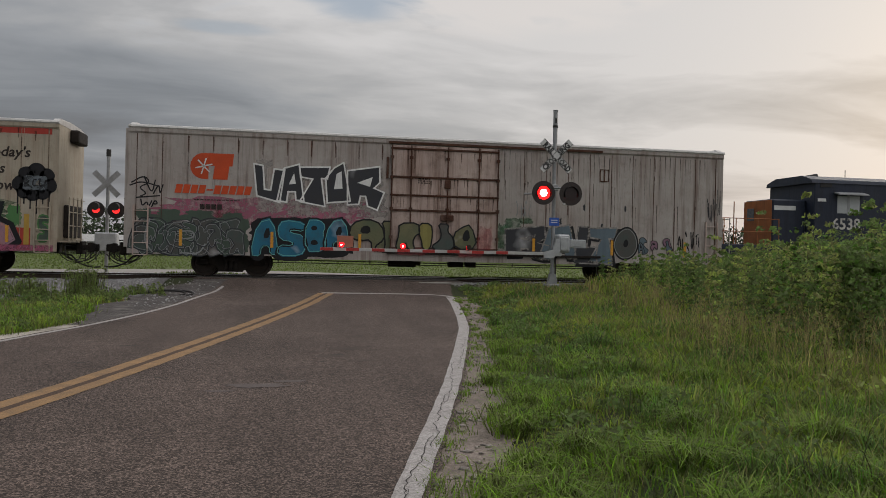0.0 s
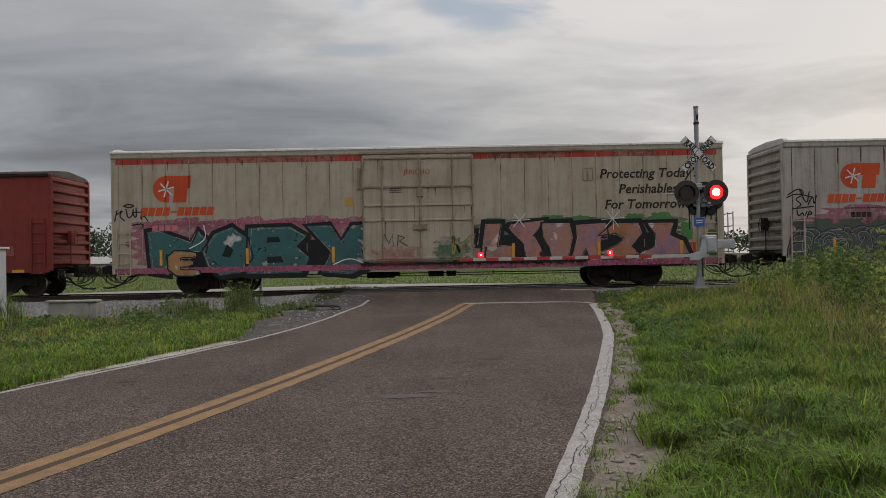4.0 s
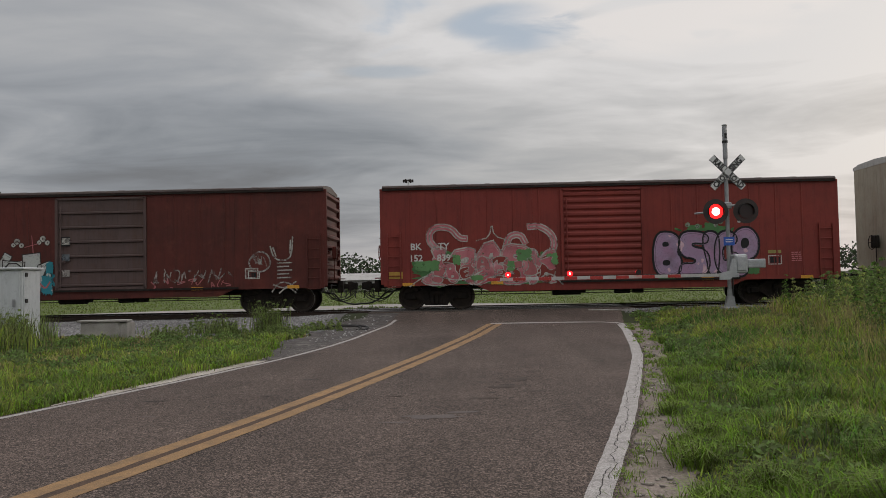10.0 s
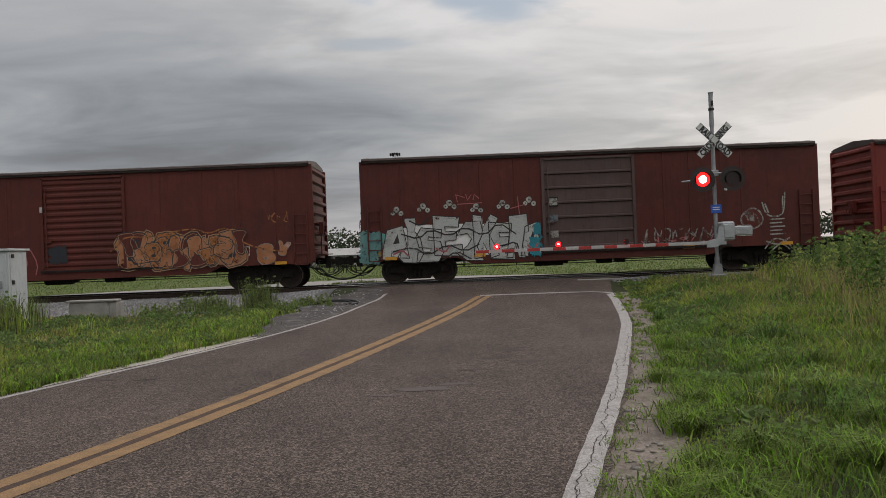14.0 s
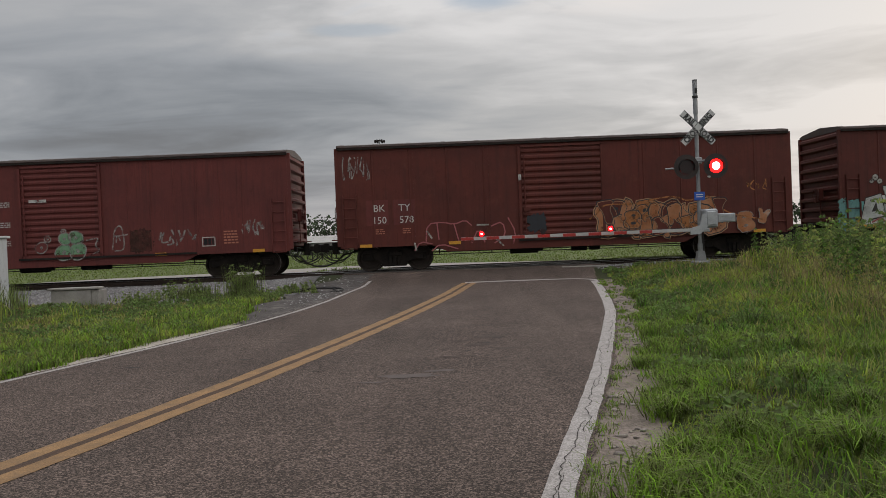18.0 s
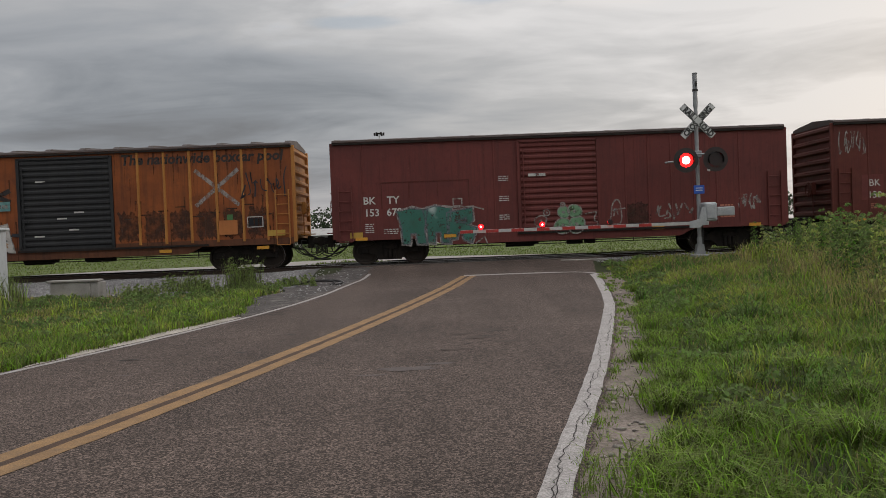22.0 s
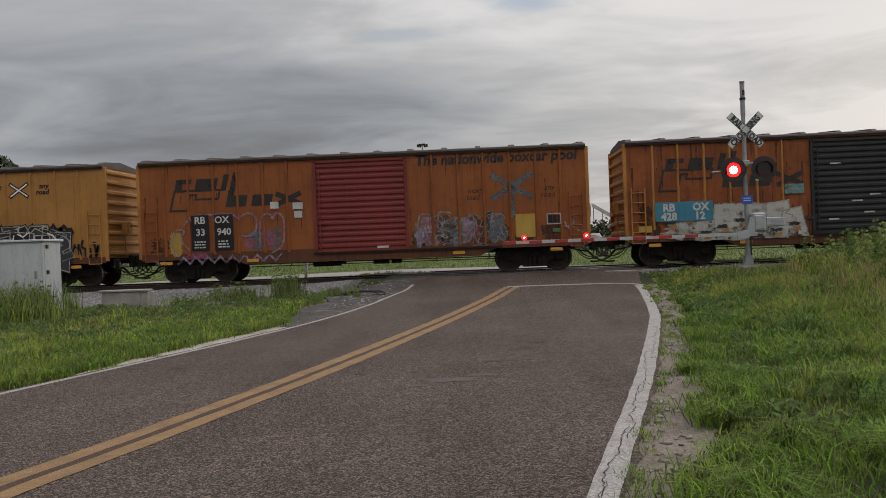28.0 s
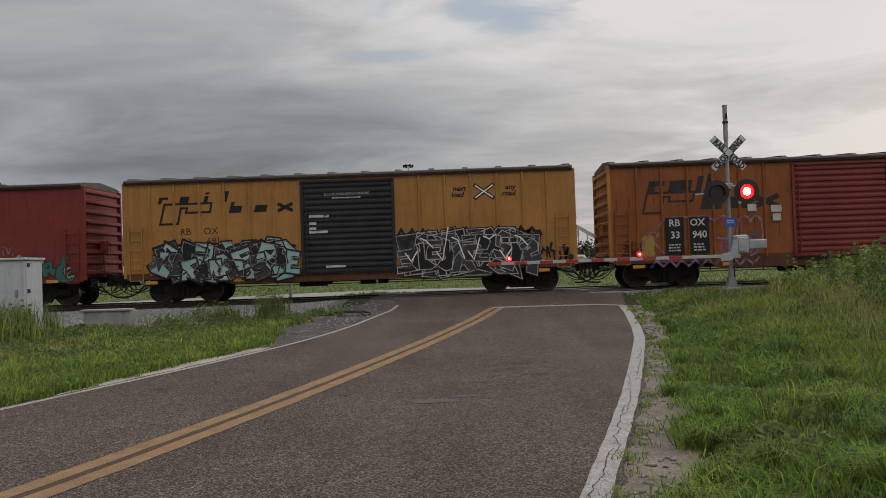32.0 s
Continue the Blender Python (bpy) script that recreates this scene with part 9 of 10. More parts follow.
# ---- beyond the track ----
def beyond():
    # pale service road that runs behind the track and bends away
    bm = bmesh.new()
    line = [(-60, 37.5), (-40, 37.5), (-25, 39.0), (-14, 42.5), (-6, 44.5), (0, 44.0), (6, 40.0), (9, 35.5)]
    near = [(-60, 36.2), (-40, 35.4), (-25, 34.6), (-14, 33.8), (-6, 33.2), (0, 32.8), (6, 32.6), (9, 33.6)]
    for (p, q), (r, s) in zip(zip(line, line[1:]), zip(near, near[1:])):
        bm.faces.new([bm.verts.new((x, y, 0)) for x, y in (r, s, q, p)])
    bmesh.ops.remove_doubles(bm, verts=bm.verts[:], dist=0.001)
    bmesh.ops.subdivide_edges(bm, edges=bm.edges[:], cuts=3, use_grid_fill=True)
    for v in bm.verts:
        v.co.z = float(ground_z([v.co.x], [v.co.y])[0]) + 0.035
    bmesh.ops.recalc_face_normals(bm, faces=bm.faces[:])
    ob = new("service_road", mesh_of(bm, "service_road", PALE_ROAD))
    tagged(ob, "pale gravel service road behind the track", "road", kind="structure")
    # bright turf of the field behind the track
    xs, ys = np.linspace(-75, 75, 61), np.concatenate([np.linspace(32.3, 40, 24), np.linspace(41, 91, 26)])
    X, Y = np.meshgrid(xs, ys)
    i = (np.arange(len(ys) - 1)[:, None] * 61 + np.arange(60)[None, :]).ravel()
    me = fast_mesh("field", np.stack([X.ravel(), Y.ravel(), (ground_z(X, Y) + 0.015).ravel()], 1), 4, np.stack([i, i + 1, i + 62, i + 61], 1).ravel(), mat("field_turf", (0.105, 0.130, 0.036), (0.072, 0.095, 0.028), 0.95, scale=0.35, fine=6, bump=0.6, spread=0.35))
    tagged(new("field", me), "bright mown turf behind the track", "field", kind="structure")
    # far plain: pale strips of bare ground
    for y0, y1, x0, x1 in ((92, 98, -120, 120),):
        ob = new("bare_ground", mesh_of(box(bmesh.new(), x0, x1, y0, y1, -0.2, 0.12), "bare_ground", PALE_ROAD))
        tagged(ob, "far pale strip of bare ground", "ground", kind="structure")


beyond()


def high_mast(x, y, h):
    m = thing("light_mast", "tall slender floodlight mast far behind the track", "floodlight", pose(x, y, 0))
    part("pole", cyl(bmesh.new(), (0, 0, 0), (0, 0, h), 0.26, 10, 0.12), GALV, m)
    ring = part("lamp_ring", cyl(bmesh.new(), (0, 0, h - 0.5), (0, 0, h - 0.3), 0.7, 12), GRIME_AND_SHADE, m)
    for k in range(6):
        a = k * math.pi / 3
        part("floodlight", box(bmesh.new(), 1.1 * math.cos(a) - 0.22, 1.1 * math.cos(a) + 0.22, 1.1 * math.sin(a) - 0.25, 1.1 * math.sin(a) + 0.25, h - 0.9, h - 0.2, 0.05), GRIME_AND_SHADE, ring)


high_mast(-13.2, 200, 26.5)


def silos(x, y):
    s = thing("silo_group", "group of tall pale grey silos with a low plant building", "silo", pose(x, y, 0))
    PAINT = car_paint("pale_silo_paint", (0.52, 0.50, 0.48), (0.44, 0.42, 0.40), seed=51)
    for k, (dx, h, r) in enumerate(((0, 15.0, 1.1), (2.35, 14.8, 1.1), (4.4, 11.5, 0.65))):
        t = part("silo", cyl(bmesh.new(), (dx, 0, 0), (dx, 0, h), r, 20), PAINT, s)
        part("silo_top", cyl(bmesh.new(), (dx, 0, h), (dx, 0, h + 0.5), r, 20, 0.3), PAINT, t)
    part("plant_building", box(bmesh.new(), -2, 11, -6, -2, 0, 3.9), PAINT, s)
    for k in range(6):
        part("pipe", cyl(bmesh.new(), (-1.5 + 2.2 * k, -6.3, 0), (-1.5 + 2.2 * k, -6.3, 4.0 + 0.7 * (k % 3)), 0.14, 8), GALV, s)
    return s


silos(13.4, 190)


def warehouse(x, y):
    w = thing("warehouse", "long pale metal shed with a sloping conveyor far off", "warehouse", pose(x, y, 0))
    PAINT = car_paint("pale_shed_paint", (0.50, 0.47, 0.44), (0.42, 0.39, 0.36), seed=52)
    part("wall", box(bmesh.new(), -4.5, 4.5, -5, 5, 0, 3.4), PAINT, w)
    part("roof", prism_x(-4.7, 4.7, ((-5.4, 3.4), (0, 4.6), (5.4, 3.4))), PAINT, w)
    part("conveyor", prism(bmesh.new(), [(-2.9, 8.6), (3.0, 5.0), (3.0, 4.3), (-2.9, 7.9)], -7, -6), PAINT, w)
    for k in range(3):
        part("support", cyl(bmesh.new(), (-2.6 + 1.8 * k, -6.5, 0), (-2.6 + 1.8 * k, -6.5, 7.9 - 1.1 * k), 0.1, 6), GALV, w)
    return w


warehouse(26.5, 175)


def low_shed(x, y, wdt, h, turn=0):
    w = thing("low_shed", "long low white shed near the horizon", "shed", pose(x, y, 0, 0, 0, turn))
    PAINT = car_paint("white_shed_paint", (0.40, 0.39, 0.37), (0.32, 0.31, 0.295), seed=53)
    part("wall", box(bmesh.new(), -wdt / 2, wdt / 2, -4, 4, 0, h), PAINT, w)
    part("roof", prism_x(-wdt / 2 - 0.3, wdt / 2 + 0.3, ((-4.3, h), (0, h + 0.9), (4.3, h))), PAINT, w)
    for k in range(int(wdt // 6)):
        part("door", box(bmesh.new(), -wdt / 2 + 2 + 6 * k, -wdt / 2 + 5 + 6 * k, -4.05, -4.0, 0, h * 0.7), GRIME_AND_SHADE, w)


low_shed(-24, 106, 26, 1.5)
low_shed(-2, 108, 14, 1.5)
low_shed(-52, 104, 24, 1.6)
low_shed(30, 112, 20, 1.5)


def lying_tank(x, y, length, r):
    """A pale steel tank on saddles with a small dome, pipes and a ladder."""
    t = thing("storage_tank", "pale steel storage tank lying on saddles in the far yard", "tank", pose(x, y, 0))
    PAINT = car_paint("pale_tank_paint", (0.46, 0.45, 0.43), (0.36, 0.35, 0.33), seed=54)
    bm = cyl(bmesh.new(), (-length / 2, 0, r + 0.7), (length / 2, 0, r + 0.7), r, 20)
    for sg in (-1, 1):
        cyl(bm, (sg * length / 2, 0, r + 0.7), (sg * (length / 2 + r * 0.35), 0, r + 0.7), r, 20, r * 0.45)
    part("shell", bm, PAINT, t)
    for sg in (-1, 1):
        part("saddle", box(bmesh.new(), sg * length * 0.3 - 0.2, sg * length * 0.3 + 0.2, -r * 0.8, r * 0.8, 0, r * 0.8 + 0.3), CONCRETE, t)
    part("dome", cyl(bmesh.new(), (0, 0, 2 * r + 0.6), (0, 0, 2 * r + 1.1), 0.4, 12), PAINT, t)
    for k in range(3):
        part("pipe", cyl(bmesh.new(), (-length * 0.4 + k * length * 0.3, -r - 0.3, 0), (-length * 0.4 + k * length * 0.3, -r - 0.3, 2.4 * r + 0.6 * k), 0.06, 6), GRIME_AND_SHADE, t)


lying_tank(9.6, 104, 4.5, 0.62)
lying_tank(15.0, 118, 5.0, 0.7)
lying_tank(-8.5, 112, 4.0, 0.55)


def pipe_rack(x, y, w, h):
    """A dark steel frame with pipes and platforms beside the silos."""
    p = thing("pipe_rack", "dark steel pipe rack with platforms beside the silos", "pipe rack", pose(x, y, 0))
    n = int(w / 1.1)
    for k in range(n + 1):
        part("post", cyl(bmesh.new(), (-w / 2 + w * k / n, 0, 0), (-w / 2 + w * k / n, 0, h * (0.6 + 0.4 * ((k * 3) % 4) / 3)), 0.09, 6), GRIME_AND_SHADE, p)
    for k, z in enumerate((0.3, 0.5, 0.62)):
        part("platform", box(bmesh.new(), -w / 2, w / 2 - 0.8 * k, -0.3, 0.3, h * z, h * z + 0.14), GRIME_AND_SHADE, p)
    part("hopper", prism(bmesh.new(), [(-w * 0.1, h * 0.62), (w * 0.18, h * 0.62), (w * 0.25, h * 0.95), (-w * 0.16, h * 0.95)], -0.8, 0.8), GRIME_AND_SHADE, p)


pipe_rack(15.5, 170, 11, 5.2)
pipe_rack(-2.0, 150, 8, 3.2)


# ---- plants ----
GRASS = mat("fresh_grass", (0.195, 0.270, 0.042), (0.122, 0.185, 0.030), 0.7, scale=1.2, fine=9, bump=0, spread=0.22, island=0.6, leaf=0.28)
GRASS_DARK = mat("dark_grass", (0.125, 0.195, 0.040), (0.075, 0.13, 0.027), 0.7, scale=1.2, fine=9, bump=0, spread=0.22, island=0.6, leaf=0.28)
GRASS_LIGHT = mat("light_grass", (0.300, 0.345, 0.056), (0.19, 0.24, 0.040), 0.7, scale=1.2, fine=9, bump=0, spread=0.22, island=0.5, leaf=0.28)
DRY = mat("dry_grass", (0.34, 0.285, 0.12), (0.245, 0.21, 0.085), 0.8, scale=1.2, fine=9, bump=0, spread=0.22, island=0.4, leaf=0.4)
WEED = mat("weed_leaf", (0.17, 0.235, 0.07), (0.115, 0.17, 0.052), 0.65, scale=2, fine=9, bump=0, spread=0.2, island=0.4, leaf=0.4)
SHRUB = mat("shrub_leaf", (0.33, 0.36, 0.10), (0.19, 0.235, 0.065), 0.6, scale=1.5, fine=9, bump=0, spread=0.2, island=0.5, leaf=0.4)
SHRUB_DARK = mat("dark_shrub_leaf", (0.15, 0.19, 0.06), (0.085, 0.115, 0.04), 0.6, scale=1.5, fine=9, bump=0, spread=0.2, island=0.5, leaf=0.35)
FAR_GREEN = mat("far_tree_leaf", (0.055, 0.075, 0.035), (0.04, 0.055, 0.028), 0.8, scale=0.3, fine=3, bump=0, spread=0.2, island=0.4)
BARK = mat("bark", (0.10, 0.08, 0.06), (0.06, 0.05, 0.04), 0.95, scale=5, bump=0.8)


def blades(name, label, x, y, h, width, lean, material, seed, z=None):
    """Blades of grass at the places given: each one a bent strip of two quads and a tip, joined into one mesh."""
    rs = np.random.RandomState(seed)
    n = len(x)
    z = ground_z(x, y) - 0.01 if z is None else z
    a, la = rs.uniform(0, 6.28, n), rs.uniform(0, 6.28, n)
    dx, dy = np.cos(a) * width / 2, np.sin(a) * width / 2
    ln = lean * h * rs.uniform(0.3, 1.0, n)
    ox, oy = np.cos(la) * ln, np.sin(la) * ln
    V = np.empty((n, 5, 3), np.float32)
    for k, (t, w, b) in enumerate(((0, 1, 0), (0, -1, 0), (0.55, 0.8, 0.3), (0.55, -0.8, 0.3))):
        V[:, k, 0], V[:, k, 1], V[:, k, 2] = x + dx * w + ox * b, y + dy * w + oy * b, z + h * t
    V[:, 4, 0], V[:, 4, 1], V[:, 4, 2] = x + ox, y + oy, z + h * np.sqrt(np.maximum(0.1, 1 - lean * lean * 0.4))
    base = (np.arange(n) * 5)[:, None, None]
    tri = np.array([[0, 1, 3], [0, 3, 2], [2, 3, 4]])[None]
    loops = (base + tri).reshape(-1)
    ob = new(name, fast_mesh(name, V.reshape(-1, 3), 3, loops, material))
    return tagged(ob, label, "grass", kind="stuff")


def arched(name, label, x, y, length, width, material, seed, droop=0.75):
    """Long grass blades that rise, bend over and hang down, joined into one mesh."""
    rs = np.random.RandomState(seed)
    n = len(x)
    z = ground_z(x, y) - 0.01
    a = rs.uniform(0, 6.28, n)
    rise, reach = length * rs.uniform(0.65, 1.0, n), length * rs.uniform(0.25, 1.0, n) * droop
    c, s = np.cos(a), np.sin(a)
    V = np.empty((n, 9, 3), np.float32)
    for k, (u, w) in enumerate(((0, 0.7), (0.3, 1.0), (0.58, 0.9), (0.82, 0.55))):
        out, up = reach * u ** 1.7, rise * (1.75 * u - 0.95 * u * u)
        for q, sg in enumerate((-1, 1)):
            V[:, 2 * k + q] = np.stack([x + c * out - s * width * w * sg / 2, y + s * out + c * width * w * sg / 2, z + up], 1)
    V[:, 8] = np.stack([x + c * reach, y + s * reach, z + rise * 0.78], 1)
    tri = np.array([[0, 1, 3], [0, 3, 2], [2, 3, 5], [2, 5, 4], [4, 5, 7], [4, 7, 6], [6, 7, 8]])
    loops = ((np.arange(n) * 9)[:, None, None] + tri[None]).reshape(-1)
    return tagged(new(name, fast_mesh(name, V.reshape(-1, 3), 3, loops, material)), label, "grass", kind="stuff")


def patchy(x, y, s, seed):
    """Smooth random field from 0 to 1 for clumps."""
    r = np.random.RandomState(seed)
    v = 0
    for k in range(5):
        a, f, p = r.uniform(0, 6.28), s * (1 + k * 0.7), r.uniform(0, 6.28)
        v = v + np.sin((x * np.cos(a) + y * np.sin(a)) * f + p) / (1 + 0.5 * k)
    return 1 / (1 + np.exp(-1.6 * v))


def scatter(n, x0, x1, y0, y1, seed, near=True):
    """Random places, denser towards the camera."""
    rs = np.random.RandomState(seed)
    y = y0 + (y1 - y0) * rs.uniform(0, 1, n) ** (1.55 if near else 1.0)
    x = rs.uniform(x0, x1, n)
    return x, y, rs


def grow():
    # right bank: short fresh grass from the dirt margin to the bank
    x, y, rs = scatter(380000, 0.6, 17, 2.6, 27.6, 1)
    edge = along(RIGHT, y) + margin(y) - 0.03
    far = np.abs(x - edge)
    keep = (x > edge + rs.exponential(0.05, len(x))) & (np.abs(np.arctan2(x, y)) < 0.85) & ((y < 26.8) | (rs.uniform(0, 1, len(x)) < 0.25))
    dense = patchy(x, y, 0.9, 4)
    keep &= rs.uniform(0, 1, len(x)) < 0.45 + 0.55 * dense
    x, y = x[keep], y[keep]
    d = np.hypot(x, y)
    tall = patchy(x, y, 0.55, 9)
    grow_r = smooth_step(0.2, 2.5, x - along(RIGHT, y))
    h = (0.06 + 0.09 * grow_r + 0.15 * tall * grow_r) * rs.uniform(0.55, 1.3, len(x)) * smooth_step(28.5, 24, y).clip(0.4, 1)
    w = np.maximum(0.010, d * 0.0013) * rs.uniform(0.6, 1.6, len(x))
    dry = rs.uniform(0, 1, len(x)) < 0.05 + 0.12 * patchy(x, y, 0.4, 21) ** 2
    tone = patchy(x, y, 1.25, 61) + rs.normal(0, 0.16, len(x))
    for lo, hi, material, label, sd in ((-9, 0.30, GRASS_DARK, "dark green grass in patches beside the road", 2), (0.30, 0.66, GRASS, "fresh green grass beside the road", 12), (0.66, 9, GRASS_LIGHT, "yellowish green grass in patches beside the road", 22)):
        k = ~dry & (tone > lo) & (tone <= hi)
        blades("grass", label, x[k], y[k], h[k], w[k], 0.85, material, sd)
    blades("dry_grass", "yellowed grass stalks among the green", x[dry], y[dry], h[dry] * 1.25, w[dry] * 0.8, 0.5, DRY, 3)
    # taller seeding grass up the bank
    x, y, rs = scatter(36000, 4, 22, 5, 27, 5)
    keep = (x > along(RIGHT, y) + 2.9 + 0.15 * np.clip(y - 10, 0, 10) + rs.exponential(0.6, len(x))) & (np.abs(np.arctan2(x, y)) < 0.85) & (rs.uniform(0, 1, len(x)) < smooth_step(2.4, 6, x - along(RIGHT, y)) * 0.9)
    x, y = x[keep], y[keep]
    rise = smooth_step(3.0, 7.5, x - along(RIGHT, y))
    h = (0.22 + 0.52 * rise) * rs.uniform(0.5, 1.25, len(x))
    dry = rs.uniform(0, 1, len(x)) < 0.10 + 0.25 * patchy(x, y, 0.8, 66) * smooth_step(3.0, 5.0, x - along(RIGHT, y))
    w = np.maximum(0.009, np.hypot(x, y) * 0.0009)
    blades("tall_grass", "tall seeding grass on the bank", x[~dry], y[~dry], h[~dry], w[~dry], 0.45, GRASS_LIGHT, 6)
    blades("tall_dry_grass", "tall brownish grass stalks on the bank", x[dry], y[dry], h[dry] * 1.1, w[dry] * 0.8, 0.25, DRY, 7)
    # tufts that creep over the dirt margin
    rs = np.random.RandomState(14)
    cx, cy = [], []
    for k in range(110):
        yy = 3.5 + 20 * rs.uniform() ** 1.4
        xx = along(RIGHT, yy) + (rs.uniform(0.03, 0.14) if rs.uniform() < 0.6 else rs.uniform(0.14, 0.6))
        m = rs.randint(15, 60)
        cx.append(xx + rs.normal(0, 0.05, m))
        cy.append(yy + rs.normal(0, 0.08, m))
    x, y = np.concatenate(cx), np.concatenate(cy)
    blades("margin_tufts", "small grass tufts in the bare dirt beside the road", x, y, rs.uniform(0.03, 0.11, len(x)), np.maximum(0.006, y * 0.001), 0.95, GRASS, 15)
    # broad clumps near the camera
    cx, cy, ch = [], [], []
    for k in range(230):
        yy = 3.6 + 14 * rs.uniform() ** 1.3
        xx = along(RIGHT, yy) + 0.45 + 5.5 * rs.uniform() ** 1.2
        m = 190
        r = rs.uniform(0.07, 0.17)
        cx.append(xx + rs.normal(0, r, m))
        cy.append(yy + rs.normal(0, r, m))
        ch.append(rs.uniform(0.16, 0.34) * rs.uniform(0.6, 1.1, m))
    x, y, h = np.concatenate(cx), np.concatenate(cy), np.concatenate(ch)
    blades("grass_clumps", "broad-bladed grass clumps", x, y, h, np.full(len(x), 0.011), 1.15, GRASS, 17)
    # arching tussocks in three greens, thickest near the standing place
    rs = np.random.RandomState(23)
    tufts = {GRASS_DARK: [], GRASS: [], GRASS_LIGHT: []}
    for k in range(760):
        yy = 3.2 + 15 * rs.uniform() ** 1.7
        off = 0.15 + 7.0 * rs.uniform() ** 1.1
        xx = along(RIGHT, yy) + margin(yy) + off
        if abs(math.atan2(xx, yy)) > 0.8 or patchy(xx, yy, 1.1, 24) < 0.25:
            continue
        m = rs.randint(34, 80)
        size = rs.uniform(0.16, 0.40) * (0.75 + 0.35 * min(1.0, off / 2.5))
        r = rs.uniform(0.04, 0.12)
        pick = (GRASS_DARK, GRASS, GRASS_LIGHT)[int(np.clip(rs.normal(1.1, 0.8), 0, 2.99))]
        tufts[pick].append((xx + rs.normal(0, r, m), yy + rs.normal(0, r, m), size * rs.uniform(0.55, 1.15, m)))
    for sd, (material, rows) in enumerate(tufts.items()):
        x, y, h = (np.concatenate([q[c] for q in rows]) for c in range(3))
        arched("grass_tussocks", ("dark green", "fresh green", "yellowish green")[sd] + " arching grass tussocks beside the road", x, y, h, np.maximum(0.0085, np.hypot(x, y) * 0.0011), material, 25 + sd)
    # a lush fringe along the left edge of the road
    rows = []
    for k in range(420):
        yy = 8.5 + 11 * rs.uniform()
        xx = along(LEFT, yy) - 0.22 - 0.28 * smooth_step(9.5, 13.5, yy) - float(apron(yy)) - 2.6 * rs.uniform() ** 1.6
        m = rs.randint(20, 45)
        rows.append((xx + rs.normal(0, 0.07, m), yy + rs.normal(0, 0.07, m), rs.uniform(0.10, 0.24) * rs.uniform(0.6, 1.1, m)))
    x, y, h = (np.concatenate([q[c] for q in rows]) for c in range(3))
    arched("grass_tussocks", "lush green grass fringe along the road", x, y, h, np.full(len(x), 0.015), GRASS, 29)
    # short turf beside and behind the standing place
    x, y, rs = scatter(60000, -14, 12, -9, 7.5, 71, False)
    keep = ((x > along(RIGHT, y) + margin(y) + 0.02) & (y < 3.2)) | ((x < along(LEFT, y) - 0.35) & (y < 7.5))
    x, y = x[keep], y[keep]
    blades("grass", "short green turf beside the road", x, y, rs.uniform(0.06, 0.2, len(x)), np.full(len(x), 0.012), 0.9, GRASS, 72)
    # tussocks that hang over the dirt margin
    rs = np.random.RandomState(19)
    cx, cy, ch = [], [], []
    for yy, dx, size in ((4.5, 0.12, 0.36), (5.3, 0.02, 0.30), (5.6, 0.45, 0.36), (6.4, 0.05, 0.34), (7.5, 0.10, 0.28), (8.8, 0.0, 0.26), (10.3, 0.12, 0.26), (12.2, 0.05, 0.24), (14.5, 0.1, 0.24), (4.9, 1.1, 0.4), (6.0, 1.5, 0.4), (7.2, 1.2, 0.36), (8.3, 2.2, 0.4), (5.4, 2.3, 0.42)):
        m = 420
        cx.append(along(RIGHT, yy) + margin(yy) + dx + rs.normal(0, 0.05, m))
        cy.append(yy + rs.normal(0, 0.05, m))
        ch.append(size * rs.uniform(0.5, 1.15, m))
    x, y, h = np.concatenate(cx), np.concatenate(cy), np.concatenate(ch)
    blades("grass", "drooping grass tussocks at the edge of the dirt", x, y, h, np.full(len(x), 0.009), 1.35, GRASS, 20)
    # left verge
    x, y, rs = scatter(210000, -24, -2.4, 7.0, 27.5, 31)
    edge = along(LEFT, y) - 0.12 - 0.28 * smooth_step(9.5, 13.5, y) - 0.08 * np.sin(y * 1.3) ** 2
    keep = (x < edge - apron(y) - rs.exponential(0.06 + 0.22 * smooth_step(16, 19, y), len(x))) & (np.abs(np.arctan2(x, y)) < 0.75) & ((y < 22.4 + 0.4 * np.sin(x * 1.1) + 0.3 * np.sin(x * 2.7)) | ((rs.uniform(0, 1, len(x)) < 0.02 + 0.35 * patchy(x, y, 1.1, 77) ** 4) & (y < 25.5)))
    x, y = x[keep], y[keep]
    tall = patchy(x, y, 0.5, 33)
    back = smooth_step(17, 22, y)
    lush = smooth_step(3.4, 1.6, along(LEFT, y) - x) * smooth_step(21, 18, y)
    h = (0.06 + 0.05 * tall + (0.07 + 0.10 * tall) * lush) * rs.uniform(0.5, 1.3, len(x))
    dry = rs.uniform(0, 1, len(x)) < 0.05 + (0.12 + 0.55 * patchy(x, y, 0.7, 35)) * (1 - lush)
    w = np.maximum(0.012, np.hypot(x, y) * 0.0011)
    tone = patchy(x, y, 1.3, 64) + rs.normal(0, 0.14, len(x)) + 0.18 * lush - 0.12 * (1 - lush)
    for lo, hi, material, label, sd in ((-9, 0.36, GRASS_DARK, "dark green grass between the road and the track", 36), (0.36, 0.72, GRASS, "green grass between the road and the track", 38), (0.72, 9, GRASS_LIGHT, "lush light grass between the road and the track", 39)):
        k = ~dry & (tone > lo) & (tone <= hi)
        blades("grass", label, x[k], y[k], h[k], w[k] * 0.75, 0.95, material, sd)
    blades("dry_grass", "yellowed grass beside the track", x[dry], y[dry], h[dry], w[dry] * 0.8, 0.6, DRY, 37)
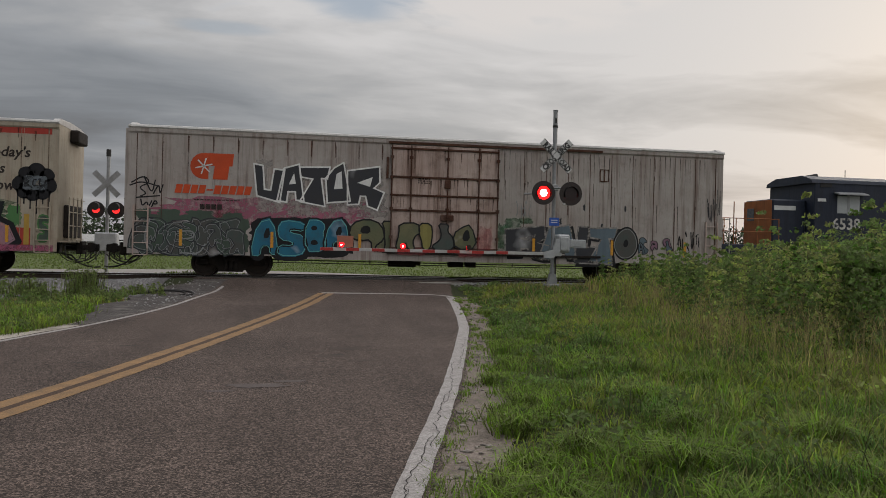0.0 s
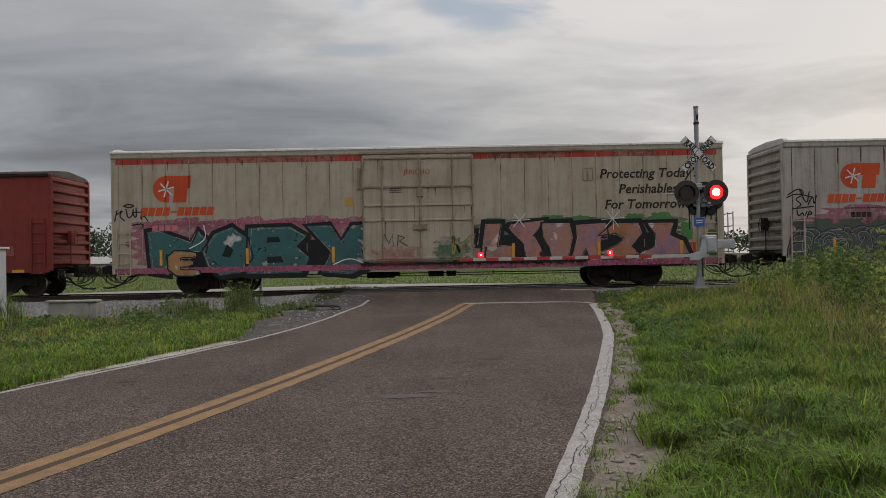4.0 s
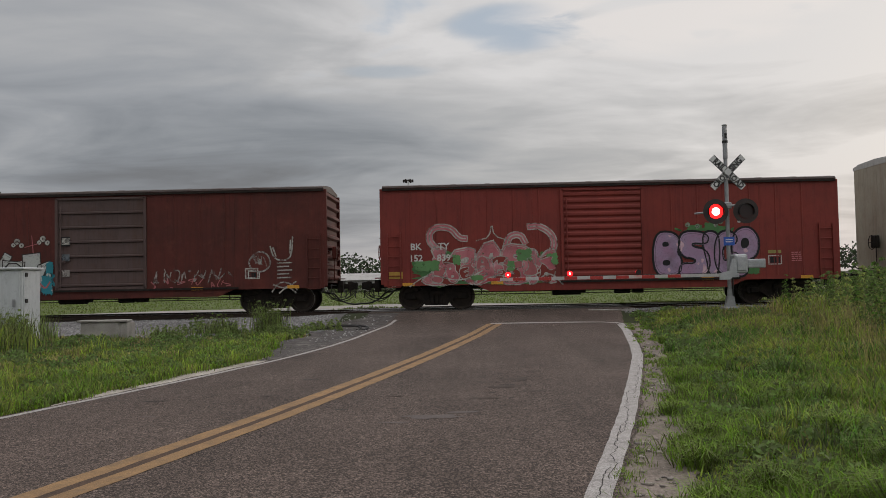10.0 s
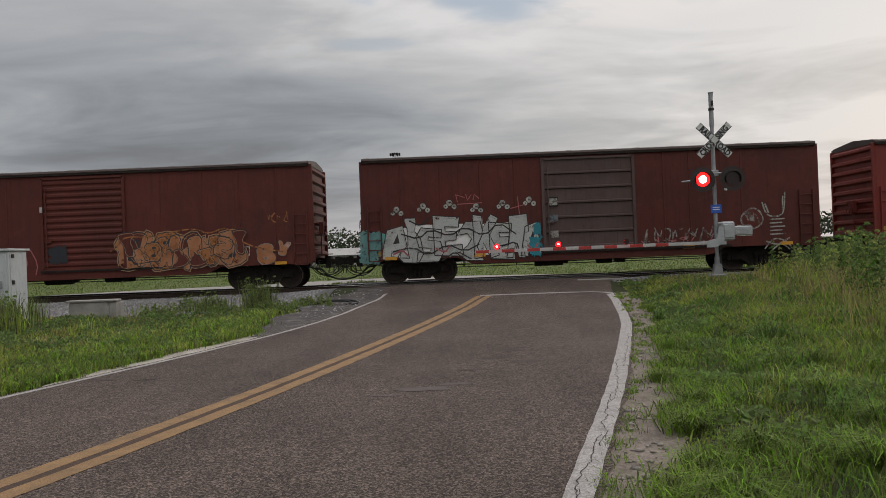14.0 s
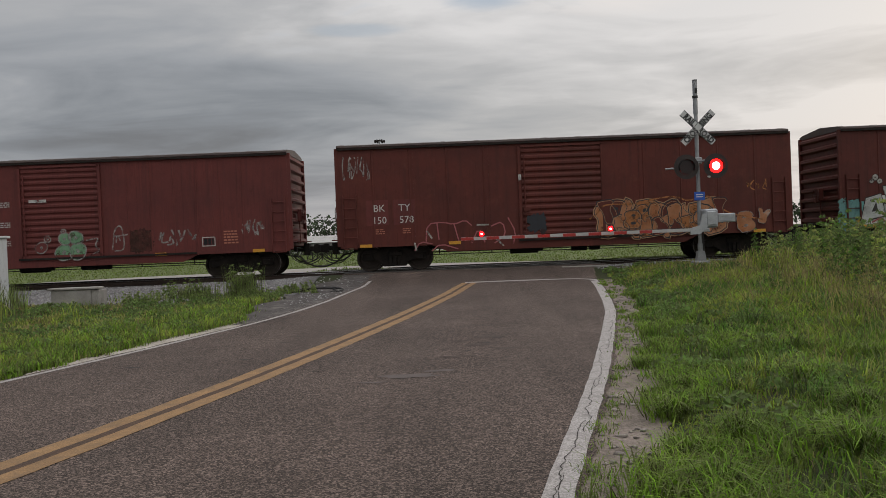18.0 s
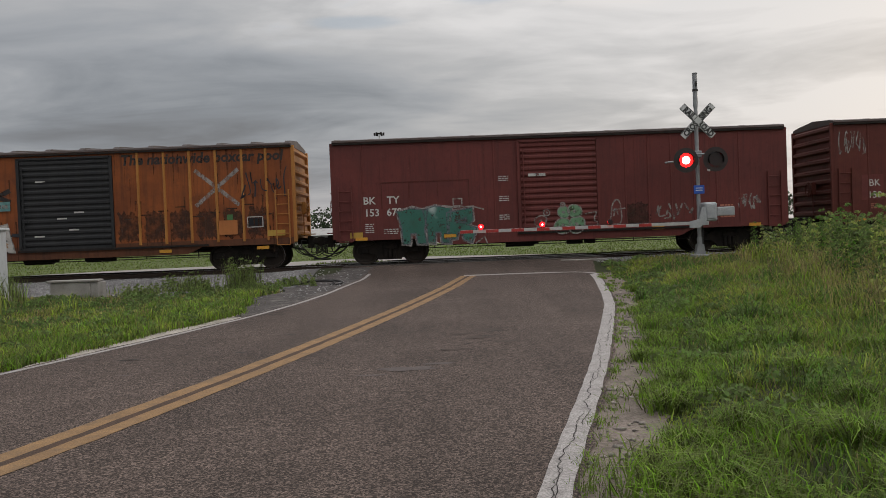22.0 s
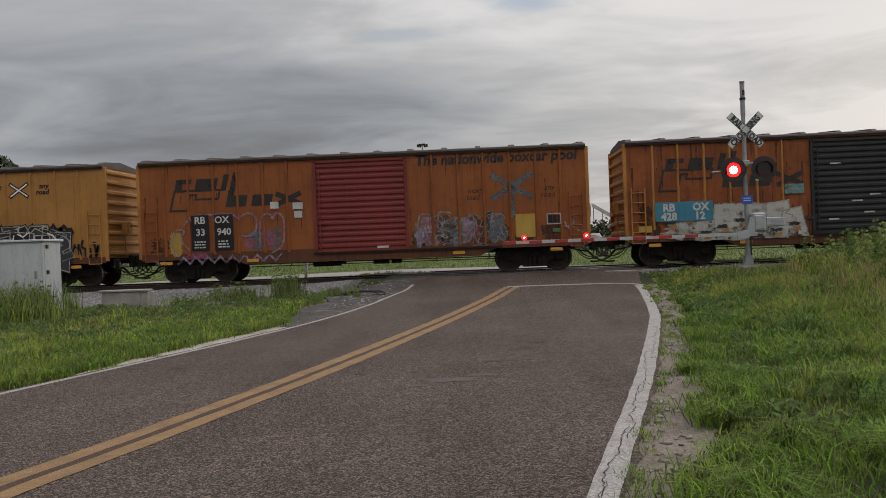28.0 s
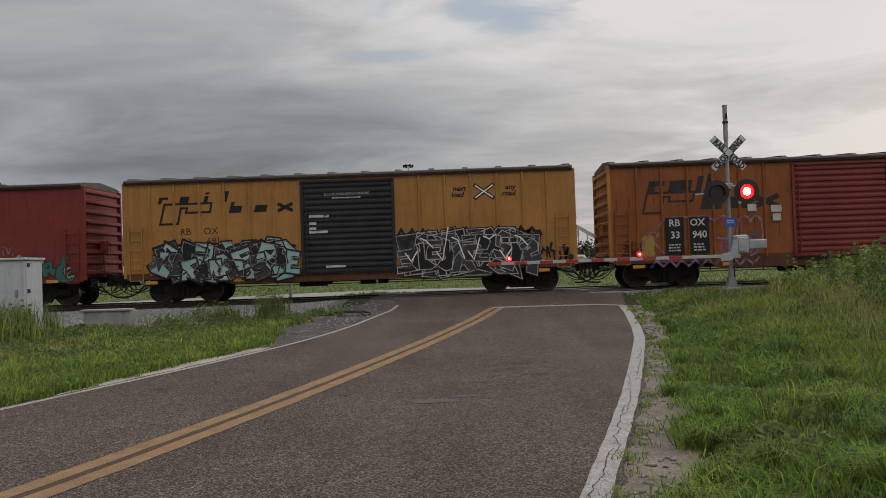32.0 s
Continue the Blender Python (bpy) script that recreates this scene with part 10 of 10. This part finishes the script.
    # tall weeds round the cabinet and before the ballast
    rs = np.random.RandomState(41)
    spots = [(-12.6, 18.2, 1.5, 0.95, 800), (-11.2, 18.6, 1.0, 0.95, 700), (-13.8, 18.6, 1.5, 1.0, 800), (-10.9, 19.4, 0.5, 0.85, 380), (-7.2, 23.8, 0.6, 0.6, 260), (-5.7, 23.6, 0.42, 1.0, 320), (-8.4, 23.0, 0.8, 0.4, 200), (-4.4, 23.6, 0.7, 0.32, 200), (-11.2, 21.0, 0.4, 0.75, 260), (-9.3, 21.3, 0.3, 0.2, 60), (-15.5, 19.5, 1.6, 0.9, 800)]
    xs, ys, hs = [], [], []
    for cx_, cy_, r, hh, m in spots:
        xs.append(cx_ + rs.normal(0, r * 0.55, m))
        ys.append(cy_ + rs.normal(0, r * 0.4, m))
        hs.append(hh * rs.uniform(0.45, 1.15, m))
    x, y, h = np.concatenate(xs), np.concatenate(ys), np.concatenate(hs)
    blades("tall_weeds", "tall weeds round the cabinet and ballast", x, y, h, np.full(len(x), 0.016), 0.4, mat("stalky_weed", (0.215, 0.255, 0.075), (0.135, 0.165, 0.05), 0.7, scale=1.2, fine=9, bump=0, spread=0.22, island=0.8, leaf=0.28), 42)
    # grass behind the track
    x, y, rs = scatter(90000, -60, 60, 32.4, 90, 51)
    keep = (np.abs(np.arctan2(x, y)) < 0.75)
    x, y = x[keep], y[keep]
    road_near = np.interp(x, [-60, -25, -6, 6, 9], [36.2, 34.6, 33.2, 32.6, 33.6])
    road_far = np.interp(x, [-60, -40, -25, -14, -6, 0, 6, 9], [37.5, 37.5, 39, 42.5, 44.5, 44, 40, 35.5])
    keep = ~((y > road_near) & (y < road_far) & (x < 9)) & ~((x > along(LEFT, y)) & (x < along(RIGHT, y)) & (y < 36))
    x, y = x[keep], y[keep]
    blades("grass", "bright grass behind the track", x, y, rs.uniform(0.05, 0.14, len(x)), np.full(len(x), 0.06), 0.6, mat("lime_grass", (0.150, 0.190, 0.042), (0.095, 0.135, 0.032), 0.7, scale=0.22, fine=9, bump=0, spread=0.2, island=0.4, leaf=0.4), 52)


grow()


def leaf_cloud(rs, centres, radii, n, size, flat=0.75):
    """Leaves as bent pairs of triangles, thrown on the outside of overlapping lumps."""
    k = rs.randint(0, len(centres), n)
    d = rs.normal(0, 1, (n, 3))
    d /= np.linalg.norm(d, axis=1)[:, None]
    d[:, 2] = np.abs(d[:, 2]) * 0.9 - 0.15
    r = np.asarray(radii)[k] * rs.uniform(0.72, 1.08, n)
    c = np.asarray(centres)[k] + d * r[:, None] * np.array([1, 1, flat])
    u = rs.normal(0, 1, (n, 3))
    u /= np.linalg.norm(u, axis=1)[:, None]
    v = np.cross(u, d + rs.normal(0, 0.5, (n, 3)))
    v /= np.linalg.norm(v, axis=1)[:, None]
    s = size * rs.uniform(0.6, 1.35, n)[:, None]
    V = np.stack([c - u * s, c + v * s * 0.55, c + u * s, c - v * s * 0.55 + d * s * 0.2], 1)
    loops = (np.arange(n)[:, None] * 4 + np.array([0, 1, 2, 0, 2, 3])[None]).reshape(-1)
    return V.reshape(-1, 3), loops


def shrub(x, y, w, h, n, seed, material, size=0.05, label="leafy green shrub on the bank", lumps=9):
    rs = np.random.RandomState(seed)
    z = float(ground_z([x], [y])[0])
    s = thing("shrub", label, "shrub", pose(x, y, z))
    cs = [(rs.uniform(-w, w) * 0.6, rs.uniform(-w, w) * 0.5, rs.uniform(0.25, 0.75) * h) for _ in range(lumps)]
    rad = [rs.uniform(0.28, 0.5) * min(w, h * 1.2) for _ in range(lumps)]
    V, L = leaf_cloud(rs, cs, rad, n, size)
    V[:, 2] = np.maximum(V[:, 2], 0.0)
    part("foliage", fast_mesh("foliage", V, 3, L, material), None, s)
    for c in cs:
        part("stem", cyl(bmesh.new(), (c[0] * 0.25, c[1] * 0.25, -0.05), c, 0.022, 5, 0.008), BARK, s)
    return s


def herbs():
    """Low broad-leaved weeds among the grass."""
    rs = np.random.RandomState(90)
    for count, y0, y1, x0, x1, size, material, name in ((150, 4.5, 16, 0.6, 6.0, 0.030, WEED, "low_weeds"), (190, 13, 26.5, 0.5, 7.5, 0.048, WEED, "low_weeds"), (60, 6, 24, 4.0, 8.0, 0.05, SHRUB, "leafy_weeds")):
        cs, rad = [], []
        for _ in range(count):
            yy = y0 + (y1 - y0) * rs.uniform() ** 1.2
            xx = along(RIGHT, yy) + x0 + (x1 - x0) * rs.uniform()
            cs.append((xx, yy, float(ground_z([xx], [yy])[0]) + 0.03))
            rad.append(rs.uniform(0.12, 0.34) if name == "low_weeds" else rs.uniform(0.25, 0.5))
        V, L = leaf_cloud(rs, cs, rad, count * 150, size, 0.8)
        tagged(new(name, fast_mesh(name, V, 3, L, material)), "low broad-leaved weeds in the grass beside the road", "weeds", kind="stuff")
    cs, rad = [], []
    for _ in range(260):
        yy = 9 + 14 * rs.uniform()
        xx = along(LEFT, yy) - 0.6 - float(apron(yy)) - 7.5 * rs.uniform() ** 1.3
        cs.append((xx, yy, float(ground_z([xx], [yy])[0]) + 0.02))
        rad.append(rs.uniform(0.10, 0.26))
    V, L = leaf_cloud(rs, cs, rad, 260 * 120, 0.034, 0.9)
    tagged(new("low_weeds", fast_mesh("low_weeds", V, 3, L, WEED)), "low broad-leaved weeds between the road and the track", "weeds", kind="stuff")
    # feathery seed heads on the bank
    rs = np.random.RandomState(95)
    n = 1500
    y = 5.5 + 17 * rs.uniform(0, 1, n) ** 1.2
    x = along(RIGHT, y) + 2.7 + 0.12 * np.clip(y - 10, 0, 10) + 4.6 * rs.uniform(0, 1, n) ** 0.8
    k = patchy(x, y, 0.8, 96) > 0.45
    x, y = x[k], y[k]
    h = rs.uniform(0.45, 0.95, len(x))
    blades("seed_stalks", "thin brown seed stalks of tall grass", x, y, h, np.maximum(0.005, y * 0.0006), 0.3, DRY, 97)
    m = 7
    xx, yy, hh = np.repeat(x, m), np.repeat(y, m), np.repeat(h, m)
    xx, yy = xx + rs.normal(0, 0.035, len(xx)), yy + rs.normal(0, 0.035, len(xx))
    blades("seed_heads", "feathery reddish seed heads of tall grass", xx, yy, rs.uniform(0.10, 0.2, len(xx)), np.maximum(0.005, yy * 0.0006), 0.8, DRY, 98, z=ground_z(xx, yy) + hh * rs.uniform(0.62, 0.92, len(xx)))


herbs()


def tall_weeds():
    """Leafy weeds on upright stems round the cabinet and in the ballast."""
    rs = np.random.RandomState(120)
    spots = [(-13.2, 18.3, 1.3, 1.0, 40), (-11.6, 18.5, 0.9, 0.9, 34), (-11.0, 19.3, 0.4, 0.8, 14), (-15.2, 19.0, 1.3, 0.95, 30), (-7.3, 23.8, 0.7, 0.6, 26), (-5.75, 23.7, 0.45, 1.0, 26), (-8.6, 22.8, 0.7, 0.35, 14), (-4.3, 23.4, 0.7, 0.3, 16), (-4.7, 21.6, 0.6, 0.22, 18), (-5.5, 20.6, 0.8, 0.24, 22), (-5.3, 22.6, 0.7, 0.34, 22), (-6.5, 23.2, 0.9, 0.35, 24)]
    cs, rad = [], []
    for x, y, r, h, m in spots:
        for _ in range(m):
            px, py, ph = x + rs.normal(0, r * 0.55), y + rs.normal(0, r * 0.4), h * rs.uniform(0.5, 1.15)
            z = float(ground_z([px], [py])[0])
            for k in range(5):
                cs.append((px + rs.normal(0, 0.03), py + rs.normal(0, 0.03), z + ph * (k + 0.4) / 5))
                rad.append((0.10 - 0.016 * k) * rs.uniform(0.6, 1.2))
    V, L = leaf_cloud(rs, cs, rad, len(cs) * 40, 0.021, 1.0)
    tagged(new("tall_weeds", fast_mesh("tall_weeds", V, 3, L, mat("tall_weed_leaf", (0.215, 0.27, 0.08), (0.13, 0.175, 0.05), 0.65, scale=2, fine=9, bump=0, spread=0.2, island=0.5, leaf=0.28))), "tall leafy weeds round the cabinet and in the ballast", "weeds", kind="stuff")


tall_weeds()

# the shrubs and brambles on the right bank
for i_, (x_, y_, w_, h_, n_) in enumerate(((9.6, 10.4, 1.2, 2.35, 7500), (9.7, 12.2, 1.2, 1.85, 7000), (10.2, 14.2, 1.2, 1.55, 6000), (10.8, 16.2, 1.2, 1.35, 5000), (11.8, 18.3, 1.3, 1.2, 4200), (12.6, 20.4, 1.3, 1.1, 3600), (12.5, 22.6, 1.4, 1.0, 3000), (13.2, 24.6, 1.5, 0.9, 2600), (12.0, 12.4, 1.7, 2.7, 6000), (12.4, 15.2, 1.8, 2.2, 5200), (13.0, 18.2, 2.0, 1.9, 4500), (13.8, 21.6, 2.0, 1.6, 3800), (16.0, 17.0, 2.6, 2.6, 4500), (17.0, 22.5, 2.6, 2.0, 3500), (12.0, 9.4, 1.6, 2.9, 5000))):
    shrub(x_, y_, w_, h_, int(n_ * 2.0), 70 + i_, (SHRUB, WEED, SHRUB, SHRUB_DARK)[i_ % 4], 0.047, lumps=18)


def bank_shoots():
    """Leafy shoots and vines that stand out of the thicket and before it."""
    rs = np.random.RandomState(140)
    for material, label, count in ((SHRUB, "pale leafy shoots standing out of the thicket", 170), (WEED, "green leafy shoots before the thicket", 260), (GRASS_DARK, "dark leafy vines in the thicket", 90)):
        cs, rad = [], []
        for _ in range(count):
            yy = 9.2 + 16.5 * rs.uniform()
            xx = along(RIGHT, yy) + 5.35 + 0.09 * max(0.0, yy - 12) + rs.normal(0.5, 0.85)
            z = float(ground_z([xx], [yy])[0])
            top = float(np.interp(yy, (9, 12, 16, 20, 26), (2.3, 1.9, 1.55, 1.4, 1.1))) * rs.uniform(0.45, 1.12)
            lx, ly = rs.normal(0, 0.12), rs.normal(0, 0.12)
            for k in range(9):
                u = (k + 0.5) / 9
                cs.append((xx + lx * u * top, yy + ly * u * top, z + top * u))
                rad.append((0.17 - 0.11 * u) * rs.uniform(0.6, 1.3))
        V, L = leaf_cloud(rs, cs, rad, len(cs) * 16, 0.036, 1.0)
        tagged(new("bank_shoots", fast_mesh("bank_shoots", V, 3, L, material)), label, "weeds", kind="stuff")


bank_shoots()


def verge_grass():
    """Lush arching tufts along the left edge of the road, thinner and paler behind, and thin weeds before the cabinet."""
    rs = np.random.RandomState(160)
    rows = {GRASS: [], GRASS_LIGHT: [], DRY: []}
    for k in range(620):
        yy = 8.5 + 12.5 * rs.uniform() ** 0.8
        off = 0.55 + 4.6 * rs.uniform() ** 1.7
        if yy > 18.0 and off > 1.6:
            continue
        xx = along(LEFT, yy) - float(apron(yy)) - off
        m, r = rs.randint(16, 34), rs.uniform(0.06, 0.18)
        size = rs.uniform(0.18, 0.34) * (1.0 if off < 2.2 else 0.75)
        pick = (GRASS, GRASS, GRASS_LIGHT, GRASS)[rs.randint(4)] if off < 2.2 else (GRASS, GRASS_LIGHT, GRASS_LIGHT, DRY)[rs.randint(4)]
        rows[pick].append((xx + rs.normal(0, r, m), yy + rs.normal(0, r, m), size * rs.uniform(0.55, 1.15, m)))
    for k in range(120):
        xx, yy = -12.6 + rs.normal(0, 1.4), 17.6 + rs.normal(0, 0.5)
        m, r = rs.randint(12, 24), rs.uniform(0.08, 0.2)
        rows[(GRASS_LIGHT, GRASS)[k % 2]].append((xx + rs.normal(0, r, m), yy + rs.normal(0, r, m), rs.uniform(0.5, 0.95) * rs.uniform(0.5, 1.1, m)))
    for sd, (material, lot) in enumerate(rows.items()):
        x, y, h = (np.concatenate([q[c] for q in lot]) for c in range(3))
        arched("verge_grass", ("lush green grass", "yellowish green grass", "straw-coloured grass")[sd] + " in tufts beside the road", x, y, h, np.maximum(0.006, np.hypot(x, y) * 0.0007), material, 161 + sd, 0.7)


verge_grass()


def bank_grass():
    """Tall, thin grass in loose tufts at the foot of the thicket, green and straw-coloured."""
    rs = np.random.RandomState(150)
    rows = {GRASS: [], GRASS_LIGHT: [], DRY: []}
    for k in range(330):
        yy = 8.0 + 17.5 * rs.uniform() ** 0.75
        xx = along(RIGHT, yy) + 4.1 + 0.12 * max(0.0, yy - 11) + rs.normal(0.3, 0.65)
        m = rs.randint(20, 46)
        r = rs.uniform(0.05, 0.16)
        size = rs.uniform(0.55, 1.15) * float(np.interp(yy, (8, 14, 18, 22, 25), (0.62, 0.62, 0.85, 0.9, 0.8)))
        pick = (GRASS, GRASS_LIGHT, GRASS, GRASS_LIGHT, GRASS_LIGHT, DRY)[rs.randint(6)]
        rows[pick].append((xx + rs.normal(0, r, m), yy + rs.normal(0, r, m), size * rs.uniform(0.5, 1.1, m)))
    for sd, (material, lot) in enumerate(rows.items()):
        x, y, h = (np.concatenate([q[c] for q in lot]) for c in range(3))
        arched("bank_grass", ("tall green grass", "tall yellowish green grass", "tall straw-coloured grass")[sd] + " at the foot of the thicket", x, y, h, np.maximum(0.007, np.hypot(x, y) * 0.0008), material, 151 + sd, 0.38)


bank_grass()


def tree(x, y, h, crown, seed, n=2600):
    rs = np.random.RandomState(seed)
    t = thing("tree", "dark green broadleaf tree in the distance", "tree", pose(x, y, 0))
    bm = bmesh.new()
    cyl(bm, (0, 0, 0), (0, 0, h * 0.45), h * 0.03, 8, h * 0.02)
    cs, rad = [], []
    for k in range(9):
        a = k * 2.4
        c = (math.cos(a) * crown * rs.uniform(0.2, 0.62), math.sin(a) * crown * rs.uniform(0.2, 0.6), h * rs.uniform(0.42, 0.88))
        cyl(bm, (0, 0, h * rs.uniform(0.25, 0.42)), c, h * 0.012, 5, h * 0.004)
        cs.append(c)
        rad.append(crown * rs.uniform(0.32, 0.52))
    part("trunk", bm, BARK, t)
    V, L = leaf_cloud(rs, cs, rad, n, h * 0.035, 0.85)
    part("crown", fast_mesh("crown", V, 3, L, FAR_GREEN), None, t)


for i_, (x_, y_, h_, c_) in enumerate(((-44.5, 71, 11.6, 5.2), (-50, 66, 11.2, 5.5), (-55, 74, 12.5, 6))):
    tree(x_, y_, h_, c_, 200 + i_)


def far_woods():
    """The wooded line along the horizon, and low scrub before it."""
    rs = np.random.RandomState(300)
    cs, rad = [], []
    for x in np.arange(-260, 265, 1.5):
        y = 130 + 5 * math.sin(x * 0.05)
        h = float(np.interp(x / y, (-1.5, -0.45, -0.27, -0.16, 0.0, 0.1, 0.22, 0.6, 1.5), (10, 8.5, 6.6, 6.0, 4.6, 4.8, 5.4, 7, 9))) * (1 + 0.10 * math.sin(x * 0.61) + 0.07 * math.sin(x * 1.7 + 1)) + rs.uniform(-0.5, 0.4)
        cs.append((x, y, h * 0.42))
        rad.append(h * 0.60)
    V, L = leaf_cloud(rs, cs, rad, 60000, 0.30, 1.0)
    V[:, 2] = np.maximum(V[:, 2], 0.0)
    tagged(new("far_woods", fast_mesh("far_woods", V, 3, L, FAR_GREEN)), "low dark line of far woods", "woods", kind="stuff")
    cs, rad = [], []
    for x in np.arange(-110, 115, 1.3):
        cs.append((x, 84 + 4 * math.sin(x * 0.17), 0.45))
        rad.append(rs.uniform(0.6, 1.5))
    V, L = leaf_cloud(rs, cs, rad, 20000, 0.16, 0.9)
    V[:, 2] = np.maximum(V[:, 2], 0.0)
    tagged(new("far_scrub", fast_mesh("far_scrub", V, 3, L, mat("far_scrub_leaf", (0.085, 0.105, 0.045), (0.055, 0.07, 0.032), 0.8, scale=0.3, fine=3, bump=0, spread=0.2, island=0.4))), "low scrub on the far side of the field", "scrub", kind="stuff")


far_woods()


# ---- what moves: the train, its wheels and the added covers that blink the lamps ----
def motions():
    def run(t):
        return float(np.interp(t, [r[0] for r in RUN], [r[1] for r in RUN]))

    for car, x in CARS:
        walk(car, [(t, pose(x + s, TRACK_Y, RAIL_Z)) for t, s in RUN])
    # the wheels roll on the rails: a row for every 80 degrees
    times, total = [0.0], RUN[-1][1]
    step = radians(80) * 0.457
    fine = np.linspace(0, 32, 3201)
    dist = np.array([run(t) for t in fine])
    rows = []
    for k in range(int(total / step) + 1):
        rows.append((float(np.interp(k * step, dist, fine)), 80.0 * k))
    if rows[-1][0] < 31.99:
        rows.append((32.0, math.degrees(total / 0.457)))
    for ws in WHEELSETS:
        p = ws.matrix_basis.translation.copy()
        walk(ws, [(t, pose(*p, 0, a, 0)) for t, a in rows])
    # flashing: each added cover draws back while its lamp shows lit
    for sh, shut, opened, first in BLINK_COVERS:
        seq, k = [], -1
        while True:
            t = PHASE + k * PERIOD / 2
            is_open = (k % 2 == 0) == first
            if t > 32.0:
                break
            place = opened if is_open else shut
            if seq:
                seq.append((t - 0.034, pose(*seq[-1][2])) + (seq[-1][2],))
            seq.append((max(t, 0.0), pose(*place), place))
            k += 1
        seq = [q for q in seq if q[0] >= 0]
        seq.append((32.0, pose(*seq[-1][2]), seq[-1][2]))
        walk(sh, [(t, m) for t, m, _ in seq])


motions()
